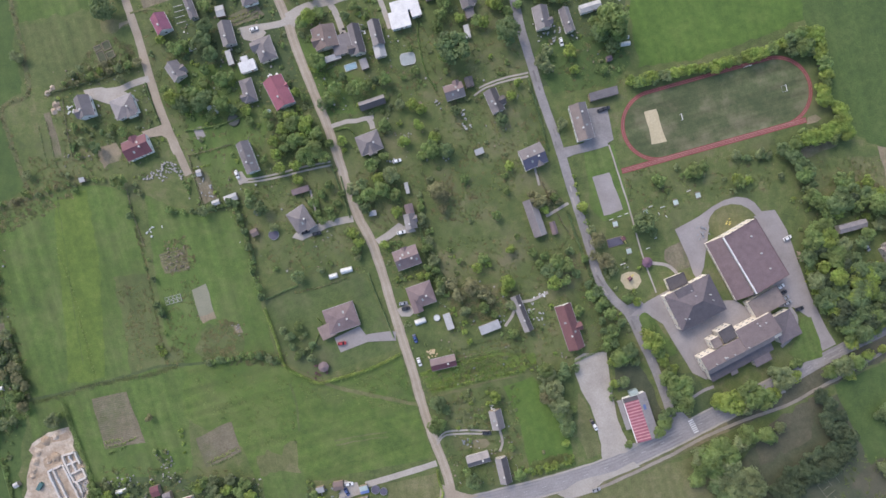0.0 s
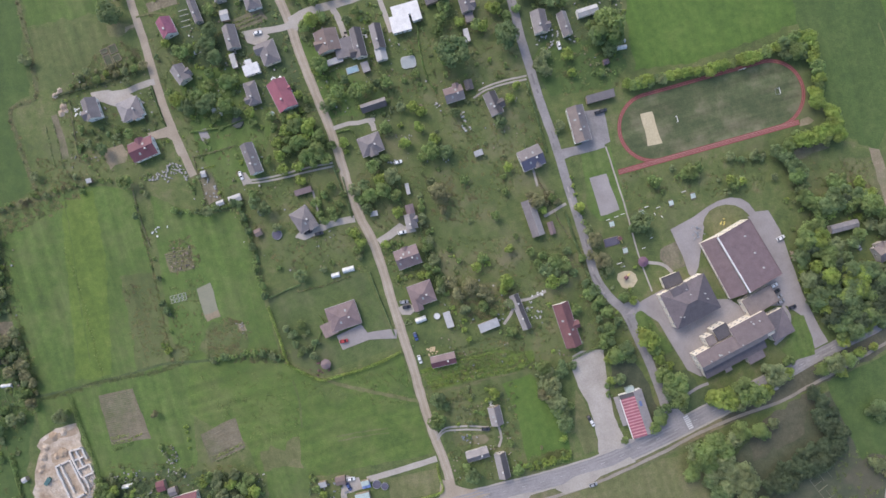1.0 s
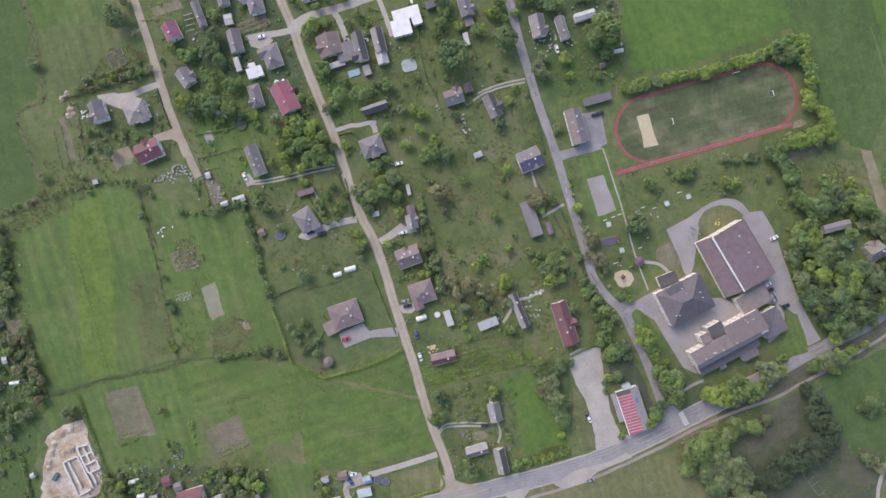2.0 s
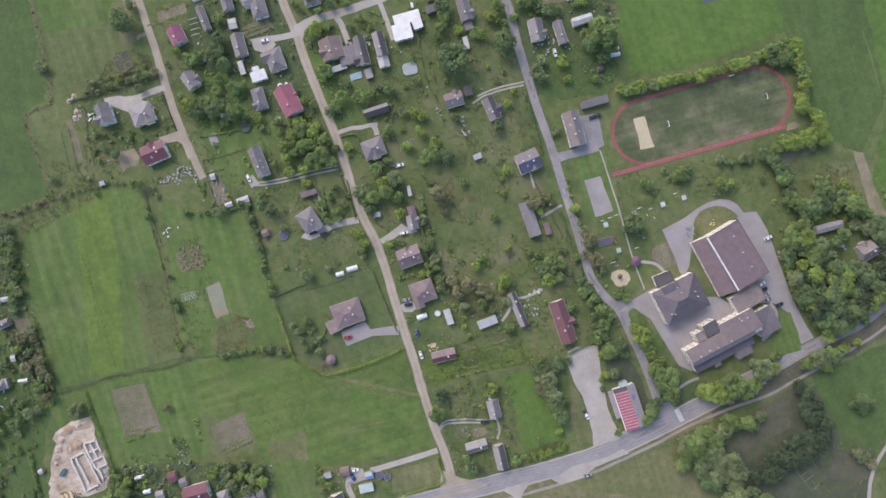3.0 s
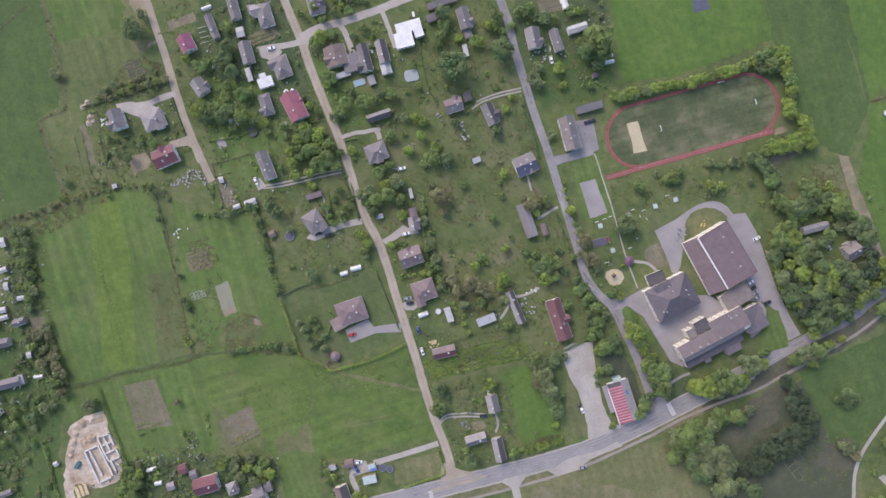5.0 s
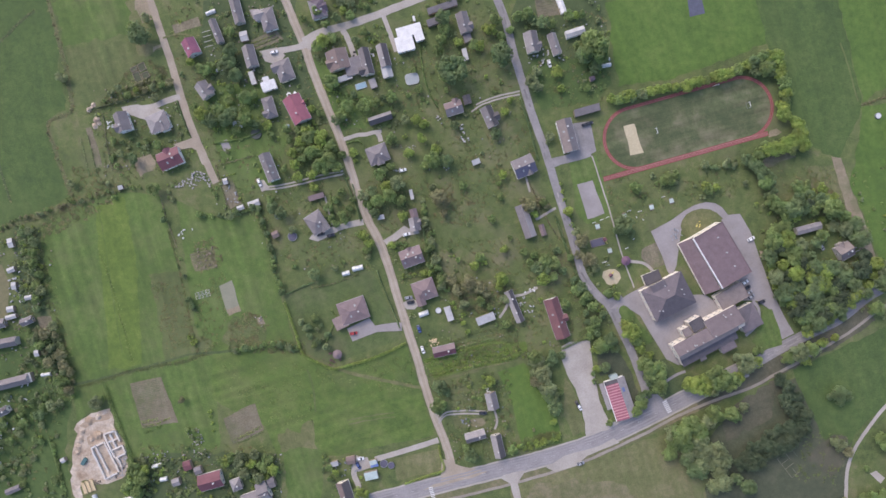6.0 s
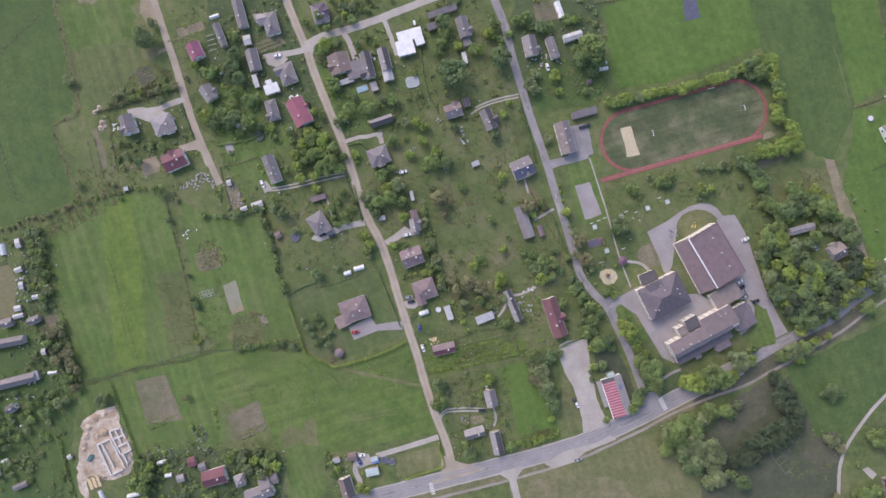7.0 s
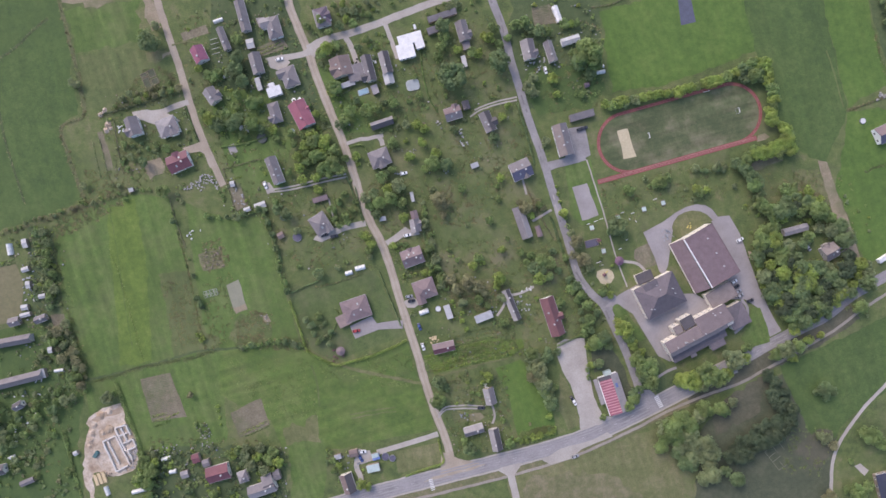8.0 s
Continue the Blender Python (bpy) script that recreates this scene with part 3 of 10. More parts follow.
patch("plot", [(8.1, -18.7), (27.7, -17.1), (27.7, -23.6), (9.7, -25.2)], DRY, 0.03, "dry brown brush ground", 1.5)
patch("plot", [(211.2, -107.5), (224.3, -104.2), (227.7, -117.4), (217.8, -127.2), (201.4, -117.3)], TRODDEN, 0.03, "dry trodden clearing", 3.5)
# dark grass sheet, tree shade mixed into its base colour
patch("field_19", [(148.8, -104.0), (168.4, -84.4), (201.2, -69.7), (214.4, -97.6), (227.6, -104.2), (224.5, -150.3), (145.6, -150.0)], MURK, 0.018, "dull grass between rows of trees, coloured darker for their shade", 2.0)
patch("field_20", [(213.4, 163.4), (239.5, 163.4), (256.2, 95.2), (233.3, 82.2)], GREEN, 0.024, "bright green pasture strip", 2.0)
patch("field_21", [(239.5, 163.4), (278.7, 163.5), (279.1, 95.2), (257.8, 98.5)], DULL, 0.03, "dark weedy ground at the field edge", 1.5)
patch("field_12", [(167.7, 163.4), (213.4, 163.4), (233.4, 78.9), (220.4, 49.6), (200.7, 59.4), (184.3, 95.2), (177.6, 124.5)], PASTURE, 0.0225, "dull green pasture east of the sports ground", 2.0)
patch("field_13", [(233.4, 78.9), (253.0, 82.2), (279.3, 62.6), (279.7, -9.2), (243.6, -5.9), (227.0, 36.6)], GREEN, 0.025, "bright green pasture at the field edge", 2.0)
patch("field_14", [(-273.3, 163.1), (-223.3, 163.1), (-216.1, 124.4), (-209.3, 77.4), (-221.0, 70.6), (-212.7, 43.4), (-207.6, 29.8), (-229.1, 18.1), (-274.5, 6.1)], PASTURE, 0.02, "wide green pasture beyond the ditch", 2.0)
patch("field_15", [(-148.0, 27.1), (-125.3, 17.3), (-102.5, 18.9), (-92.9, -18.5), (-83.2, -52.8), (-112.6, -52.7), (-127.2, -51.1), (-136.9, -47.8), (-143.3, -11.9)], LAWN, 0.024, "garden lawns with weedy patches", 1.0)
patch("field_16", [(-89.7, -23.4), (-60.3, -12.0), (-39.2, -12.1), (-22.9, -49.6), (-63.7, -64.3), (-78.4, -55.1)], GARDEN, 0.022, "mown lawn of the bungalow garden", 0.5)
patch("field_17", [(-90.0, -110.0), (-70.4, -108.4), (-67.1, -116.6), (-68.9, -146.1), (-86.8, -146.0)], LAWN, 0.04, "yellowish mown grass strip", 2.0)
patch("field_18", [(70.1, 49.7), (84.8, 52.0), (94.6, 17.1), (79.9, 13.9), (73.4, 20.4)], LAWN, 0.02, "mown grass beside the ball court", 0.5)
patch("plot", [(176.3, 45.7), (178.1, 50.0), (187.0, 52.7), (195.0, 54.6), (195.6, 51.5), (187.0, 48.4), (182.4, 46.0)], SOIL, 0.045, "dark dug strip beside the hedge", 0.8)
for nth, (way, wide, stuff, text) in enumerate((
    ([(-206.3, -75.1), (-185.8, -70.5), (-161.4, -64.1), (-143.5, -58.9), (-125.6, -57.0), (-102.8, -55.0)], 1.3, DULL, "rough dark grass strip between meadows"),
    ([(-77.4, -58.4), (-54.0, -68.2), (-31.1, -73.5), (-12.2, -77.4)], 1.8, DRY, "faint trodden track over the meadow"),
    ([(-191.8, 23.3), (-187.7, 1.1), (-185.2, -18.4), (-182.1, -37.9), (-178.9, -57.5)], 0.6, MOWN, "faint furrow in the mown meadow"),
    ([(-76.1, -66.8), (-72.9, -77.3), (-71.6, -90.4)], 1.0, SCRUB, "faint furrow in the meadow"),
    ([(-220.2, 143.7), (-215.5, 124.4), (-211.0, 107.5), (-207.6, 90.4), (-206.7, 76.5), (-219.0, 70.6), (-215.9, 57.0), (-211.4, 42.7), (-206.3, 29.8)], 2.2, DITCH, "dry grassy ditch"),
    # flat strip; the shadow inside the ditch is its dark green colour
    ([(-257.6, 107.5), (-244.6, 116.3), (-234.8, 126.0), (-226.7, 132.4)], 1.8, DULL, "grassy ditch in the pasture, its shadow put in the colour"),
    ([(-255.1, 8.4), (-242.1, 12.9), (-229.1, 16.8), (-212.9, 23.3), (-196.6, 28.1)], 2.4, DITCH, "reedy yellow ditch"),
    ([(-54.0, -95.3), (-39.3, -92.4), (-27.9, -91.2)], 0.8, SCRUB, "old crop row"),
    ([(-53.4, -97.6), (-38.7, -94.7), (-27.3, -93.4)], 0.8, SCRUB, "old crop row"),
    ([(-5.0, -73.5), (11.3, -69.3), (19.5, -67.7)], 0.9, DRY, "dry crop row"),
    ([(220.8, 114.7), (225.1, 101.7), (230.7, 82.2)], 0.9, OLIVE, "faint trodden track over the pasture"),
    ([(-254.6, 79.1), (-251.4, 62.9), (-246.7, 46.7), (-240.4, 27.2)], 1.4, DULL, "dark furrow in the pasture"),
)):
    strip(f"field_track_{nth + 1}", way, wide, stuff, 0.06 + 0.003 * nth, text, 0.5, category="grass strip")

patch("yard_17", [(238.2, -125.6), (241.5, -124.0), (246.5, -128.0), (244.2, -131.2)], PALE, 0.05, "pale gravel before a garden gate", 0.4)
# dark sheet holding the shade between school and trees as colour
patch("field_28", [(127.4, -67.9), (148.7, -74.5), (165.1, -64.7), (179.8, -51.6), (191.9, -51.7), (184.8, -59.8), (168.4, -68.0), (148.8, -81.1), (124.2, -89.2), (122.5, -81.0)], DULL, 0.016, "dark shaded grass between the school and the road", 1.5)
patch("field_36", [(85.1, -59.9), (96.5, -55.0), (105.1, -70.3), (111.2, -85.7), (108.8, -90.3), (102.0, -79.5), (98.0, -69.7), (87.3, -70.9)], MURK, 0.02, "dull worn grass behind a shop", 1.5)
# tree shade painted as a darker grass sheet
patch("field_37", [(111.8, -61.1), (124.1, -61.1), (130.9, -71.0), (124.1, -79.6), (114.9, -84.2), (111.2, -76.5)], DULL, 0.02, "grass under trees, coloured darker for their shade", 1.5)
patch("field_38", [(50.7, 106.3), (63.4, 104.4), (78.3, 106.9), (89.7, 101.9), (92.9, 92.4), (85.6, 81.6), (69.7, 79.7), (55.8, 78.5), (49.1, 86.1), (45.9, 95.5)], PASTURE, 0.031, "dark green grass behind the houses", 2.5)
patch("field_29", [(-255.7, -80.2), (-220.0, -80.3), (-207.0, -83.6), (-210.4, -103.1), (-207.4, -142.4), (-223.8, -162.0), (-275.8, -161.8), (-275.2, -80.1)], PASTURE, 0.016, "dark garden grass under shrubs", 2.5)
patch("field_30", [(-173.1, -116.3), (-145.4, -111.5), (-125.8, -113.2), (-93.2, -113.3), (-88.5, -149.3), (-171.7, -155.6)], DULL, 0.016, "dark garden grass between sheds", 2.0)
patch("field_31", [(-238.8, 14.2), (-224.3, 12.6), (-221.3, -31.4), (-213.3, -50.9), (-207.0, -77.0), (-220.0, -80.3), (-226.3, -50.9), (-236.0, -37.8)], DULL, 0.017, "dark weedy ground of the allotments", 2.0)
# two darker sheets, shade among trees and houses set in the colour
patch("field_32", [(39.1, 143.9), (89.6, 150.4), (90.3, 98.5), (70.1, 82.2), (48.9, 80.6), (37.5, 111.5)], DULL, 0.017, "garden grass among trees, shade put in its colour", 2.5)
patch("field_33", [(-131.2, 156.7), (-85.8, 156.7), (-77.8, 114.7), (-73.1, 79.0), (-99.1, 66.1), (-126.6, 88.8), (-134.6, 117.9)], DULL, 0.012, "garden grass between houses, shade put in its colour", 2.5)
patch("field_34", [(-275.0, -47.5), (-229.5, -42.7), (-218.3, -67.2), (-213.5, -83.5), (-275.2, -83.4)], PASTURE, 0.019, "dark green lawn between long barns", 1.5)
patch("field_35", [(-207.0, -76.4), (-177.7, -67.9), (-128.8, -58.3), (-124.2, -109.9), (-145.4, -113.1), (-174.7, -116.3), (-180.5, -101.6), (-188.2, -83.6), (-203.9, -95.0)], LAWN, 0.0165, "green lawn round the vegetable plots", 1.5)
strip("verge_2", [(140.6, -83.4), (171.7, -71.0), (194.6, -59.5), (217.5, -48.1), (237.1, -34.7)], 13.0, TRODDEN, 0.032, "worn brownish verge beside the main road", 1.2, category="verge")
strip("verge_1", [(-60.7, -151.0), (-21.5, -140.3), (-1.8, -137.1), (21.1, -130.6), (37.4, -126.7), (57.1, -120.9), (80.0, -113.7), (102.9, -104.6), (129.1, -91.5), (148.8, -82.4), (171.7, -72.6)], 9.0, PARCHED, 0.03, "parched grass verge along the main road", 0.8, category="verge")
patch("flare_1", [(-1.2, -116.8), (8.7, -120.7), (24.3, -124.1), (4.7, -131.5), (-14.9, -135.8), (-1.8, -129.2)], GRAVEL, 0.112, "gravel flare where two roads meet", 0.4)
patch("flare_2", [(-80.1, 114.0), (-75.6, 117.9), (-68.1, 120.8), (-69.1, 118.2), (-73.0, 114.7), (-73.6, 110.1)], PALE, 0.103, "gravel flare where two roads meet", 0.4)
patch("flare_3", [(30.9, -127.4), (39.1, -123.4), (45.6, -123.5), (41.4, -130.0), (39.1, -133.3), (36.8, -130.7)], PALE, 0.113, "pale flare where a side road leaves", 0.3)
patch("flare_4", [(89.7, -28.6), (97.9, -25.3), (106.1, -31.9), (101.2, -38.4), (96.3, -38.4)], ASPHALT, 0.229, "asphalt flare before the school", 0.2)
patch("flare_5", [(111.1, -81.0), (119.3, -81.0), (124.2, -85.9), (119.3, -94.1), (109.5, -95.7)], ASPHALT, 0.107, "asphalt flare at the main road", 0.2)
patch("flare_6", [(78.8, -101.8), (85.0, -97.5), (95.4, -96.3), (100.3, -97.5), (89.3, -103.1), (80.0, -106.1)], PALE, 0.108, "gravel flare of the parking yard", 0.4)

strip("road_1", [(-92.3, 163.2), (-88.5, 141.2), (-82.7, 126.0), (-76.9, 112.1), (-72.4, 98.5), (-66.6, 83.9), (-60.1, 67.7), (-56.2, 57.9), (-51.4, 43.3), (-46.9, 28.6), (-41.7, 15.6), (-35.5, 3.6), (-30.0, -12.1), (-25.2, -28.4), (-20.6, -43.1), (-15.8, -57.8), (-10.2, -77.5), (-5.4, -92.2), (0.2, -106.3), (3.7, -118.4), (4.7, -128.3)], 4.6, GRAVEL, 0.10, "light brown gravel village road", 0.35)
ROAD_ONE = [(-92.3, 163.2), (-88.5, 141.2), (-82.7, 126.0), (-76.9, 112.1), (-72.4, 98.5), (-66.6, 83.9), (-60.1, 67.7), (-56.2, 57.9), (-51.4, 43.3), (-46.9, 28.6), (-41.7, 15.6), (-35.5, 3.6), (-30.0, -12.1), (-25.2, -28.4), (-20.6, -43.1), (-15.8, -57.8), (-10.2, -77.5), (-5.4, -92.2), (0.2, -106.3), (3.8, -116.8)]
for nth, off in enumerate((-1.15, 1.1)):
    strip(f"road_track_{nth + 1}", beside(ROAD_ONE, off), 0.8, GRAVEL_WORN, 0.1025, "pale worn wheel track on the gravel road", 0.4)
patch_dice = random.Random(12)
ROAD_THREE = smooth_line([(27.8, 143.9), (34.3, 127.0), (39.1, 108.2), (44.0, 92.0), (49.5, 74.1), (55.4, 57.9), (59.0, 46.5), (63.9, 30.2), (70.1, 10.6), (74.4, -4.1), (78.0, -15.5), (84.8, -24.7), (92.4, -31.9), (97.9, -43.3), (103.5, -54.8), (108.8, -67.9)], 7.0)
for nth, (a, b) in enumerate(zip(ROAD_THREE, ROAD_THREE[1:])):
    if patch_dice.random() < 0.6:
        d = (b - a).normalized()
        n, long, wide, off = Vector((-d.y, d.x)), patch_dice.uniform(1.5, 6.0), patch_dice.uniform(0.5, 1.6), patch_dice.uniform(-1.0, 1.0)
        c = a + n * off
        patch(f"road_patch_{nth + 1}", [tuple(q) for q in (c - d * long / 2 - n * wide / 2, c + d * long / 2 - n * wide / 2, c + d * long / 2 + n * wide / 2, c - d * long / 2 + n * wide / 2)], patch_dice.choice((ASPHALT_NEW, ASPHALT_PALE, ASPHALT_NEW)), 0.1035 + 0.0002 * (nth % 3), "mended patch of asphalt in the road", 0.15, category="road")
strip("road_2", [(-77.8, 115.3), (-68.1, 120.5), (-53.5, 124.4), (-38.9, 129.3), (-27.5, 133.8), (-11.2, 140.0), (5.0, 145.8), (24.5, 153.6)], 4.2, PALE, 0.104, "light gravel side road", 0.3)
strip("road_3", [(22.9, 160.1), (27.8, 143.9), (34.3, 127.0), (39.1, 108.2), (44.0, 92.0), (49.5, 74.1), (55.4, 57.9), (59.0, 46.5), (63.9, 30.2), (70.1, 10.6), (74.4, -4.1), (78.0, -15.5), (84.8, -24.7), (92.4, -31.9), (97.9, -43.3), (103.5, -54.8), (108.8, -67.9), (112.1, -77.7), (116.0, -88.2)], 4.4, ASPHALT, 0.10, "grey patched asphalt village road", 0.2)
strip("road_4", [(-168.4, 159.9), (-163.6, 142.2), (-157.2, 121.8), (-151.5, 105.0), (-147.0, 89.4), (-142.5, 75.2), (-137.7, 62.2), (-132.0, 49.2), (-126.5, 36.8)], 4.0, GRAVEL, 0.10, "light gravel lane between gardens", 0.3)
MAIN_ROAD = [(-73.8, -151.0), (-47.6, -142.9), (-28.0, -137.7), (-8.4, -132.8), (21.1, -125.4), (53.8, -117.2), (80.0, -109.1), (102.9, -99.3), (122.6, -89.5), (145.5, -77.8), (168.4, -66.4), (184.8, -56.9), (201.1, -48.4), (220.8, -38.6), (240.4, -23.9), (279.7, -2.7)]
strip("road_5", MAIN_ROAD[:11], 8.0, ASPHALT, 0.11, "grey asphalt main road with worn lanes", 0.15)
strip("road_7", MAIN_ROAD[9:], 6.2, ASPHALT, 0.1125, "grey asphalt main road narrowing past the school", 0.2)
for nth, (off, wide, stuff, text) in enumerate(((-4.3, 1.4, PALE, "pale gravel road shoulder"), (4.3, 1.2, PALE, "pale gravel road shoulder"), (-2.9, 0.9, ASPHALT_TRACK, "worn wheel track on asphalt"), (-1.2, 0.9, ASPHALT_TRACK, "worn wheel track on asphalt"), (1.4, 0.8, ASPHALT_TRACK, "worn wheel track on asphalt"), (2.9, 0.9, ASPHALT_TRACK, "worn wheel track on asphalt"))):
    strip(f"road_edge_{nth + 1}", beside(MAIN_ROAD[:11] if abs(off) > 2 else MAIN_ROAD, off), wide, stuff, 0.1145 if nth > 1 else 0.1045, text, 0.3)
strip("footpath_1", [(-47.6, -153.4), (-21.5, -145.6), (-1.8, -140.7), (21.1, -135.2), (37.4, -131.0), (57.1, -125.5), (76.7, -119.0), (89.8, -113.4), (112.7, -102.6), (129.1, -93.8), (148.8, -85.3), (171.7, -77.2), (184.8, -70.0), (197.9, -63.2), (214.3, -53.7), (227.4, -45.8), (243.7, -33.7), (266.6, -19.0)], 1.6, FOOTWAY, 0.106, "brown gravel footpath along the main road", 0.25)
strip("road_6", [(38.7, -128.7), (39.7, -133.3), (42.3, -144.8), (45.6, -162.9)], 4.0, PALE, 0.116, "pale side road leaving the main road", 0.3)
strip("footpath_2", [(273.4, -58.4), (256.4, -78.0), (244.0, -91.1), (234.2, -104.3), (227.7, -115.7), (225.1, -127.2), (224.5, -150.3)], 2.0, PALE, 0.10, "pale gravel footpath across the field", 0.25)
patch("layby", [(57.1, -121.9), (66.9, -115.3), (86.5, -109.8), (94.7, -105.5), (98.0, -107.8), (80.0, -115.3), (73.5, -120.9), (62.0, -124.2)], PALE, 0.118, "pale gravel lay-by beside the main road", 0.4)
for nth, (way, wide, stuff, text) in enumerate((
    ([(-55.6, 60.9), (-52.3, 62.1), (-47.4, 63.6), (-42.8, 63.9), (-39.4, 64.8), (-34.5, 65.7)], 2.2, PALE, "pale gravel driveway"),
    ([(-37.0, 65.1), (-35.5, 62.7), (-34.8, 59.9)], 2.6, PALE, "pale gravel driveway"),
    ([(-55.3, 42.0), (-70.0, 38.7), (-86.2, 34.9), (-99.2, 33.2)], 0.9, PALE, "pale wheel rut of a driveway"),
    ([(-56.0, 43.6), (-70.3, 40.7), (-86.5, 36.5), (-99.9, 34.5)], 0.9, PALE, "pale wheel rut of a driveway"),
    ([(-38.4, -117.0), (-21.4, -112.1), (-3.1, -106.3)], 3.0, PALE, "pale concrete driveway"),
    ([(-44.6, 15.3), (-53.8, 13.4), (-61.9, 10.8), (-71.7, 6.2)], 3.4, PALE, "paved driveway"),
    ([(-3.1, -97.1), (1.5, -92.5), (11.3, -91.6), (23.1, -91.9)], 0.9, PALE, "pale wheel rut of a drive"),
    ([(-3.1, -95.5), (1.5, -90.9), (11.3, -89.9), (23.1, -90.3)], 0.9, PALE, "pale wheel rut of a drive"),
    ([(-146.1, 84.9), (-154.2, 82.3), (-162.3, 79.0), (-173.7, 77.8)], 3.4, PALE, "pale gravel driveway"),
    ([(-56.1, 121.8), (-52.8, 116.3), (-49.0, 105.6)], 3.0, PALE, "pale gravel driveway"),
    ([(-34.0, 130.9), (-30.8, 122.8), (-26.2, 109.8)], 2.6, PALE, "pale gravel driveway"),
    ([(-92.5, 110.1), (-84.3, 111.4), (-76.9, 113.4)], 3.4, PALE, "pale gravel driveway"),
    ([(15.4, 76.4), (21.2, 80.3), (31.0, 83.5), (42.4, 86.1)], 0.9, PALE, "narrow white concrete garden track"),
    ([(18.0, 80.3), (22.8, 82.6), (31.0, 85.2), (42.4, 87.8)], 0.9, PALE, "narrow white concrete garden track"),
    ([(82.5, 52.0), (88.0, 35.0), (93.6, 17.1), (99.5, -4.1), (106.1, -21.4)], 0.8, PALE, "narrow pale footpath"),
    ([(102.1, -6.7), (111.0, -7.7), (115.9, -11.6), (117.5, -14.9)], 1.6, PALE, "curved paved footpath"),
    ([(57.7, 47.4), (65.2, 49.4), (73.4, 51.3), (81.5, 53.9)], 4.6, ASPHALT, "asphalt driveway"),
    ([(30.9, -38.3), (34.2, -33.4), (37.5, -26.9), (44.0, -25.3), (52.2, -21.3)], 1.4, PALE, "narrow garden path"),
    ([(45.6, 40.6), (47.9, 31.8)], 1.2, PALE, "narrow garden path"),
    ([(51.2, 16.5), (57.1, 19.8), (62.3, 23.0)], 1.4, PALE, "narrow garden path"),
    ([(122.0, -75.3), (124.1, -73.7), (128.1, -71.0), (131.2, -69.4), (134.6, -68.2)], 1.5, PAVING, "short paved footpath"),
    ([(168.3, -48.4), (174.9, -41.8), (175.5, -33.6), (172.2, -28.7)], 1.6, PAVING, "curved paved footpath"),
    ([(-66.1, 29.6), (-64.1, 22.2), (-62.2, 13.4)], 0.9, PALE, "narrow paved garden path"),
    ([(-155.6, 117.3), (-145.9, 119.5), (-136.2, 117.3)], 1.0, DRY, "faint grassy garden track"),
    ([(-47.5, -115.0), (-50.2, -124.8), (-47.6, -133.0), (-52.5, -139.6)], 3.0, PALE, "gravel driveway"),
    ([(28.3, -90.0), (29.6, -95.5), (28.3, -100.5)], 1.2, PALE, "narrow garden path"),
    ([(4.8, -70.9), (21.1, -66.1), (37.5, -62.8)], 0.7, DRY, "trodden garden path"),
)):
    strip(f"driveway_{nth + 1}", way, wide, stuff, 0.122 + 0.004 * nth, text, 0.2)
patch("yard_1", [(92.4, -33.5), (101.2, -26.0), (112.6, -19.8), (119.2, -15.6), (124.1, -25.4), (145.3, -25.4), (155.8, -32.0), (165.0, -32.0), (160.1, -41.8), (152.0, -54.9), (130.7, -64.7), (124.1, -61.4), (115.9, -48.3), (109.4, -37.1), (101.2, -31.9)], PAVING, 0.23, "grey paved school forecourt", 0.15)
patch("yard_2", [(115.2, 9.9), (127.3, 16.4), (133.8, 21.3), (139.7, 24.6), (145.9, 26.2), (151.1, 25.5), (155.0, 23.2), (158.3, 19.0), (164.9, 19.6), (170.8, 9.8), (176.4, -5.8), (183.0, -23.8), (190.8, -39.5), (195.4, -47.0), (188.6, -50.4), (185.6, -42.5), (181.5, -33.6), (174.2, -28.7), (163.4, -28.7), (162.7, -15.6), (155.1, 15.4), (152.4, 18.4), (149.5, 20.6), (145.2, 21.6), (140.3, 20.6), (136.4, 18.4), (133.5, 14.5), (132.2, 9.9), (130.9, 0.8), (129.6, -9.0), (127.0, -15.6), (124.4, -12.3), (121.7, -4.1)], PAVING, 0.235, "grey paved school drive", 0.15)
patch("yard_3", [(72.0, 69.9), (81.5, 71.2), (84.8, 54.6), (79.9, 51.7), (65.2, 47.1), (61.6, 45.5), (59.7, 49.7), (70.1, 53.0)], ASPHALT, 0.24, "grey asphalt yard beside the annexe", 0.2)
patch("yard_4", [(65.9, -54.5), (69.6, -52.0), (81.2, -50.8), (82.2, -61.3), (84.0, -69.9), (85.6, -79.7), (88.6, -90.5), (92.3, -95.7), (96.0, -98.1), (90.5, -101.2), (79.4, -103.0), (78.5, -96.6), (76.0, -87.4), (73.3, -78.1), (68.4, -69.8), (65.9, -61.9)], PALE, 0.245, "pale gravel parking yard", 0.9)
patch("yard_5", [(-53.9, -44.0), (-41.5, -38.2), (-38.2, -42.4), (-26.2, -40.5), (-23.2, -40.8), (-23.3, -45.4), (-37.3, -46.0), (-50.7, -51.2)], PAVING, 0.25, "concrete apron before a house", 0.2)
patch("yard_6", [(-74.9, 5.9), (-73.3, 8.2), (-60.3, 12.4), (-58.6, 10.1), (-70.0, 4.3)], PALE, 0.254, "paved car stand before a house", 0.2)
patch("yard_7", [(-33.6, 4.9), (-21.8, 13.0), (-19.2, 11.4), (-16.0, 12.7), (-13.4, 8.7), (-23.2, 7.1), (-31.6, 2.3)], PALE, 0.258, "pale gravel yard before a house", 0.4)
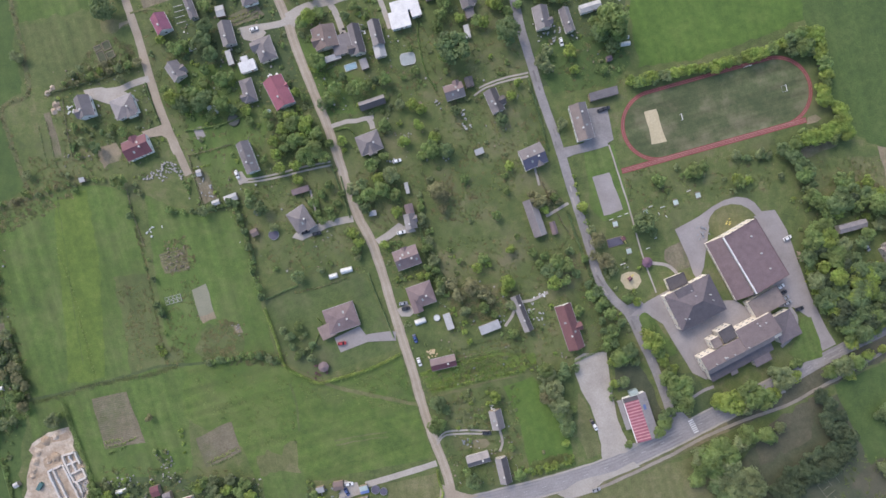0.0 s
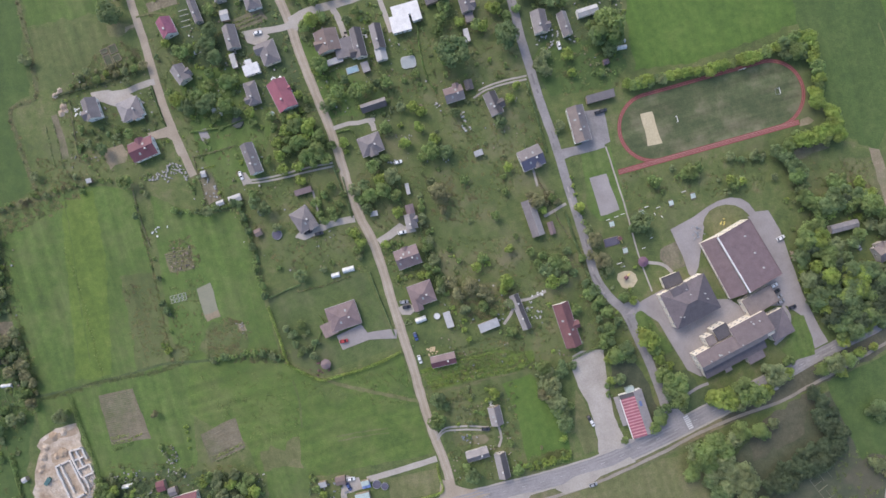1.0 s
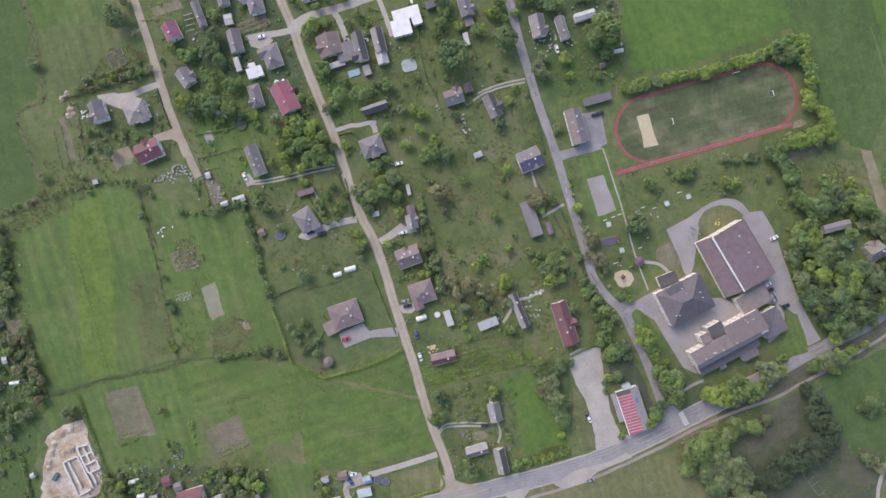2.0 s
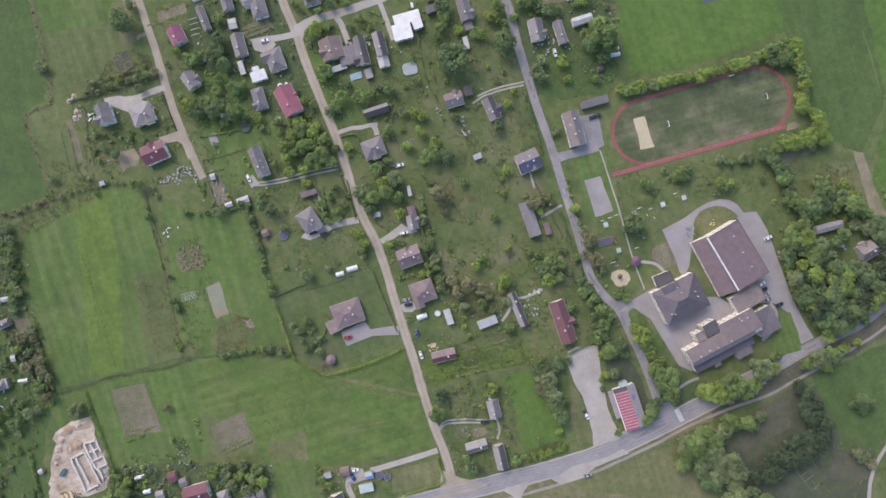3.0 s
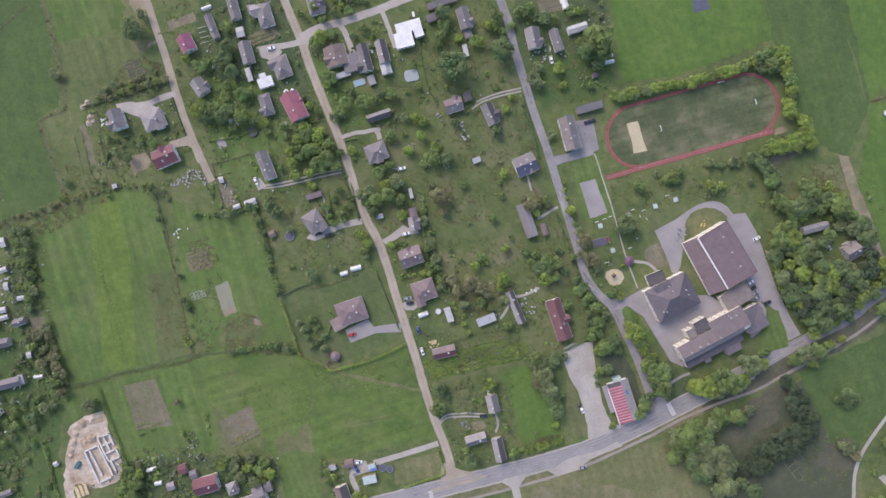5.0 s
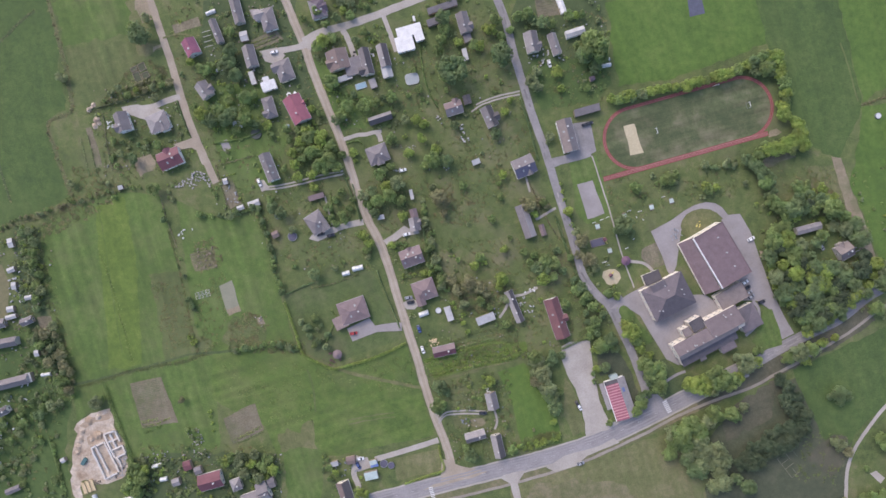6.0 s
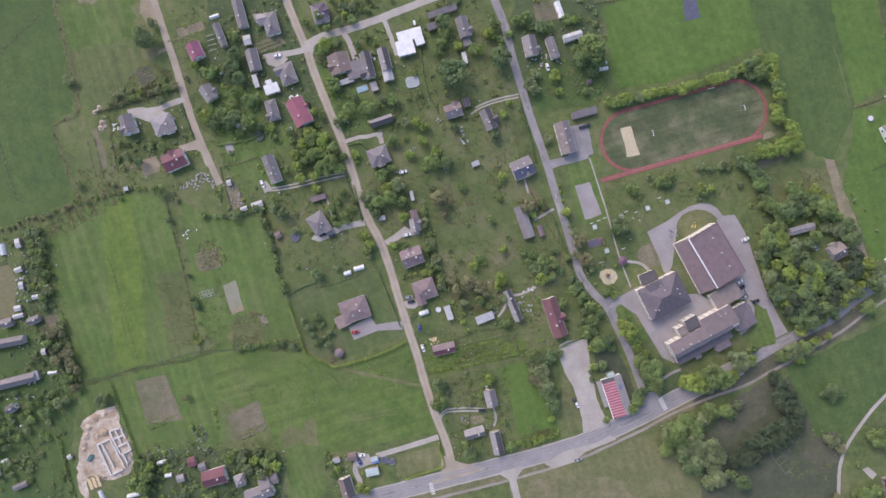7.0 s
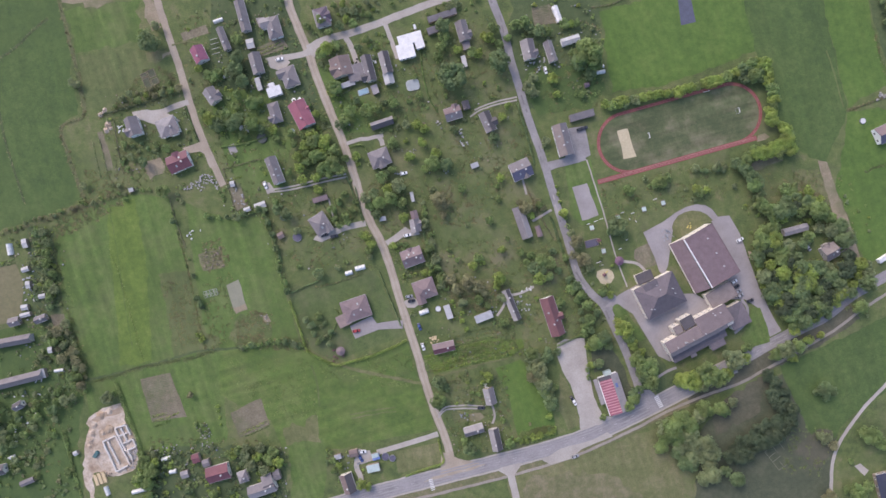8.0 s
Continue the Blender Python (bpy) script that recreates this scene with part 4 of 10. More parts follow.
patch("yard_8", [(-178.5, 79.1), (-169.7, 80.7), (-157.4, 78.1), (-151.0, 74.2), (-157.5, 70.0), (-162.3, 70.9), (-172.1, 74.2), (-176.9, 75.2)], PALE, 0.262, "pale gravel yard between two houses", 0.4)
patch("yard_9", [(-149.8, 58.4), (-144.8, 60.1), (-139.0, 62.4), (-134.0, 56.2), (-129.5, 45.8), (-134.0, 47.1), (-137.3, 55.1), (-139.8, 56.4), (-146.5, 55.1)], GRAVEL, 0.266, "brown gravel yard", 0.4)
patch("yard_10", [(-103.8, 38.1), (-99.9, 38.8), (-96.6, 34.2), (-100.9, 31.9)], PALE, 0.27, "pale gravel turning place", 0.4)
patch("yard_11", [(-22.9, -30.0), (-18.0, -26.8), (-13.1, -30.1), (-16.4, -33.3), (-20.6, -33.3)], PALE, 0.274, "pale paved car stand", 0.3)
patch("yard_12", [(-102.2, 109.8), (-92.5, 112.1), (-87.6, 107.6), (-92.5, 102.4), (-99.0, 104.3)], PALE, 0.278, "pale concrete yard", 0.3)
patch("yard_13", [(110.3, 0.1), (118.5, 4.0), (121.1, -0.9), (123.7, -8.4), (116.5, -11.0), (110.0, -5.1)], SOIL, 0.06, "bare worn earth beside the school", 0.5)
patch("yard_14", [(-220.1, 156.7), (-189.4, 156.7), (-181.4, 143.8), (-196.0, 140.5), (-208.9, 139.9), (-218.6, 141.2)], EARTH, 0.06, "bare pale heap of earth at a field edge", 4.0)
patch("yard_15", [(-50.2, -116.6), (-42.6, -115.7), (-40.4, -121.6), (-47.6, -123.9)], PALE, 0.282, "gravel yard between sheds", 0.3)
patch("yard_16", [(-107.6, 132.8), (-102.8, 133.5), (-100.5, 128.3), (-105.4, 127.6)], PAVING, 0.28, "brown paved terrace", 0.2)
patch("lawn_1", [(135.2, 6.2), (132.7, 9.9), (131.8, 12.9), (132.7, 16.0), (135.2, 19.4), (138.9, 21.5), (143.2, 22.6), (148.1, 22.1), (151.8, 20.3), (155.4, 16.9), (146.2, 11.1)], DRY, 0.29, "oval lawn in the school drive", 0.1)
patch("lawn_2", [(178.1, -33.6), (183.0, -33.6), (187.3, -45.1), (188.7, -53.3), (178.2, -56.6), (171.6, -51.6), (176.5, -43.5)], LAWN, 0.25, "school lawn beside the drive", 0.2)
patch("lawn_3", [(97.6, -35.1), (97.6, -33.2), (98.6, -31.9), (100.2, -31.2), (101.8, -31.9), (104.8, -34.5), (108.7, -40.1), (112.7, -45.6), (116.6, -51.5), (112.7, -53.5), (105.5, -52.8), (102.2, -45.6), (99.6, -39.7)], LAWN, 0.262, "grass island by the school entrance", 0.12)

# sports ground: an oval track with a widened straight
TRACK_AT, TRACK_YAW, HALF, RADIUS = Vector((136.1, 70.1)), radians(15.6), 30.9, 17.0


def oval(radius):
    out = []
    for k in range(97):
        a = 2 * math.pi * k / 96
        out.append(Vector((math.copysign(HALF, math.cos(a)) * (1 if abs(math.cos(a)) > 1e-6 else 0) + radius * math.cos(a), radius * math.sin(a))))
    return out


def on_track(q, z):
    c, s = math.cos(TRACK_YAW), math.sin(TRACK_YAW)
    return (TRACK_AT.x + c * q.x - s * q.y, TRACK_AT.y + s * q.x + c * q.y, z)


bm = bmesh.new()
bm.faces.new([bm.verts.new(on_track(q, 0.05)) for q in oval(RADIUS)[:-1]])
tagged(part("sports_pitch", bm, PITCH), "worn grass pitch inside the running track", "pitch", kind="structure")
bm = bmesh.new()
inner, outer = oval(RADIUS - 0.95), oval(RADIUS + 0.95)
for k in range(96):
    bm.faces.new([bm.verts.new(on_track(q, 0.1)) for q in (inner[k], outer[k], outer[k + 1], inner[k + 1])])
bmesh.ops.remove_doubles(bm, verts=bm.verts, dist=0.01)
track = tagged(part("running_track", bm, TARTAN), "red oval running track with pale lane lines", "track", kind="structure")
bm = bmesh.new()
start = [Vector((x, y)) for x, y in ((-HALF - 22.9, -RADIUS - 1.8), (HALF + 10.5, -RADIUS - 1.8), (HALF + 10.5, -RADIUS + 0.97), (-HALF - 22.9, -RADIUS + 0.97))]
bm.faces.new([bm.verts.new(on_track(q, 0.12)) for q in start])
part("sprint_straight", bm, TARTAN, track)
for r in (-0.4, 0.4):
    bm = bmesh.new()
    a, b = oval(RADIUS + r - 0.06), oval(RADIUS + r + 0.06)
    for k in range(96):
        bm.faces.new([bm.verts.new(on_track(q, 0.13)) for q in (a[k], b[k], b[k + 1], a[k + 1])])
    part("lane_line", bm, LANE, track)
for y in (-RADIUS - 1.1, -RADIUS - 0.4, -RADIUS + 0.3):
    bm = bmesh.new()
    bm.faces.new([bm.verts.new(on_track(Vector(q), 0.135)) for q in ((-HALF - 22.7, y - 0.09), (HALF + 10.3, y - 0.09), (HALF + 10.3, y + 0.09), (-HALF - 22.7, y + 0.09))])
    part("lane_line", bm, LANE, track)
patch("sand_court", [(100.2, 68.1), (102.0, 69.0), (106.0, 69.6), (111.2, 53.4), (103.9, 51.8)], SAND, 0.14, "pale sand volleyball court", 0.7)
patch("play_end", [(181.1, 65.6), (185.7, 67.1), (187.9, 65.0), (185.4, 63.4), (181.1, 62.5)], EARTH, 0.07, "worn sandy end of the running track", 1.2)
patch("hard_court", [(74.0, 35.7), (82.8, 38.3), (89.4, 19.7), (80.2, 16.8)], PAVING, 0.07, "grey asphalt ball court", 0.5)
patch("blue_court", [(133.9, 152.0), (140.4, 153.7), (145.3, 131.0), (136.8, 129.0)], BLUE_ROOF, 0.07, "dark blue sports court in the meadow", 0.1)
patch("play_sand", [(88.2, -15.1), (89.4, -12.3), (92.2, -10.8), (95.5, -10.8), (97.7, -12.7), (98.0, -15.7), (96.8, -18.8), (93.7, -20.3), (90.3, -19.4)], SAND, 0.15, "round sand play area with ragged edges", 1.4)

# road markings
def bars(name, x, y, yaw, count, wide, long, gap, label, z=0.16):
    root = thing(name, x, y, yaw, label, "road marking")
    for k in range(count):
        c = (k - (count - 1) / 2) * gap
        part("stripe", a_box(-long / 2, long / 2, c - wide / 2, c + wide / 2, z - 0.03, z), LINE, root)


bars("zebra_crossing", 124.5, -87.9, 27, 7, 0.5, 2.6, 1.05, "white zebra crossing painted on the asphalt road")
bars("zebra_crossing", -6.7, -135.8, 15, 7, 0.4, 2.2, 1.0, "white zebra crossing painted on the asphalt road")

# ---- buildings ----
SHARED = {}


def shared(key, make, material):
    """A mesh made once and used by many alike pieces."""
    if key not in SHARED:
        me = bpy.data.meshes.new(key[0])
        bm = make()
        bm.normal_update()
        bm.to_mesh(me)
        bm.free()
        me.materials.append(material)
        SHARED[key] = me
    return SHARED[key]


def piece(name, me, parent, m):
    ob = new(name, me)
    ob.parent = parent
    ob.matrix_local = m
    return ob


def window_frame():
    bm = bmesh.new()
    for x0, x1, z0, z1 in ((-0.7, -0.58, -0.7, 0.7), (0.58, 0.7, -0.7, 0.7), (-0.58, 0.58, 0.58, 0.7), (-0.58, 0.58, -0.7, -0.58), (-0.04, 0.04, -0.58, 0.58)):
        box(bm, x0, x1, -0.06, 0.07, z0, z1)
    return bm


def add_window(parent, x, y, z, turn):
    frame_ob = piece("window", shared(("window",), window_frame, WHITEWASH), parent, pose(x, y, z, 0, 0, turn))
    piece("pane", shared(("pane",), lambda: a_box(-0.58, 0.58, -0.03, 0.02, -0.58, 0.58), GLASS), frame_ob, pose(0, 0, 0))


def add_chimney(roof, x, y, z, tall=1.3, material=None):
    c = piece("chimney", shared(("chimney",), lambda: a_box(-0.32, 0.32, -0.32, 0.32, -1.2, 1.0, bevel=0.02), BRICK), roof, pose(x, y, z))
    piece("cap", shared(("cap",), lambda: a_box(-0.42, 0.42, -0.42, 0.42, 1.004, 1.12), CONCRETE), c, pose(0, 0, 0))


def roof_height(kind, L, W, eave, rise, x, y):
    run = 1 - abs(y) / (W / 2)
    if kind == "hip":
        run = min(run, (L / 2 - abs(x)) / (W / 2))
    if kind == "flat":
        return eave
    if kind == "mono":
        return eave + rise * (y / W + 0.5)
    return eave + rise * max(0, run)


def add_wing(root, cx, wide, deep, side, W, eave, rise, cover, wall):
    """A cross gable that runs out from the main roof to one long side."""
    high = min(rise * 0.85, wide * 0.36)
    far, c, z = W / 2 + deep, wide / 2, eave - 0.05
    s = side
    inner = far - 0.4
    part("wing_wall", a_box(cx - c + 0.35, cx + c - 0.35, min(s * inner, s * 0.6), max(s * inner, s * 0.6), 0, z - 0.03), wall, root)
    bm = bmesh.new()
    tri = [bm.verts.new(p) for p in ((cx - c + 0.35, s * inner, z - 0.03), (cx + c - 0.35, s * inner, z - 0.03), (cx, s * inner, z + high * 0.92))]
    bm.faces.new(tri if s < 0 else tri[::-1])
    part("wing_gable", bm, wall, root)
    near = W / 2 * max(0.05, 1 - high / rise)
    for k, corners in enumerate((((cx - c, s * W / 2 * 0.9, z), (cx - c, s * far, z), (cx, s * far, z + high), (cx, s * near, z + high)), ((cx + c, s * far, z), (cx + c, s * W / 2 * 0.9, z), (cx, s * near, z + high), (cx, s * far, z + high)))):
        part("wing_roof", a_slab(corners if s > 0 else corners[::-1], 0.14), cover, root)


def house(label, x, y, L, W, yaw, eave=3.0, rise=2.6, roof="gable", cover=None, wall=None, other=None, chimneys=1, windows=True, name="house", category="house", over=0.4, group="", door=True, wings=(), lights=0):
    """A building: L by W is the outline of its roof, the ridge runs along L. other: the cover of the slope on the far side."""
    cover, wall = cover or SLATE, wall or PLASTER
    other = other or cover
    rise = rise * 0.78 if roof == "hip" else rise
    BUILT.append((x, y, L / 2, W / 2, radians(yaw)))
    root = thing(name, x, y, yaw, label, category, group)
    a, b = L / 2 - over, W / 2 - over
    l, w = L / 2, W / 2
    bm = bmesh.new()
    if roof == "gable":
        top = eave + rise * (1 - b / w)
        ridge = eave + rise - 0.05
        low = [bm.verts.new(p) for p in ((-a, -b, 0), (a, -b, 0), (a, b, 0), (-a, b, 0))]
        up = [bm.verts.new(p) for p in ((-a, -b, top), (a, -b, top), (a, b, top), (-a, b, top), (-a, 0, ridge), (a, 0, ridge))]
        for f in ((low[0], low[1], up[1], up[0]), (low[2], low[3], up[3], up[2]), (low[1], low[2], up[2], up[5], up[1]), (low[3], low[0], up[0], up[4], up[3]), (low[3], low[2], low[1], low[0])):
            bm.faces.new(f)
    else:
        box(bm, -a, a, -b, b, 0, eave - 0.02 if roof != "mono" else eave + rise * (0.5 - b / W))
        if roof == "mono":
            box(bm, -a, a, b - 0.25, b, eave, eave + rise * (0.5 + b / W) - 0.1)
    body = part("wall", bm, wall, root)
    roof_ob = None
    if roof == "gable":
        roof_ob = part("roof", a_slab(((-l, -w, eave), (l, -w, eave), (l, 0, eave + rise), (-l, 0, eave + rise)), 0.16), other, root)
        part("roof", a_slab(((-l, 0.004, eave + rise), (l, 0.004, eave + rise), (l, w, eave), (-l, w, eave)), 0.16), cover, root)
        part("ridge_cap", a_box(-l, l, -0.14, 0.14, eave + rise - 0.06, eave + rise + 0.07, bevel=0.03), cover, root)
    elif roof == "hip":
        k = min(l, w) if l >= w else l
        e = max(0.0, l - w)
        top = eave + rise
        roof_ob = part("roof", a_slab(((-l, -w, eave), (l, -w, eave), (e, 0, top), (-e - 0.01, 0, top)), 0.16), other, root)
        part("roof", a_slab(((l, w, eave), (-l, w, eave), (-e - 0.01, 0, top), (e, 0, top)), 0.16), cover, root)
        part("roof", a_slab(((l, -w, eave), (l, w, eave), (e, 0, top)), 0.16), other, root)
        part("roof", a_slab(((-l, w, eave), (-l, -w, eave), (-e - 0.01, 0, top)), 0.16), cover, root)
        part("ridge_cap", a_box(-e - 0.1, e + 0.1, -0.14, 0.14, top - 0.06, top + 0.06, bevel=0.03), cover, root)
    elif roof == "mono":
        roof_ob = part("roof", a_slab(((-l, -w, eave), (l, -w, eave), (l, w, eave + rise), (-l, w, eave + rise)), 0.14), cover, root)
    else:
        roof_ob = part("roof", a_box(-l, l, -w, w, eave, eave + 0.18, bevel=0.03), cover, root)
        if category not in ("shed", "house"):
            for x0, x1, y0, y1 in ((-l, l, w - 0.2, w), (-l, l, -w, -w + 0.2), (-l, -l + 0.2, -w + 0.2, w - 0.2), (l - 0.2, l, -w + 0.2, w - 0.2)):
                part("parapet", a_box(x0, x1, y0, y1, eave + 0.184, eave + 0.45), cover, root)
    for k in range(chimneys):
        cx, cy = L * (0.18 - 0.42 * k), W * (0.08 if k % 2 else -0.1)
        add_chimney(roof_ob, cx, cy, roof_height(roof, L, W, eave, rise, cx, cy) + 0.2)
    if windows:
        for level in range(max(1, int((eave + 0.4) // 3.0))):
            z = 1.6 + 3.0 * level
            n = max(1, int(2 * a // 3.4))
            for i in range(n):
                wx = (i - (n - 1) / 2) * 2 * a / n
                add_window(body, wx, b + 0.01, z, 180)
                add_window(body, wx + (0.9 if n == 1 else 0), -b - 0.01, z, 0)
            n = max(1, int(2 * b // 4.0))
            for i in range(n):
                wy = (i - (n - 1) / 2) * 2 * b / n
                add_window(body, a + 0.01, wy, z, 90)
                add_window(body, -a - 0.01, wy, z, 270)
    if category == "house" and roof in ("gable", "hip"):
        for v in (-w - 0.07, w + 0.07):
            part("gutter", a_box(-l, l, v - 0.07, v + 0.07, eave - 0.16, eave - 0.02), TIN, root)
        for k in range(lights):
            u, v = (k - (lights - 1) / 2) * L * 0.24, W * (0.2 if k % 3 else -0.22)
            tilt = math.degrees(math.atan2(rise, w)) * (-1 if v > 0 else 1)
            piece("skylight", shared(("skylight",), lambda: a_box(-0.45, 0.45, -0.65, 0.65, -0.05, 0.1, bevel=0.02), WATER_PALE), roof_ob, pose(u, v, roof_height(roof, L, W, eave, rise, u, v), tilt, 0, 0))
    for at, wide, deep, side, skin in wings:
        add_wing(root, at * L, wide, deep, side, W, eave, rise, skin or cover, wall)
    if door:
        side = min(0.35 * a, a - 0.7)
        piece("door", shared(("door",), lambda: a_box(-0.5, 0.5, -0.05, 0.06, 0.0, 2.05), TIMBER), root, pose(side if not windows else 0.5 * (2 * a / max(1, int(2 * a // 3.4))) * (0 if int(2 * a // 3.4) % 2 == 0 else 1), -b - 0.02, 0, 0, 0, 0))
    return root


def shed(label, x, y, L, W, yaw, eave=2.2, rise=0.7, roof="gable", cover=None, wall=None, other=None):
    return house(label, x, y, L, W, yaw, eave, rise, roof, cover or SLATE_PALE, wall or TIMBER, other, 0, False, "shed", "shed", 0.15)


# village west of the gravel road
house("small house with a magenta sheet-metal gable roof", -138.7, 111.1, 9.3, 7.7, -63.6, 3.2, 3.0, "gable", MAGENTA, WHITEWASH)
house("house with a grey slate gable roof beside a gravel yard", -176.3, 70.0, 10.8, 7.7, -71.3, 3.4, 3.0, "gable", SLATE, WHITEWASH, wings=((0.2, 5.0, 1.2, -1, None),))
# pale north and west slopes, grey others: sun and shade held in the colours
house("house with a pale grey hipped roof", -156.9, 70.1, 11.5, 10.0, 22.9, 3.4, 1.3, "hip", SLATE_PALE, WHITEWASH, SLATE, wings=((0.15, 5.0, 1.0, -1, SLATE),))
house("house with a wine-red gable roof and white gables", -150.4, 50.0, 12.9, 9.7, 23.3, 3.6, 2.3, "gable", ROSE, WHITEWASH, WINE, wings=((0.0, 4.5, 1.0, 1, None),), lights=2)
house("old house with a pale grey slate roof among trees", -131.6, 87.7, 9.0, 7.1, -55.3, 3.0, 2.8, "gable", SLATE, PLASTER, SLATE_PALE, wings=((0.1, 4.0, 1.4, 1, None),))
house("long narrow house with a grey roof", -124.9, 120.0, 13.8, 3.9, -68.4, 3.0, 1.8, "gable", SLATE, BRICK)
house("long grey-roofed house by the lane", -114.0, 133.0, 18.3, 5.5, -74.9, 3.2, 2.4, "gable", SLATE, BRICK)
house("house with a grey hipped roof and a paved terrace", -96.4, 126.5, 12.4, 7.8, -73.6, 3.2, 2.2, "hip", SLATE, WHITEWASH, wings=((-0.3, 6.0, 3.0, -1, SLATE_PALE),))
shed("small shed with a pale tin roof", -110.1, 117.6, 4.3, 5.5, 13.0, 2.2, 0.7, "gable", TIN)
# west slope paler: sunlight put into the roof colour
house("narrow grey-roofed house, its sunward slope coloured paler", -106.3, 106.1, 12.0, 6.5, -74.7, 3.2, 2.6, "gable", SLATE, BRICK, SLATE_PALE)
shed("low shed with a pale flat roof", -105.4, 94.6, 7.4, 2.9, -72.5, 2.2, 0.4, "mono", TIN)
shed("flat shed with a bright white metal roof", -96.3, 90.3, 8.1, 5.2, 18.4, 2.8, 0.5, "mono", WHITE_ROOF, WHITEWASH)
shed("small annexe with a white roof", -98.0, 93.8, 3.4, 2.9, 16.7, 2.3, 0.3, "mono", WHITE_ROOF, WHITEWASH)
house("house with a grey hipped roof beside a concrete yard", -87.5, 98.6, 11.7, 8.7, -69.2, 3.2, 2.4, "hip", SLATE, PLASTER, wings=((-0.25, 5.0, 2.0, -1, None),))
house("house with a grey roof behind an orchard", -95.8, 78.2, 11.8, 6.1, -72.7, 3.0, 2.4, "hip", SLATE, BRICK, wings=((0.25, 3.5, 1.5, -1, None),))
house("house with a crimson sheet-metal gable roof", -80.5, 77.0, 15.5, 10.0, -63.0, 3.8, 3.2, "gable", CRIMSON, WHITEWASH, wings=((-0.1, 3.0, 0.5, 1, None),))
house("house with a violet-grey hipped roof", -69.1, 132.4, 10.7, 8.4, -74.4, 3.2, 2.6, "hip", VIOLET, WHITEWASH, SLATE, wings=((0.0, 5.0, 1.0, 1, None),), lights=2)
house("long house with a grey roof and white window frames", -95.9, 45.2, 15.8, 6.4, -68.8, 3.8, 2.6, "gable", SLATE, WHITEWASH, lights=3)
house("house with a lilac-grey hipped roof and paved drive", -70.0, 14.8, 10.0, 11.3, 33.1, 3.4, 2.6, "hip", SLATE, WHITEWASH, wings=((0.25, 5.0, 1.2, -1, None),), lights=1)
house("wide bungalow with a brown hipped roof", -50.0, -33.7, 15.8, 12.4, 19.0, 3.2, 1.9, "hip", MAUVE, WHITEWASH, MAUVE, lights=2)
shed("garden shed with a brown roof", -93.1, 8.3, 3.6, 3.6, 26.5, 2.2, 0.6, "gable", BROWN)

house("low bungalow annexe with a pinkish roof", -57.1, -40.3, 7.2, 7.0, 25.0, 2.9, 0.7, "mono", ROSE_PALE, WHITEWASH, chimneys=0)
shed("long dark garden shed with a brown roof", -70.4, 29.1, 8.8, 2.9, 17.0, 2.2, 0.4, "mono", MAUVE)
shed("narrow shed with a pale tin roof", -17.8, 30.3, 5.6, 1.9, -76.8, 2.1, 0.3, "mono", TIN)
shed("small shed with a violet roof", 82.1, 94.3, 2.8, 2.6, 20.5, 2.2, 0.6, "gable", VIOLET)
shed("small white shed by a hedge", -178.4, 34.3, 2.7, 2.3, 14.0, 2.0, 0.3, "mono", TIN)

# between the gravel road and the asphalt road
house("house with a brown tile roof, one slope tan", -58.1, 104.3, 11.3, 11.6, -73.7, 3.2, 2.6, "gable", BROWN, PLASTER, BROWN, wings=((0.1, 5.0, 1.0, -1, None),), lights=2)
house("dark grey gable-roofed house", -42.5, 103.2, 14.9, 5.8, -75.2, 3.6, 2.6, "gable", SLATE_DARK, PLASTER, SLATE, wings=((0.3, 4.5, 2.4, -1, None),))
house("low extension with a flat grey roof", -49.2, 101.1, 10.7, 9.7, 15.7, 2.9, 0.3, "mono", SLATE, PLASTER, chimneys=0)
shed("lean-to with a pale tin roof", -54.4, 94.6, 8.2, 2.9, 18.4, 2.2, 0.3, "mono", TIN)
shed("low shelter beside a pool with a pale roof", -39.0, 91.6, 3.8, 5.2, 19.9, 2.3, 0.3, "mono", SLATE_PALE)
# lit west slope and shaded east slope given as two greys
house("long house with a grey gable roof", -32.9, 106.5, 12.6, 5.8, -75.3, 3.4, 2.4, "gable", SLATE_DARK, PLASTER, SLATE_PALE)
house("lower annexe with a pale tin roof", -31.1, 97.7, 6.3, 5.5, -75.3, 2.8, 1.4, "gable", TIN, PLASTER, chimneys=0)
house("modern house with a bright white flat roof", -21.3, 113.1, 10.0, 8.4, 14.9, 3.4, 0, "flat", WHITE_ROOF, WHITEWASH, chimneys=0)
house("modern house wing with a bright white flat roof", -19.0, 120.2, 14.0, 5.8, 15.9, 3.404, 0, "flat", WHITE_ROOF, WHITEWASH, chimneys=0)
house("modern house wing with a bright white flat roof", -13.6, 117.5, 5.1, 5.8, 18.4, 3.408, 0, "flat", WHITE_ROOF, WHITEWASH, chimneys=0)
shed("slender white garden shed", -16.3, 127.0, 1.3, 2.6, 14.0, 3.0, 0.2, "mono", WHITE_ROOF, WHITEWASH)
# south slope dark and north slope pale, as the sun would leave them
house("long low barn with a grey slate roof", -34.9, 72.2, 13.2, 4.5, 18.4, 2.8, 2.0, "gable", SLATE_PALE, TIMBER, SLATE_DARK, 0, False, "barn", "barn")
house("house with a grey hipped roof and garden", -36.3, 52.4, 11.7, 9.7, 20.9, 3.2, 2.4, "hip", SLATE, PLASTER, wings=((0.0, 4.5, 1.2, -1, None),), lights=1)
shed("long shed with a grey roof", -0.7, 133.5, 17.0, 3.2, 18.7, 2.6, 0.8, "mono", SLATE)
shed("long shed with a grey roof", -5.1, 125.7, 8.3, 3.6, 20.5, 2.4, 0.8, "mono", SLATE)
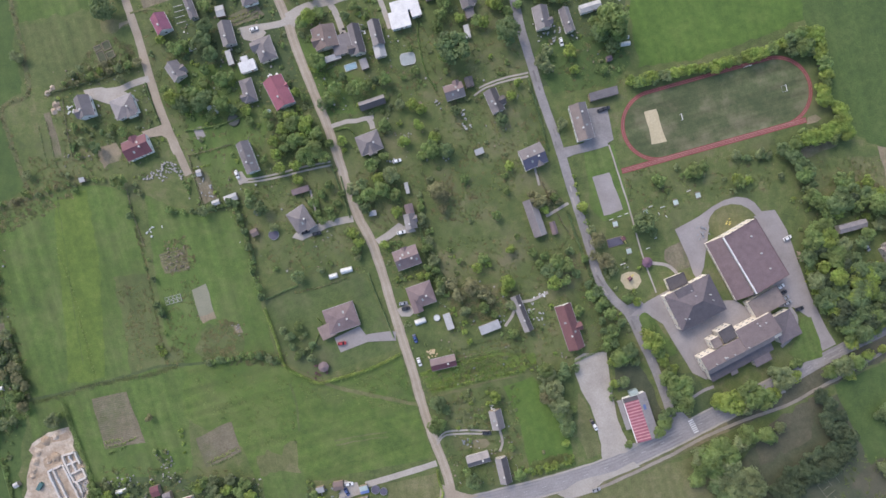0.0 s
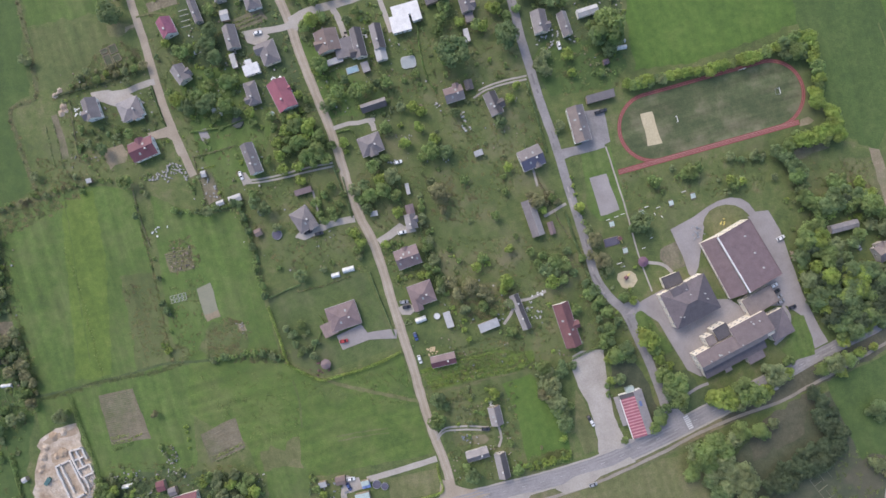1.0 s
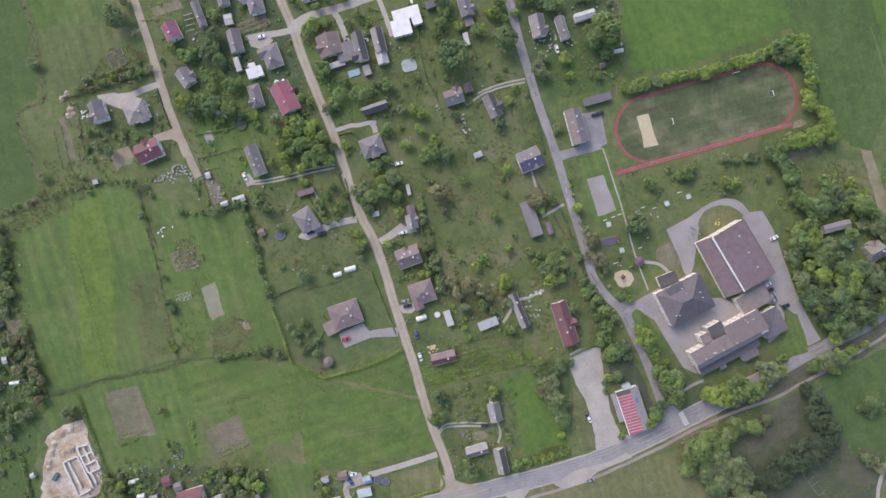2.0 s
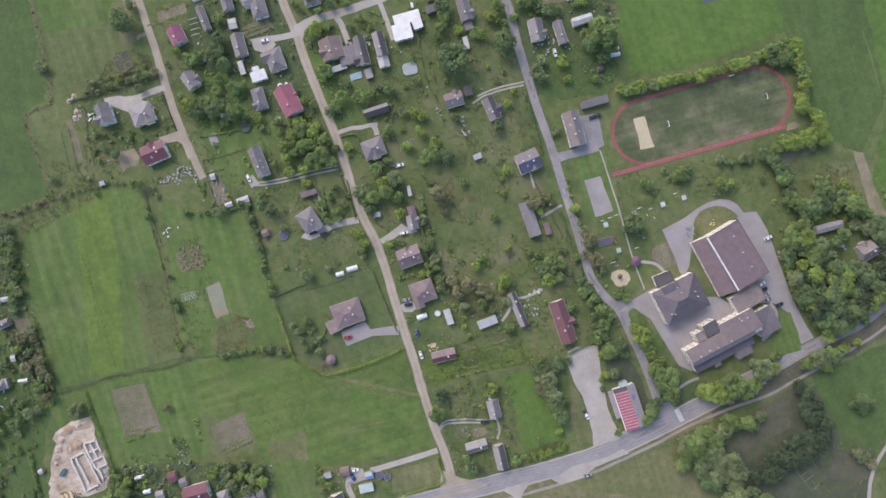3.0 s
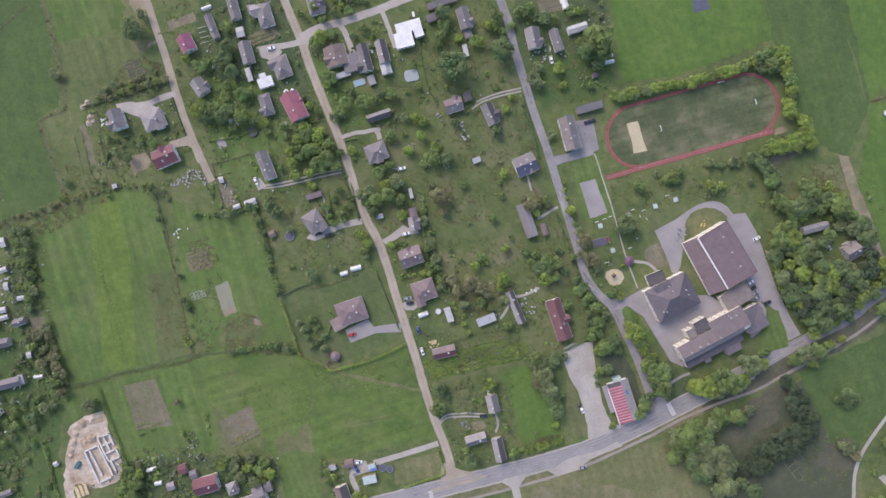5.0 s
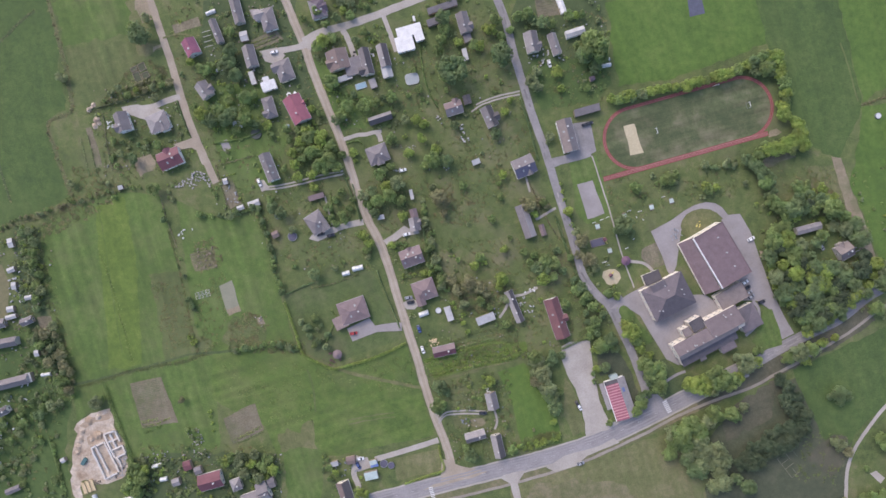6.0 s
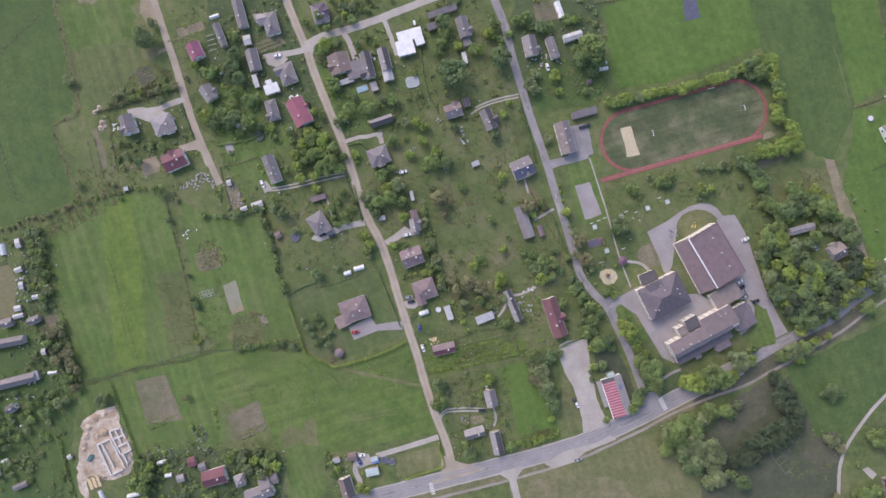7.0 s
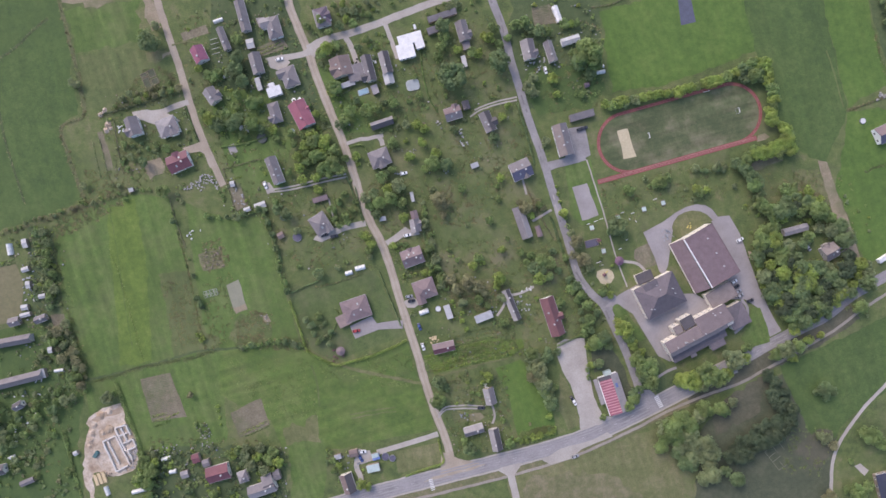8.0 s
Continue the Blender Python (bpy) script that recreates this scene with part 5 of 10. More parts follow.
house("house with a grey gable roof among fruit trees", 11.1, 124.5, 11.7, 6.4, -74.0, 3.2, 2.4, "gable", SLATE, PLASTER, SLATE, wings=((0.2, 4.0, 1.4, 1, None),))
shed("small annexe with a grey roof", 13.2, 116.6, 4.7, 4.2, -74.1, 2.4, 0.6, "mono", SLATE)
shed("narrow shed with a pale tin roof", 11.9, 107.6, 6.6, 2.6, -76.0, 2.2, 0.4, "mono", TIN)
house("house with a brown and grey roof", 5.5, 77.8, 9.8, 7.4, 17.2, 3.0, 2.0, "gable", MAUVE, BRICK, SLATE, wings=((0.2, 3.5, 1.2, 1, None),), lights=2)
shed("garden shed with a dark roof", 12.9, 82.7, 5.0, 4.2, -75.1, 2.4, 0.6, "gable", SLATE_DARK)
house("house with a grey gable roof and white gable", 25.2, 72.9, 11.9, 6.4, -66.2, 3.4, 2.8, "gable", SLATE_DARK, WHITEWASH, SLATE, wings=((0.1, 4.5, 2.2, 1, SLATE_DARK),), lights=1)
house("house with a dark blue roof slope and white gable", 44.2, 45.6, 12.0, 10.3, 23.7, 3.6, 2.4, "gable", SLATE, WHITEWASH, BLUE_ROOF, 2, wings=((0.15, 3.5, 0.7, -1, None),), lights=2)
shed("small pale metal shed", 17.9, 48.3, 4.5, 2.9, 21.0, 2.2, 0.4, "mono", TIN)
shed("small pale metal shed", -34.8, 17.8, 3.9, 2.6, 9.4, 2.2, 0.4, "mono", TIN)
house("house with a grey roof beside a gravel yard", -16.1, 13.8, 7.6, 5.5, -77.8, 3.0, 2.0, "gable", SLATE, PLASTER, SLATE_PALE, wings=((-0.1, 3.5, 1.0, 1, None),))
shed("lower shed with a brown roof", -16.6, 19.9, 5.0, 4.2, -75.2, 2.6, 0.8, "gable", MAUVE)
house("house with a mauve-brown gable roof and skylights", -17.7, -4.1, 12.3, 9.7, 19.8, 3.4, 2.8, "gable", MAUVE, WHITEWASH, MAUVE, 2, wings=((0.0, 3.5, 0.6, 1, None),), lights=4)
house("house with a brown pyramid roof", -10.7, -22.4, 12.6, 10.9, 19.3, 3.4, 2.8, "hip", MAUVE, PLASTER, MAUVE, wings=((-0.3, 5.0, 2.4, -1, None),), lights=1)
shed("narrow shed with a pale tin roof", 2.8, -35.6, 8.2, 3.6, -71.6, 2.3, 0.4, "mono", TIN)
house("low house with a brown-red roof", 0.2, -55.8, 12.6, 5.8, 13.2, 2.9, 1.8, "gable", MAUVE, BRICK, WINE)
house("long low barn with a grey-mauve roof", 45.2, 15.5, 18.8, 6.5, -70.9, 3.0, 2.0, "gable", SLATE_PALE, BRICK, SLATE, 0, False, "barn", "barn")
shed("small shed with a brown roof", 54.7, 10.6, 6.5, 2.9, -72.5, 2.2, 0.6, "gable", MAUVE)
shed("open shed with a pale blue-white roof", 23.1, -38.4, 10.4, 4.5, 21.7, 2.6, 0.5, "mono", TIN)
# roof greys carry the lit west side and the shaded east side
house("narrow grey-roofed house, sunward slope coloured pale, far slope dark", 38.9, -31.5, 18.6, 4.5, -67.5, 3.2, 2.2, "gable", SLATE_DARK, BRICK, SLATE_PALE, 2)
house("long house with a red-brown roof", 62.2, -38.0, 22.8, 8.1, -71.8, 3.8, 3.2, "gable", RUST, WHITEWASH, RUST, wings=((0.05, 4.0, 2.0, 1, None),), lights=2)
house("cottage with a grey slate roof", 26.5, -83.8, 9.7, 6.1, -76.5, 2.9, 2.4, "gable", SLATE, TIMBER, SLATE_PALE, lights=1)
house("cottage with a low grey roof", 17.4, -103.3, 11.5, 5.2, 16.3, 2.8, 2.0, "gable", SLATE_PALE, BRICK, SLATE)
# dark east slope stands for shade, pale west slope for sun
house("grey-roofed cottage, sunward slope coloured pale, far slope dark", 29.9, -108.8, 13.0, 5.8, -77.1, 2.9, 2.4, "gable", SLATE_DARK, BRICK, SLATE_PALE)
house("cottage with a pinkish brown roof", -54.6, -133.7, 11.3, 7.1, -71.8, 3.0, 2.6, "gable", SLATE_DARK, PLASTER, BROWN)
shed("open shelter with a pale green roof", -40.3, -125.2, 7.3, 4.5, 12.7, 2.5, 0.4, "mono", MINT)
shed("wooden shed with a brown roof", -51.6, -116.8, 5.0, 4.2, 11.2, 2.3, 0.6, "gable", BROWN)
shed("small white garden shed", -60.6, -118.8, 4.0, 2.9, 13.9, 2.2, 0.4, "mono", TIN)
shed("small shed with a pale blue roof", -39.2, -118.0, 4.0, 2.6, 13.9, 2.2, 0.4, "mono", MINT)

# east of the asphalt road
house("house with a pale grey gable roof", 48.5, 114.0, 11.5, 7.4, -77.1, 3.2, 2.6, "gable", SLATE, PLASTER, SLATE_PALE, wings=((0.2, 3.5, 1.4, 1, None),))
house("narrow house with a grey gable roof", 61.0, 112.9, 12.2, 4.8, -71.5, 3.0, 2.4, "gable", SLATE_PALE, PLASTER, SLATE)
shed("long gable-roofed white shed", 72.6, 119.7, 10.8, 4.2, 17.3, 2.6, 0.8, "gable", TIN, WHITEWASH)
shed("narrow gable-roofed white shed", 65.0, 134.8, 9.3, 3.2, -69.6, 2.4, 0.8, "gable", WHITE_ROOF, WHITEWASH)
house("school annexe with a grey gable roof and white walls", 68.0, 62.5, 18.3, 8.3, -74.7, 4.4, 2.2, "gable", SLATE, WHITEWASH, LINK, 2, lights=2)
shed("long low shed with a grey roof", 79.1, 76.7, 14.4, 3.9, 15.5, 2.8, 0.7, "mono", SLATE)
shed("long shed with a grey roof among trees", 201.9, 11.4, 14.1, 4.2, 14.6, 2.8, 0.8, "gable", SLATE_PALE, BRICK)
house("house with a brown-grey roof among trees", 221.4, -1.2, 8.5, 8.4, 29.4, 3.4, 2.6, "gable", LINK, BRICK, SLATE, wings=((0.0, 4.0, 1.2, 1, None),), lights=1)
house("house with a violet roof and white wall at the field edge", 253.3, 66.7, 11.4, 9.7, 25.0, 3.4, 2.6, "gable", MAUVE, WHITEWASH, BLUE_ROOF)
house("house with a dark blue roof by the footpath", 259.3, -136.8, 18.4, 19.3, 14.1, 3.4, 3.0, "hip", NAVY, TIMBER)
shed("white shed at the field edge", 253.9, -4.7, 8.5, 2.6, 32.4, 2.4, 0.4, "mono", WHITE_ROOF, WHITEWASH)

# gardens at the western edge
house("long barn with a grey roof", -248.7, -52.6, 27.8, 5.2, 10.6, 3.0, 2.2, "gable", SLATE, BRICK, SLATE, 0, False, "barn", "barn")
house("long barn with a grey roof and a pale end", -245.6, -75.0, 34.5, 5.5, 14.0, 3.0, 2.2, "gable", SLATE, BRICK, SLATE, 0, False, "barn", "barn")
shed("small lean-to with a pale end roof", -228.9, -70.5, 2.7, 5.5, 14.0, 2.6, 0.4, "mono", TIN)
house("small house with a dark roof", -242.8, -88.9, 5.9, 4.2, 29.3, 2.8, 2.0, "gable", SLATE_DARK, PLASTER, SLATE)
house("small garden house with a grey roof", -229.9, -39.3, 6.9, 3.9, 21.7, 2.6, 1.6, "gable", SLATE, TIMBER)
house("small garden house with a grey roof", -245.0, -40.9, 6.3, 4.8, 14.7, 2.6, 1.6, "gable", SLATE, TIMBER)
shed("wooden shed with a grey roof", -238.4, -132.8, 8.4, 3.2, 22.5, 2.3, 0.6, "gable", SLATE)
house("house with a dark grey roof", -254.7, -125.9, 8.6, 5.8, 12.9, 3.0, 2.2, "gable", SLATE_DARK, PLASTER)
house("house with a wine-red gable roof", -128.8, -127.6, 13.1, 9.0, 15.7, 3.2, 2.4, "gable", WINE, PLASTER)
# hip slopes away from the sun get a darker grey as their shade
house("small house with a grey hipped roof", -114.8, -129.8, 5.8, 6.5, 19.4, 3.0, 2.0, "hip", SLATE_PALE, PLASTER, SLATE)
house("house with a grey-brown hipped roof", -99.7, -133.5, 6.4, 10.3, 23.9, 3.2, 2.2, "gable", SLATE, PLASTER)
house("house wing with a grey-brown roof", -103.9, -136.9, 15.8, 7.1, 19.1, 3.2, 2.2, "gable", SLATE, PLASTER, SLATE_PALE)
shed("wooden shed with a grey roof", -95.7, -129.0, 4.1, 5.8, 18.3, 2.4, 0.6, "gable", SLATE)
shed("shed with a red-brown roof", -142.0, -119.5, 4.4, 5.2, 17.0, 2.4, 0.6, "gable", WINE)
shed("wooden shed with a grey roof", -136.1, -122.2, 4.1, 4.2, 18.3, 2.4, 0.6, "gable", SLATE)
shed("wooden shed with a grey roof", -148.3, -128.7, 4.4, 4.2, 17.0, 2.4, 0.6, "gable", SLATE_PALE)

# small pale sheds and garden boxes
for x, y, long, wide, yaw in [(-239.2, 3.8, 2.9, 5.2, 15.0), (-238.9, -11.1, 4.2, 2.9, 20.0), (-237.4, -19.9, 2.6, 4.2, 8.0), (-229.4, -26.4, 3.9, 2.6, 10.0), (-239.4, -32.8, 3.9, 3.3, 10.0), (-239.1, -37.1, 5.9, 2.6, 15.0), (-225.0, -57.2, 2.6, 3.6, 10.0), (-210.8, -116.5, 2.6, 2.6, 30.0), (-120.6, 37.7, 2.6, 3.3, 15.0), (-112.2, 23.1, 3.9, 2.6, 20.0), (-104.8, 25.4, 6.5, 3.6, 20.0), (-243.1, -90.4, 3.9, 2.3, 25.0)]:
    shed("small garden shed with a pale tin roof", x, y, long, wide, yaw, 2.1, 0.5, "gable", TIN)


def greenhouse(x, y, long, wide, yaw):
    """A hooped tunnel under film."""
    root = thing("greenhouse", x, y, yaw, "white film-covered tunnel greenhouse in a garden", "greenhouse")
    n, h = 8, min(2.3, wide * 0.62)
    bm = bmesh.new()
    rings = [[bm.verts.new((u, wide / 2 * math.cos(math.pi * k / n), h * math.sin(math.pi * k / n))) for k in range(n + 1)] for u in (-long / 2, long / 2)]
    for k in range(n):
        bm.faces.new((rings[0][k], rings[1][k], rings[1][k + 1], rings[0][k + 1]))
    bm.faces.new(rings[0][::-1])
    bm.faces.new(rings[1])
    part("cover", bm, FILM, root)
    for i in range(max(2, round(long / 2)) + 1):
        u = -long / 2 + long * i / max(2, round(long / 2))
        bm = bmesh.new()
        for k in range(n):
            a, b = math.pi * k / n, math.pi * (k + 1) / n
            q = [(u + d, (wide / 2 + e) * math.cos(t), (h + e) * math.sin(t)) for t in (a, b) for d, e in ((-0.05, 0.05), (0.05, 0.05))]
            bm.faces.new([bm.verts.new(p) for p in (q[0], q[1], q[3], q[2])])
        part("hoop", bm, STEEL, root)


for x, y, long, wide, yaw in [(-128.9, 131.4, 5.5, 2.3, 20.0), (-248.6, 0.3, 6.5, 3.3, -80.0), (-220.9, -69.3, 5.2, 2.0, 8.0), (-248.1, -119.3, 3.9, 2.3, 15.0), (-159.6, -120.2, 5.2, 2.3, 15.0), (-155.7, -127.7, 3.9, 2.6, 10.0), (-193.8, -138.7, 5.2, 2.6, -70.0), (-175.3, -138.8, 7.8, 2.6, 15.0), (-54.3, -13.3, 4.2, 2.6, 15.0), (-47.8, -10.4, 5.9, 2.9, 15.0), (-11.1, -35.8, 5.5, 2.9, 20.0), (90.3, 102.1, 5.2, 2.3, 10.0), (90.6, 105.3, 3.3, 2.0, 10.0), (-115.6, 68.8, 4.6, 2.3, -75.0), (-113.0, 69.4, 4.2, 2.0, -75.0)]:
    greenhouse(x, y, long, wide, yaw)

# ---- the school ----
def lean_to(label, x, y, L, W, yaw, low, high, cover, wall):
    """A long bay whose roof falls from its upper side (local +y) to a low eave."""
    BUILT.append((x, y, L / 2, W / 2, radians(yaw)))
    root = thing("sports_hall", x, y, yaw, label, "school building")
    l, w = L / 2, W / 2
    bm = bmesh.new()
    ends = [[bm.verts.new((u, v, z)) for v, z in ((-w + 0.25, 0), (w - 0.1, 0), (w - 0.1, high - 0.2), (-w + 0.25, low - 0.1))] for u in (-l + 0.2, l - 0.2)]
    for k in range(4):
        bm.faces.new((ends[0][k], ends[0][(k + 1) % 4], ends[1][(k + 1) % 4], ends[1][k]))
    bm.faces.new(ends[0][::-1])
    bm.faces.new(ends[1])
    bmesh.ops.recalc_face_normals(bm, faces=bm.faces)
    part("wall", bm, wall, root)
    part("roof", a_slab(((-l, -w, low), (l, -w, low), (l, w, high), (-l, w, high)), 0.16), cover, root)
    part("gutter", a_box(-l, l, -w - 0.22, -w - 0.02, low - 0.2, low + 0.02), PLASTER, root, "cream eaves gutter")
    for k in range(7):
        add_window(root, -l + 3 + k * (L - 6) / 6, -w + 0.24, 1.5, 0)


lean_to("sports hall bay with a mauve-brown roof falling to low eaves", 140.0, -9.5, 31.9, 7.0, -61.8, 2.8, 7.6, SCHOOL_ROOF, PLASTER)
hall = house("school sports hall, main bay with a mauve-brown sheet roof", 151.0, -3.2, 18.1, 31.6, 30.8, 8.8, 0, "flat", SCHOOL_ROOF, PLASTER, chimneys=0, name="sports_hall", category="school building", over=0.15)
part("roof_light", a_box(-9.5, -8.9, -15.75, 15.75, 8.3, 9.4, bevel=0.05), WHITE_ROOF, hall, "long white ridge roof light")
for u in (9.5, 0.0, -8.5):
    part("roof_vent", tube(bmesh.new(), 2.6, u, 8.9, 9.7, 0.45, 0.45), TIN, hall, "small pale roof vent")
house("school link block with a flat brown roof", 158.2, -25.8, 16.3, 9.4, 30.5, 5.0, 0, "flat", LINK, PLASTER, chimneys=0, name="school_wing", category="school building", over=0.15)
# one roof in two tones: sunward slopes grey, far slopes coloured as shaded
block = house("school block with a grey hipped roof and white walls", 122.7, -25.9, 24.4, 19.2, 27.0, 6.8, 3.4, "hip", SCHOOL_GREY, PLASTER, SCHOOL_SHADE, 0, name="school_block", category="school building")
# added flat block in place of a darker plane of the sloping roof
part("roof_terrace", a_box(-6.9, 1.8, 3.9, 9.7, 6.9, 7.9, bevel=0.05), SCHOOL_MID, block, "added flat block in place of a dark roof slope")
for u, v in ((0.4, 6.4), (0.9, 3.4), (7.4, 0.8), (7.5, -2.2), (-8.4, -4.4), (-6.8, -5.2)):
    part("roof_vent", tube(bmesh.new(), u, v, 7.0, 9.9 - 0.2 * abs(v), 0.32, 0.32), TIN, block, "small pale roof vent")
house("school entrance porch with a dark flat roof", 114.7, -15.7, 9.6, 6.1, 22.1, 3.8, 0, "flat", SLATE_DARK, PLASTER, chimneys=0, name="school_porch", category="school building")


def long_range(x, y, yaw):
    """Two school ranges in line, the second set forward, under one ridge; a lower roof runs along the garden side."""
    root = thing("school_block", x, y, yaw, "long school building with stepped cream front and grey roofs", "school building")
    BUILT.extend((x + u * math.cos(radians(yaw)) - v * math.sin(radians(yaw)), y + u * math.sin(radians(yaw)) + v * math.cos(radians(yaw)), a, b, radians(yaw)) for u, v, a, b in ((20, -4, 21, 8), (20, -12, 15, 4)))
    for u0, u1, v1 in ((0.3, 21.0, -0.3), (21.05, 40.2, 3.5)):
        wall = part("wall", a_box(u0, u1, -8.6, v1, 0, 7.75), PLASTER, root, "cream plaster wall")
        n = round((u1 - u0) / 3.2)
        for level in (1.7, 4.9):
            for k in range(n):
                add_window(wall, u0 + (k + 0.5) * (u1 - u0) / n, v1 + 0.01, level, 180)
    for level in (1.7, 4.9):
        for v in (-1.9, -4.6, -7.2):
            add_window(root, 0.29, v, level, 270)
    for u in (0.3, 40.2):
        bm = bmesh.new()
        vs = [bm.verts.new(q) for q in ((u, -8.6, 7.7), (u, -0.3, 7.7), (u, -6.35, 9.45))]
        bm.faces.new(vs if u < 1 else vs[::-1])
        part("gable", bm, PLASTER, root)
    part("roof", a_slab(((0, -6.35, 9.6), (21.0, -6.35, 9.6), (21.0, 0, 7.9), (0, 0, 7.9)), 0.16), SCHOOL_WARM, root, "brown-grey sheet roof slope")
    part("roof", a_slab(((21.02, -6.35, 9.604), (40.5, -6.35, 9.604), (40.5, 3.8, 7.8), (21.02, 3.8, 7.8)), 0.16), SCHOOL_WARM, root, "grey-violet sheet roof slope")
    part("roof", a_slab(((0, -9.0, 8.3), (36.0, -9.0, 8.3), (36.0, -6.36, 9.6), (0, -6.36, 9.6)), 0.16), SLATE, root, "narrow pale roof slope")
    part("ridge_cap", a_box(0, 40.5, -6.5, -6.2, 9.55, 9.7, bevel=0.03), SLATE, root)
    low_wall = part("wall", a_box(1.2, 34.4, -13.9, -8.7, 0, 4.4), PLASTER, root)
    for k in range(8):
        add_window(low_wall, 3.2 + 4.1 * k, -13.91, 1.8, 0)
    part("roof", a_slab(((0.8, -14.3, 4.6), (34.8, -14.3, 4.6), (34.8, -8.62, 5.9), (0.8, -8.62, 5.9)), 0.15), SCHOOL_MID, root, "dark violet-grey lean-to roof")
    part("porch_wall", a_box(23.8, 31.8, -17.9, -13.95, 0, 4.0), PLASTER, root)
    part("porch_roof", a_slab(((23.4, -18.3, 4.2), (32.2, -18.3, 4.2), (32.2, -14.31, 4.55), (23.4, -14.31, 4.55)), 0.14), SCHOOL_GREY, root, "grey porch roof")
    part("porch_roof", a_slab(((11.0, -16.6, 3.6), (14.6, -16.6, 3.6), (14.6, -14.32, 4.4), (11.0, -14.32, 4.4)), 0.14), SLATE, root, "small pale porch roof")
    for u, v, r in ((32.5, 0.6, 0.4), (32.0, 2.0, 0.3), (35.8, 0.5, 0.35), (10.3, -5.0, 0.5), (11.2, -5.2, 0.3), (22.6, -5.8, 0.35), (5.2, -5.6, 0.3), (15.0, -5.6, 0.3)):
        z = 9.6 - 0.18 * (v + 6.35)
        part("roof_vent", tube(bmesh.new(), u, v, z - 0.6, z + 0.8, r, r), TIN, root, "small pale roof vent")


long_range(124.5, -52.7, 28.0)
house("school stair tower with a dark flat roof", 138.2, -41.0, 7.6, 6.4, 30.0, 7.0, 0, "flat", SLATE_DARK, PLASTER, chimneys=0, name="school_wing", category="school building", over=0.15)
house("school entrance bay with cream walls and a flat roof", 132.6, -45.2, 4.6, 4.8, 28.0, 7.3, 0, "flat", LINK, PLASTER, chimneys=0, name="school_wing", category="school building", over=0.15)
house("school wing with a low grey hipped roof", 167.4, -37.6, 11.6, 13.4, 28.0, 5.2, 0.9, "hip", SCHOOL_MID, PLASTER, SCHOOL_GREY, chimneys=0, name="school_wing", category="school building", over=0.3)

# ---- the shop with the striped roof ----
def shop(x, y, L, W, yaw):
    root = thing("shop", x, y, yaw, "roadside shop with a striped red roof slope and pale grey slope", "shop")
    l, w, eave, top, crest = L / 2, W / 2, 3.4, 4.4, 0.22 * W / 2
    part("wall", a_box(-l + 0.3, l - 0.3, -w + 0.3, w - 0.3, 0, eave), WHITEWASH, root)
    part("roof", a_slab(((-l, crest, top), (l, crest, top), (l, w, eave), (-l, w, eave)), 0.16), SLATE_PALE, root, "pale grey sheet roof slope")
    red = part("roof", a_slab(((-l + 2.2, -w, eave), (l, -w, eave), (l, crest - 0.01, top), (-l + 2.2, crest - 0.01, top)), 0.16), CRIMSON, root, "red sheet roof slope")
    part("roof", a_slab(((-l, -w, eave), (-l + 2.19, -w, eave), (-l + 2.19, crest - 0.01, top), (-l, crest - 0.01, top)), 0.16), SLATE_DARK, root, "dark grey end of the roof")
    part("eaves_board", a_box(-l + 2.0, l, -w - 0.35, -w - 0.005, eave - 0.2, eave + 0.12), WHITEWASH, root, "white eaves board")
    for k in range(13):
        u = -l + 2.9 + k * (L - 3.4) / 12.5
        part("roof_batten", a_slab(((u - 0.22, -w, eave + 0.1), (u + 0.22, -w, eave + 0.1), (u + 0.22, crest - 0.02, top + 0.1), (u - 0.22, crest - 0.02, top + 0.1)), 0.09), PINK, red, "pale pink roof batten")
    part("sheet_patch", a_slab([(u, v, top + 0.04 - (v - crest) / (w - crest) * (top - eave)) for u, v in ((-l + 5.6, w - 3.4), (-l + 8.2, w - 3.4), (-l + 8.2, w - 2.0), (-l + 5.6, w - 2.0))], 0.05), TARP_BLUE, root, "blue sheet on the roof")
    part("canopy", a_box(-l + 0.2, l - 7.5, -w - 2.9, -w - 0.36, 2.7, 2.9, bevel=0.03), PAVING, root, "flat concrete canopy")
    for u in (-l + 1.0, -l + 6.5, -l + 12.4):
        part("canopy_post", tube(bmesh.new(), u, -w - 2.6, 0, 2.698, 0.09, 0.09), STEEL, root)
    part("porch", a_box(-l - 2.2, -l + 0.29, -1.6, 2.6, 0, 3.0, bevel=0.04), MINT, root, "pale green box porch")
    for k in range(6):
        add_window(root, -l + 3.5 + 3.0 * k, -w + 0.29, 1.6, 0)
        add_window(root, -l + 3.5 + 3.0 * k, w - 0.29, 1.6, 180)


shop(97.5, -82.6, 22.9, 11.6, -71.5)

# ---- trees, bushes, hedges ----
dice = random.Random(7)


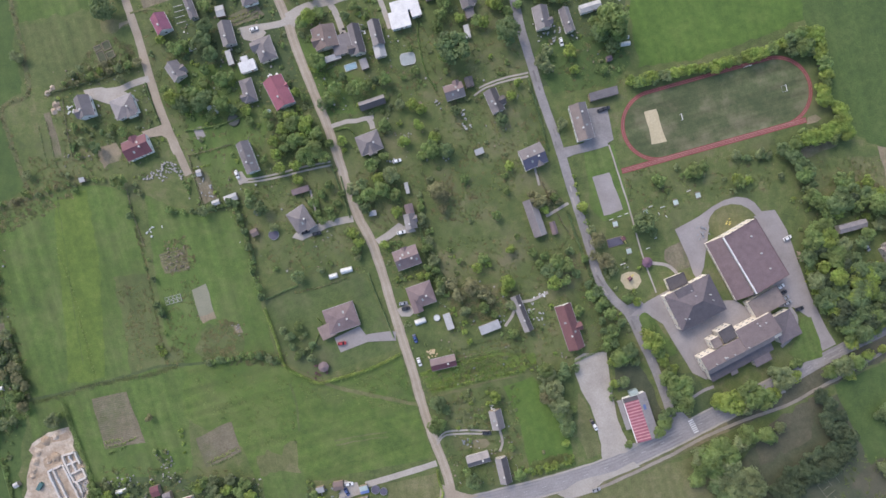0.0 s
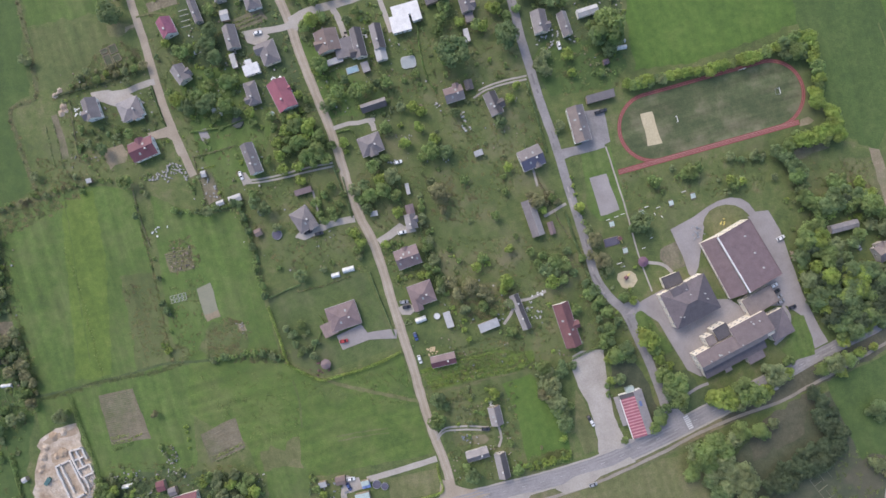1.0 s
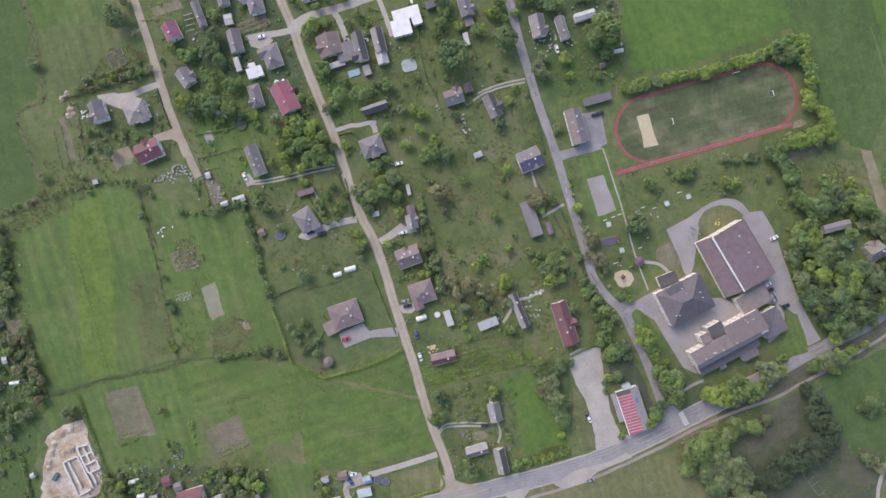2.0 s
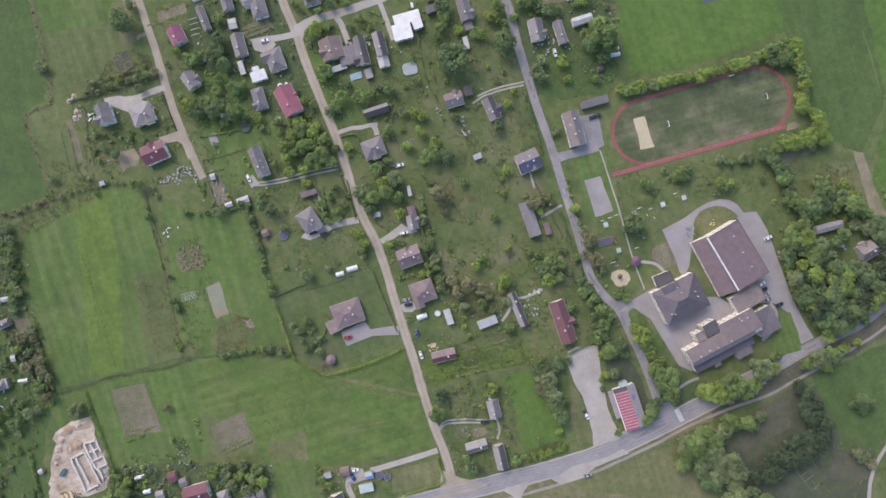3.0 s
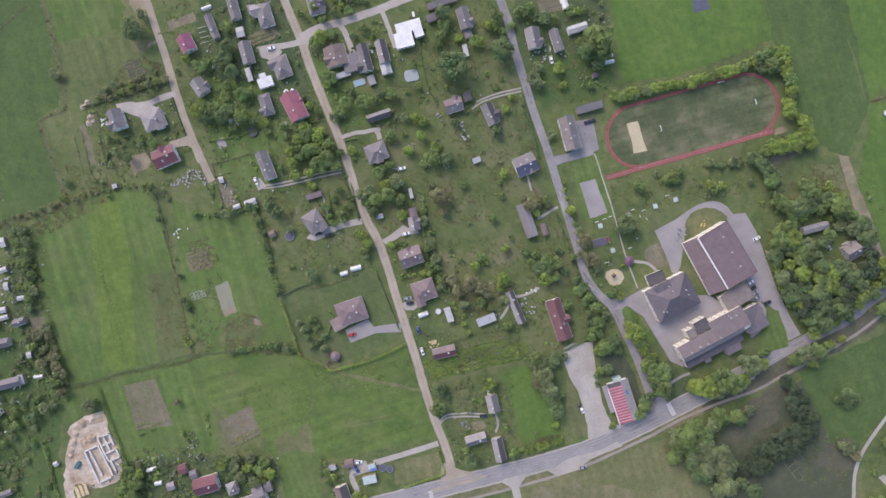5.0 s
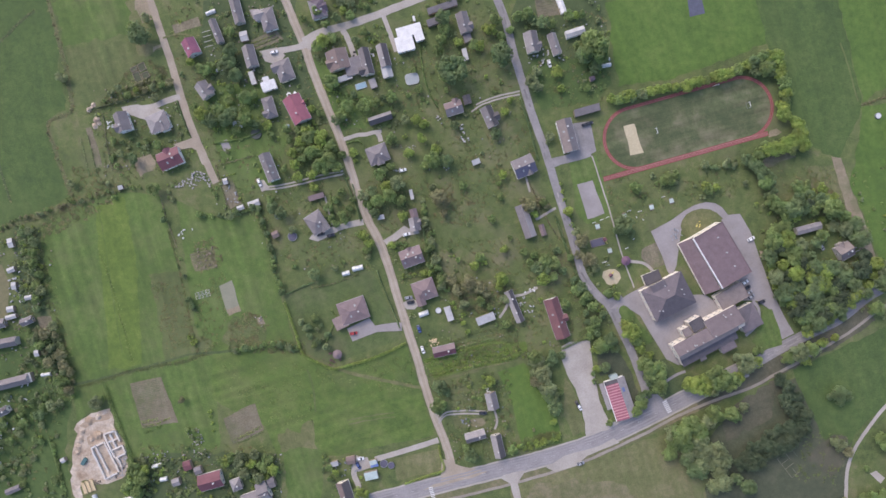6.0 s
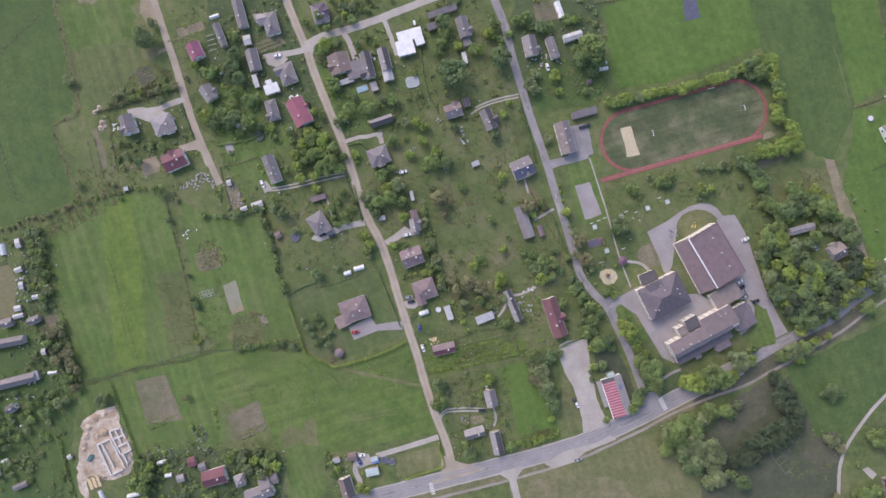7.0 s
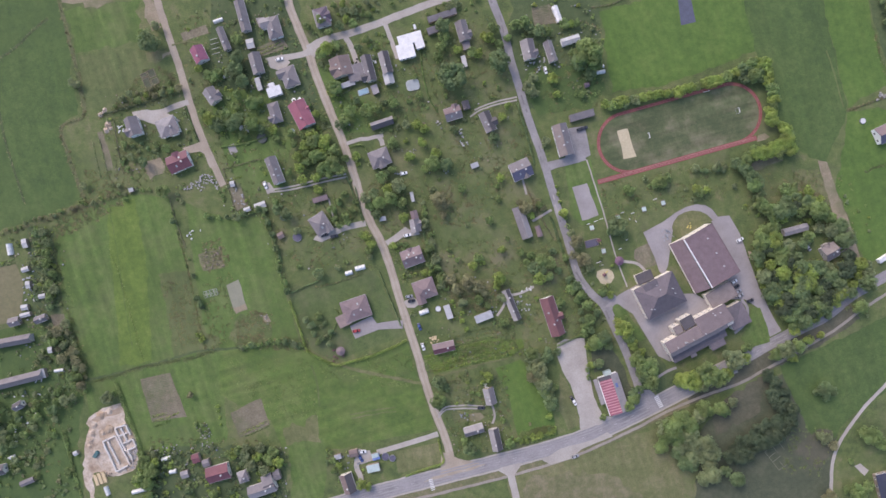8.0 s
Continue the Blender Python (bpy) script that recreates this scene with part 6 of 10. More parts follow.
def leaves(bm, centre, radii, count, size, rng):
    """Folded leaf sprays over a lobe of a crown."""
    for _ in range(count):
        d = Vector((rng.gauss(0, 1), rng.gauss(0, 1), rng.gauss(0.45, 0.9))).normalized()
        k = rng.uniform(0.86, 1.06)
        c = Vector(centre) + Vector((d.x * radii[0], d.y * radii[1], d.z * radii[2])) * k
        n = (d + Vector((rng.gauss(0, 0.28), rng.gauss(0, 0.28), rng.gauss(0.35, 0.28)))).normalized()
        u = n.orthogonal().normalized()
        u = (Matrix.Rotation(rng.uniform(0, 6.28), 3, n) @ u) * size * rng.uniform(0.6, 1.3)
        v = n.cross(u) * rng.uniform(0.45, 0.8)
        q = [c - u, c - v * 0.9 - n * size * 0.12, c + u, c + v * 0.9 - n * size * 0.12]
        vs = [bm.verts.new(p) for p in q]
        bm.faces.new((vs[0], vs[1], vs[2]))
        bm.faces.new((vs[0], vs[2], vs[3]))


def crown_mesh(r, tall, lobes, count, size, seed):
    rng = random.Random(seed)
    bm = bmesh.new()
    for i in range(lobes):
        a, far = rng.uniform(0, 6.28), r * math.sqrt(rng.random()) * 0.74
        up = tall * (0.48 + 0.40 * rng.random() * (1 - 0.55 * (far / r) ** 2))
        s = r * rng.choice((0.24, 0.28, 0.34, 0.42))
        leaves(bm, (far * math.cos(a), far * math.sin(a), up), (s, s, s * 0.75), count // lobes, size, rng)
    return bm


def trunk_mesh(r, tall, seed):
    rng = random.Random(seed)
    bm = bmesh.new()
    tube(bm, 0, 0, -0.1, tall * 0.55, r * 0.07 + 0.05, r * 0.035 + 0.03, 7)
    for i in range(5):
        a, z = i * 1.26 + rng.uniform(-0.3, 0.3), tall * rng.uniform(0.28, 0.5)
        tip = Vector((r * 0.6 * math.cos(a), r * 0.6 * math.sin(a), z + tall * 0.28))
        base = Vector((0, 0, z))
        side = (tip - base).cross(Vector((0, 0, 1))).normalized() * r * 0.03
        other = (tip - base).cross(side).normalized() * r * 0.03
        low = [bm.verts.new(base + side * math.cos(t) + other * math.sin(t)) for t in (0, 2.1, 4.2)]
        top = [bm.verts.new(tip + (side * math.cos(t) + other * math.sin(t)) * 0.3) for t in (0, 2.1, 4.2)]
        for k in range(3):
            bm.faces.new((low[k], low[(k + 1) % 3], top[(k + 1) % 3], top[k]))
    return bm


LEAF = {"dark": (LEAF_DARK, "dark green leafy"), "deep": (LEAF_DEEP, "deep green leafy"), "mid": (LEAF_MID, "green leafy"), "bright": (LEAF_BRIGHT, "bright yellow-green leafy"), "grey": (LEAF_GREY, "grey-green leafy"), "rust": (LEAF_RUST, "olive-brown leafy")}
SIZES = {"small": (1.5, 2.6, 9, 150, 0.36), "medium": (3.0, 5.6, 26, 780, 0.42), "large": (5.0, 9.0, 48, 2200, 0.48)}


COUNT = {"tree": 0, "bush": 0}
LOOSE = []


def plant(x, y, r, leaf="mid", own=True, squat=1.0):
    """A tree or bush with a crown of radius r; those of dense growth are kept for one joined mass."""
    size = "small" if r < 2.0 else "medium" if r < 3.9 else "large"
    base, tall, lobes, count, card = SIZES[size]
    seed = dice.randrange(4)
    material, text = LEAF[leaf]
    k = r / base
    high = k * squat * dice.uniform(0.85, 1.15)
    crown = shared(("crown", size, leaf, seed), lambda: crown_mesh(base, tall, lobes, count, card, 100 * seed + len(size)), material)
    m = Matrix.Translation((x, y, -0.55 * high if size == "small" else 0)) @ Matrix.Rotation(dice.uniform(0, 6.28), 4, "Z") @ Matrix.Diagonal((k, k, high, 1))
    kind = "bush" if size == "small" else "tree"
    if not own or COUNT[kind] >= 300:
        LOOSE.append((kind, crown, m))
        if kind == "tree":
            LOOSE.append((kind, shared(("trunk", size, seed), lambda: trunk_mesh(base, tall, seed), BARK), m))
        return
    COUNT[kind] += 1
    if kind == "bush":
        bush = new("bush", crown)
        bush.matrix_world = m
        tagged(bush, f"small {text} garden bush", "bush", "garden bushes")
        return
    root = new("tree")
    root.matrix_world = m
    tagged(root, f"{'large ' if size == 'large' else ''}{text} tree with a rounded uneven crown", "tree", "village trees")
    piece("trunk", shared(("trunk", size, seed), lambda: trunk_mesh(base, tall, seed), BARK), root, Matrix())
    piece("crown", crown, root, Matrix())


def joined(name, kind, label):
    """All loose growth of one kind as one mesh."""
    some = [(me, m) for k, me, m in LOOSE if k == kind]
    mats, verts, corners, sizes, slots, base = [], [], [], [], [], 0
    for me, m in some:
        co = np.empty(3 * len(me.vertices), np.float32)
        me.vertices.foreach_get("co", co)
        at = np.array(m)
        verts.append(co.reshape(-1, 3) @ at[:3, :3].T + at[:3, 3])
        idx = np.empty(len(me.loops), np.int32)
        me.loops.foreach_get("vertex_index", idx)
        tot = np.empty(len(me.polygons), np.int32)
        me.polygons.foreach_get("loop_total", tot)
        if me.materials[0] not in mats:
            mats.append(me.materials[0])
        corners.append(idx + base)
        sizes.append(tot)
        slots.append(np.full(len(tot), mats.index(me.materials[0]), np.int32))
        base += len(me.vertices)
    verts, corners, sizes, slots = (np.concatenate(q) for q in (verts, corners, sizes, slots))
    me = bpy.data.meshes.new(name)
    me.vertices.add(len(verts))
    me.vertices.foreach_set("co", verts.astype(np.float32).ravel())
    me.loops.add(len(corners))
    me.loops.foreach_set("vertex_index", corners)
    me.polygons.add(len(sizes))
    me.polygons.foreach_set("loop_start", np.concatenate([[0], np.cumsum(sizes)[:-1]]).astype(np.int32))
    for mat in mats:
        me.materials.append(mat)
    me.polygons.foreach_set("material_index", slots)
    me.update(calc_edges=True)
    me.validate()
    return tagged(new(name, me), label, name.replace("_", " "), kind="stuff")


def inside(q, poly):
    hit = False
    for (ax, ay), (bx, by) in zip(poly, poly[1:] + poly[:1]):
        if (ay > q[1]) != (by > q[1]) and q[0] < (bx - ax) * (q[1] - ay) / (by - ay) + ax:
            hit = not hit
    return hit


def taken(q):
    """Whether a spot lies on a road, a yard or a building."""
    at = np.array(q)
    if any(np.min(np.hypot(*(line - at).T)) < far for line, far in HARD) or any(inside(q, poly) for poly in PAVED):
        return True
    for x, y, a, b, turn in BUILT:
        dx, dy = q[0] - x, q[1] - y
        u, v = dx * math.cos(turn) + dy * math.sin(turn), dy * math.cos(turn) - dx * math.sin(turn)
        if abs(u) < a + 0.8 and abs(v) < b + 0.8:
            return True
    return False


def grove(poly, count, r0, r1, leafs, keep=0.75, clear=(), own=False):
    """Trees strewn over a plot, not too close to one another, leaving circles clear."""
    xs, ys = [q[0] for q in poly], [q[1] for q in poly]
    done, tries = [], 0
    while len(done) < count and tries < count * 60:
        tries += 1
        q, r = (dice.uniform(min(xs), max(xs)), dice.uniform(min(ys), max(ys))), dice.uniform(r0, r1)
        if inside(q, poly) and not taken(q) and all(math.dist(q, d[:2]) > keep * (r + d[2]) for d in done) and all(math.dist(q, c[:2]) > c[2] + r * 0.6 for c in clear):
            done.append((*q, r))
            plant(*q, r, dice.choice(leafs), own)


def row_of(points, gap, r0, r1, leafs, sway=0.6, own=False):
    line = smooth_line(points, gap)
    for q in line:
        plant(q.x + dice.uniform(-sway, sway), q.y + dice.uniform(-sway, sway), dice.uniform(r0, r1), dice.choice(leafs), own)

def grow(leaf, spots):
    for x, y, r in spots:
        plant(x, y, r * 1.08, leaf)


# woods east of the school
HOUSE_GAPS = [(200.3, 12.3, 5.2), (195.9, 11.0, 3.9), (206.6, 13.6, 3.9), (219.0, -0.3, 7.2), (210.3, 1.3, 3.3)]
grove([(182.9, 15.4), (194.3, 31.7), (207.4, 28.4), (222.1, 22.9), (232.0, 13.7), (235.3, 3.9), (243.6, -12.5), (238.8, -33.7), (217.5, -38.6), (207.7, -48.4), (199.5, -43.5), (190.6, -33.7), (184.6, -22.2), (179.7, -9.1), (178.0, 4.0)], 78, 3.2, 6.0, ["dark", "dark", "deep", "mid", "mid", "bright", "grey"], 0.52, HOUSE_GAPS)
grove([(192.8, -10.8), (209.2, -10.8), (210.8, -19.0), (196.1, -30.4), (187.9, -25.5)], 9, 3.6, 5.2, ["bright"], 0.6, own=True)
grove([(194.3, 35.0), (209.0, 36.6), (213.9, 26.8), (200.9, 20.3), (194.3, 25.2)], 9, 2.4, 4.0, ["bright", "mid"], 0.6)
grove([(196.2, -36.9), (212.6, -38.6), (214.2, -45.2), (201.1, -47.8)], 7, 3.4, 4.8, ["mid", "bright"], 0.6)
row_of([(144.4, 46.0), (150.2, 45.1), (157.9, 46.9), (161.5, 48.1)], 2.6, 1.4, 2.4, ["grey", "dark"], 0.7)
row_of([(168.1, 48.0), (174.0, 43.1), (177.9, 36.6), (180.5, 30.1), (182.9, 22.9)], 3.6, 2.6, 4.4, ["dark", "mid"], 1.5)
row_of([(173.9, 46.4), (179.5, 38.2)], 5.0, 3.4, 4.4, ["dark"], 1.5)
row_of([(179.7, 0.7), (183.0, -15.7), (188.6, -28.7)], 4.0, 2.0, 3.2, ["mid", "bright"], 1.0)

# row round the sports ground
row_of([(92.8, 82.7), (102.6, 84.9), (111.8, 86.7), (121.0, 87.9), (131.7, 90.1), (142.5, 93.1), (154.7, 95.3), (163.9, 98.9)], 3.0, 2.4, 3.7, ["bright", "bright", "bright", "mid"], 0.9, own=True)
row_of([(95.0, 82.1), (102.6, 84.0), (110.3, 85.8)], 4.0, 2.4, 3.2, ["grey", "dark", "mid"], 1.0)
grove([(166.3, 103.3), (174.4, 109.8), (184.2, 109.9), (184.9, 98.5), (179.4, 96.8), (171.2, 97.8)], 10, 2.8, 4.2, ["mid", "dark", "bright"], 0.55)
row_of([(179.2, 106.6), (181.7, 100.5), (184.8, 96.5), (186.6, 90.4), (189.1, 84.2), (187.9, 79.7)], 3.4, 2.6, 3.8, ["bright", "mid"], 1.2, own=True)
row_of([(186.0, 75.1), (190.0, 72.0), (194.0, 68.0), (196.2, 63.7), (198.3, 59.8)], 3.2, 2.6, 4.2, ["bright", "bright", "mid"], 1.4, own=True)
row_of([(196.2, 58.2), (190.1, 58.8), (184.8, 57.0), (177.8, 55.2), (173.8, 52.7), (168.9, 49.7)], 3.2, 2.6, 3.8, ["bright", "mid"], 1.6)
for x, y, r in [(125.0, 39.5, 3.3), (121.4, 38.0, 2.6), (128.0, 37.7, 2.3), (144.1, 34.7, 2.6), (139.6, 34.8, 1.6), (105.2, 34.5, 2.6), (108.1, 31.6, 1.6), (160.4, 46.1, 2.3), (157.3, 48.7, 2.0), (118.5, 36.5, 1.6), (167.1, 36.4, 2.0), (151.0, 36.5, 1.6)]:
    plant(x, y, r, dice.choice(["mid", "bright", "grey"]))

# along the main road
for x, y, r in [(141.0, -74.9, 6.5), (149.5, -70.4, 6.8), (156.5, -72.6, 5.5), (135.4, -74.1, 4.6), (146.7, -76.7, 4.6), (161.5, -70.4, 3.9), (165.4, -62.9, 5.9), (161.7, -60.7, 3.6), (172.5, -62.1, 3.3), (173.2, -56.6, 3.3), (194.7, -56.6, 5.2), (189.7, -60.1, 3.9), (202.4, -54.9, 4.2), (209.5, -51.8, 3.3), (199.8, -61.5, 3.3), (216.4, -48.7, 2.6)]:
    plant(x, y, r, dice.choice(["bright", "grey", "bright", "mid"]))
grow("mid", [(129.7, -100.5, 6.0), (135.2, -96.5, 5.6), (126.6, -105.7, 4.6), (139.5, -100.5, 5.0), (132.8, -107.2, 5.2), (124.2, -112.7, 4.0), (148.1, -90.3, 4.4), (152.4, -91.9, 3.4), (157.9, -90.4, 4.0), (161.0, -92.5, 3.4)])
grow("grey", [(125.7, -101.1, 4.6), (139.5, -105.7, 5.0), (143.2, -110.3, 4.8), (135.8, -112.1, 4.6), (146.3, -94.3, 3.6), (144.1, -96.5, 3.4), (165.6, -87.3, 3.0)])
grow("grey", [(149.4, -110.3, 5.0), (152.4, -115.2, 5.2), (146.9, -116.5, 4.6), (151.2, -122.6, 4.0), (142.0, -118.3, 4.2), (152.4, -128.2, 5.0), (148.8, -131.2, 4.0)])
grow("dark", [(138.0, -122.0, 4.4), (142.6, -123.2, 3.6), (134.0, -116.4, 3.8), (161.1, -127.3, 3.6), (167.2, -130.7, 4.4)])
row_of([(198.5, -98.1), (193.3, -101.8), (187.1, -105.2), (181.0, -108.5), (173.9, -112.2), (167.2, -115.3), (161.7, -117.1)], 4.0, 3.6, 5.2, ["deep"], 1.8)
row_of([(194.8, -96.6), (188.7, -99.9), (182.5, -103.0), (176.4, -106.1), (170.2, -109.7)], 4.4, 3.4, 4.8, ["deep"], 1.6)
row_of([(191.1, -106.1), (184.1, -110.1), (177.0, -114.1), (170.3, -117.1)], 4.6, 3.4, 4.6, ["deep"], 1.6)
row_of([(186.4, -71.3), (190.7, -77.9), (194.7, -82.8), (198.6, -90.4)], 4.0, 3.0, 4.4, ["deep"], 1.6)
row_of([(188.1, -81.2), (189.8, -88.4), (194.1, -92.7)], 4.6, 3.2, 4.4, ["deep"], 1.4)
for x, y, r in [(244.5, -106.3, 5.9), (241.4, -104.7, 3.6), (250.3, -111.2, 3.9), (218.6, -107.9, 3.6), (215.6, -106.7, 2.3), (224.0, -112.4, 2.9), (237.1, -138.8, 5.2), (232.0, -137.4, 3.3), (220.7, -141.7, 4.6), (243.4, -135.8, 3.3), (234.5, -121.6, 2.0)]:
    plant(x, y, r, dice.choice(["grey", "rust", "mid"]) if x < 230 else "mid")

# trees of the gardens, yard by yard
# round the running track
grow("bright", [(164.4, 100.2, 2.6), (167.4, 101.8, 2.8), (177.9, 54.7, 3.6), (182.2, 54.7, 4.0), (187.1, 56.5, 4.2), (192.0, 59.6, 4.2), (196.3, 62.6, 4.0), (197.6, 57.1, 4.0), (185.9, 80.4, 3.0), (187.7, 77.3, 3.0)])
grow("mid", [(170.5, 103.6, 3.2), (173.6, 104.2, 3.2), (188.3, 82.8, 3.0), (173.7, 52.8, 3.0), (192.0, 54.7, 3.4)])

# west gardens
grow("dark", [(-166.1, 117.1, 5.8), (-120.8, 99.9, 3.4), (-144.2, 96.8, 1.8), (-128.1, 71.1, 4.0), (-119.1, 71.1, 4.0), (-116.7, 108.9, 3.7), (-170.3, 50.2, 3.1), (-113.7, 95.3, 3.7), (-117.5, 102.7, 4.0), (-104.4, 68.4, 2.8), (-116.3, 74.3, 3.4)])
grow("mid", [(-170.1, 121.2, 3.1), (-134.6, 99.5, 2.8), (-130.9, 98.5, 3.1), (-128.1, 100.9, 2.4), (-123.8, 76.4, 3.4), (-116.5, 88.1, 2.8), (-176.2, 85.4, 1.5), (-162.5, 89.9, 1.5), (-156.4, 96.0, 1.5), (-117.9, 119.8, 2.8), (-108.6, 83.3, 3.7), (-104.4, 85.0, 2.8), (-108.5, 71.1, 4.0), (-118.2, 82.1, 2.4), (-159.3, 33.5, 3.4), (-182.3, 29.2, 1.8), (-157.6, 57.9, 2.4), (-182.2, 51.9, 1.8), (-180.7, 45.9, 1.8), (-113.7, 66.3, 2.4), (-136.9, 78.5, 2.4)])
grow("bright", [(-139.3, 102.7, 2.4), (-132.8, 74.2, 3.7), (-170.0, 88.3, 1.8), (-97.0, 68.5, 2.4)])
grow("grey", [(-208.7, 94.1, 2.8), (-156.0, 87.9, 1.2), (-158.6, 83.7, 2.1), (-163.3, 127.3, 2.8), (-150.4, 27.6, 1.8), (-185.3, 36.7, 1.8), (-204.8, 36.7, 2.1), (-164.0, 56.5, 1.8), (-152.1, 32.2, 1.5)])
# gardens round the side road
grow("mid", [(-69.6, 111.6, 2.8), (-61.3, 116.7, 3.1), (-61.8, 92.2, 4.0), (-55.9, 74.3, 3.4), (-52.3, 78.9, 3.1), (-43.8, 78.8, 3.4), (-37.8, 81.3, 3.1), (-28.7, 83.4, 3.1), (-13.6, 88.2, 2.1), (-19.7, 85.3, 1.8), (-68.2, 74.6, 2.1), (-76.0, 82.3, 1.5), (-79.0, 101.2, 1.5), (-1.4, 115.1, 3.1), (-2.9, 109.2, 2.8), (-43.9, 119.9, 2.4), (-37.9, 115.7, 1.5), (-16.6, 98.9, 1.8), (0.1, 121.2, 3.1), (-86.4, 66.3, 2.4), (-80.4, 67.0, 2.1), (-69.5, 130.4, 2.8), (-77.2, 127.5, 2.4), (-65.1, 124.5, 2.4), (-51.4, 129.0, 2.4)])
grow("bright", [(-66.3, 114.3, 3.7), (-63.5, 89.6, 2.8), (-15.1, 71.4, 2.8), (-10.6, 68.4, 2.8), (-72.8, 77.6, 2.1), (-71.4, 70.1, 1.8), (-41.6, 71.6, 1.8)])
grow("dark", [(-50.0, 85.1, 2.4), (-33.3, 82.7, 2.4), (-59.0, 71.4, 2.8), (0.1, 100.0, 3.1), (-48.4, 114.8, 2.4), (-59.0, 127.5, 2.4)])
grow("grey", [(-70.4, 106.5, 1.8), (-21.2, 71.5, 2.4), (-25.8, 70.1, 1.8)])
# gardens along the asphalt road
grow("dark", [(4.6, 97.6, 7.6), (-0.5, 126.8, 4.0), (31.6, 105.7, 5.8), (48.5, 125.7, 3.1), (54.5, 124.1, 3.4), (76.9, 106.1, 4.6), (83.3, 99.9, 3.4), (6.1, 68.4, 2.4)])
grow("mid", [(16.7, 112.2, 2.8), (28.8, 125.6, 3.4), (31.3, 116.8, 2.8), (28.8, 110.3, 3.1), (40.9, 127.1, 3.4), (45.4, 129.5, 3.4), (36.5, 121.4, 2.4), (59.2, 124.3, 2.8), (81.1, 110.5, 7.6), (86.1, 105.2, 4.0), (74.3, 112.1, 3.1), (68.9, 128.9, 2.8), (76.0, 129.2, 2.1), (79.1, 89.1, 2.1), (1.6, 88.3, 1.8), (32.0, 92.9, 1.8), (0.1, 94.7, 2.8)])
grow("bright", [(8.3, 114.7, 2.8), (19.8, 111.6, 2.8), (25.8, 119.6, 3.4), (23.4, 122.0, 2.4), (62.2, 97.6, 3.1), (64.7, 88.1, 2.4), (36.5, 82.1, 2.1), (33.5, 76.1, 2.1), (23.5, 95.5, 1.2)])
grow("grey", [(51.5, 98.5, 3.1), (48.4, 92.3, 3.7), (51.6, 88.9, 2.8), (12.2, 74.7, 1.5)])
# grove between the house and the gravel road
grow("bright", [(-74.9, 65.1, 3.2), (-67.2, 63.9, 3.4), (-70.0, 54.8, 3.0), (-61.1, 56.0, 2.6)])
grow("mid", [(-73.9, 62.1, 4.0), (-62.0, 56.2, 3.4), (-72.5, 53.1, 3.7), (-63.2, 48.4, 4.6), (-88.0, 44.3, 2.1), (-77.2, 50.2, 2.8), (-84.9, 60.9, 2.4), (-56.1, 51.8, 2.4), (-68.1, 54.1, 3.1), (-75.7, 66.9, 2.8), (-80.3, 64.5, 2.4)])
grow("bright", [(-78.7, 59.2, 3.1), (-68.0, 59.2, 3.4), (-83.3, 53.2, 2.8), (-81.8, 46.6, 2.8), (-80.3, 39.6, 2.8), (-72.6, 42.0, 3.1), (-71.2, 34.8, 2.8)])
grow("mid", [(-69.5, 45.6, 3.4), (-58.5, 45.1, 2.8), (-95.6, 63.4, 2.1), (-78.8, 55.4, 2.4), (-65.2, 42.7, 2.4)])
# yards along the gravel road
grow("mid", [(-36.3, 26.8, 3.7), (-30.2, 29.8, 3.7), (-24.2, 27.4, 3.4), (-42.4, 24.4, 2.8), (-34.8, 41.1, 3.1), (-28.8, 45.7, 2.4), (-28.7, 60.7, 3.1), (-10.6, 21.4, 2.1), (-59.2, 27.5, 2.4), (-63.7, 23.0, 2.4), (-56.1, 19.9, 2.4), (-52.5, 23.0, 2.1), (-59.2, 13.9, 2.4), (-54.7, 16.0, 2.1), (-50.2, 27.6, 1.8), (-62.3, 17.5, 2.1), (-56.1, 31.2, 2.4), (-47.1, 9.3, 2.1), (-42.5, 0.2, 2.4), (-95.6, 27.5, 2.4), (-10.6, 46.3, 2.1), (-6.0, 49.0, 4.3)])
grow("bright", [(-31.8, 35.0, 2.8), (-50.0, 53.3, 2.4), (-19.6, 53.2, 3.1), (-4.5, 54.7, 2.8), (-22.7, 18.4, 2.8), (-12.1, 60.8, 2.8), (-21.3, 62.6, 1.5), (-44.0, 7.8, 2.8), (-40.9, 3.2, 2.8), (-28.8, 2.6, 2.4), (-48.7, 48.9, 1.5)])
grow("dark", [(-37.9, 19.9, 2.8), (-33.3, 43.6, 2.4), (-93.8, 22.9, 3.4), (-89.2, 19.9, 3.4), (-39.4, 32.0, 2.8)])
grow("grey", [(-43.9, 29.8, 3.4), (-25.6, 36.4, 4.0), (-83.5, 10.8, 2.1), (-6.0, 33.6, 2.4)])
grow("rust", [(-3.0, 28.8, 4.3), (0.0, 19.9, 2.4), (1.5, 25.9, 2.8)])
# orchard meadow
grow("mid", [(10.7, 35.1, 2.4), (30.5, 36.6, 1.8), (31.9, 29.0, 2.1), (26.4, 16.8, 2.4), (19.7, -4.4, 2.8), (-6.1, 9.3, 1.8), (-8.5, 0.2, 2.1), (-7.6, -9.0, 2.1), (3.0, 0.2, 1.8), (8.2, -5.9, 1.8), (36.5, 6.2, 1.8), (44.1, -1.4, 2.1)])
grow("bright", [(32.8, 41.1, 2.4), (68.3, 21.4, 2.8), (50.1, 19.9, 2.4), (16.7, -9.0, 2.4), (22.2, -7.5, 1.8), (33.4, 0.1, 2.4)])
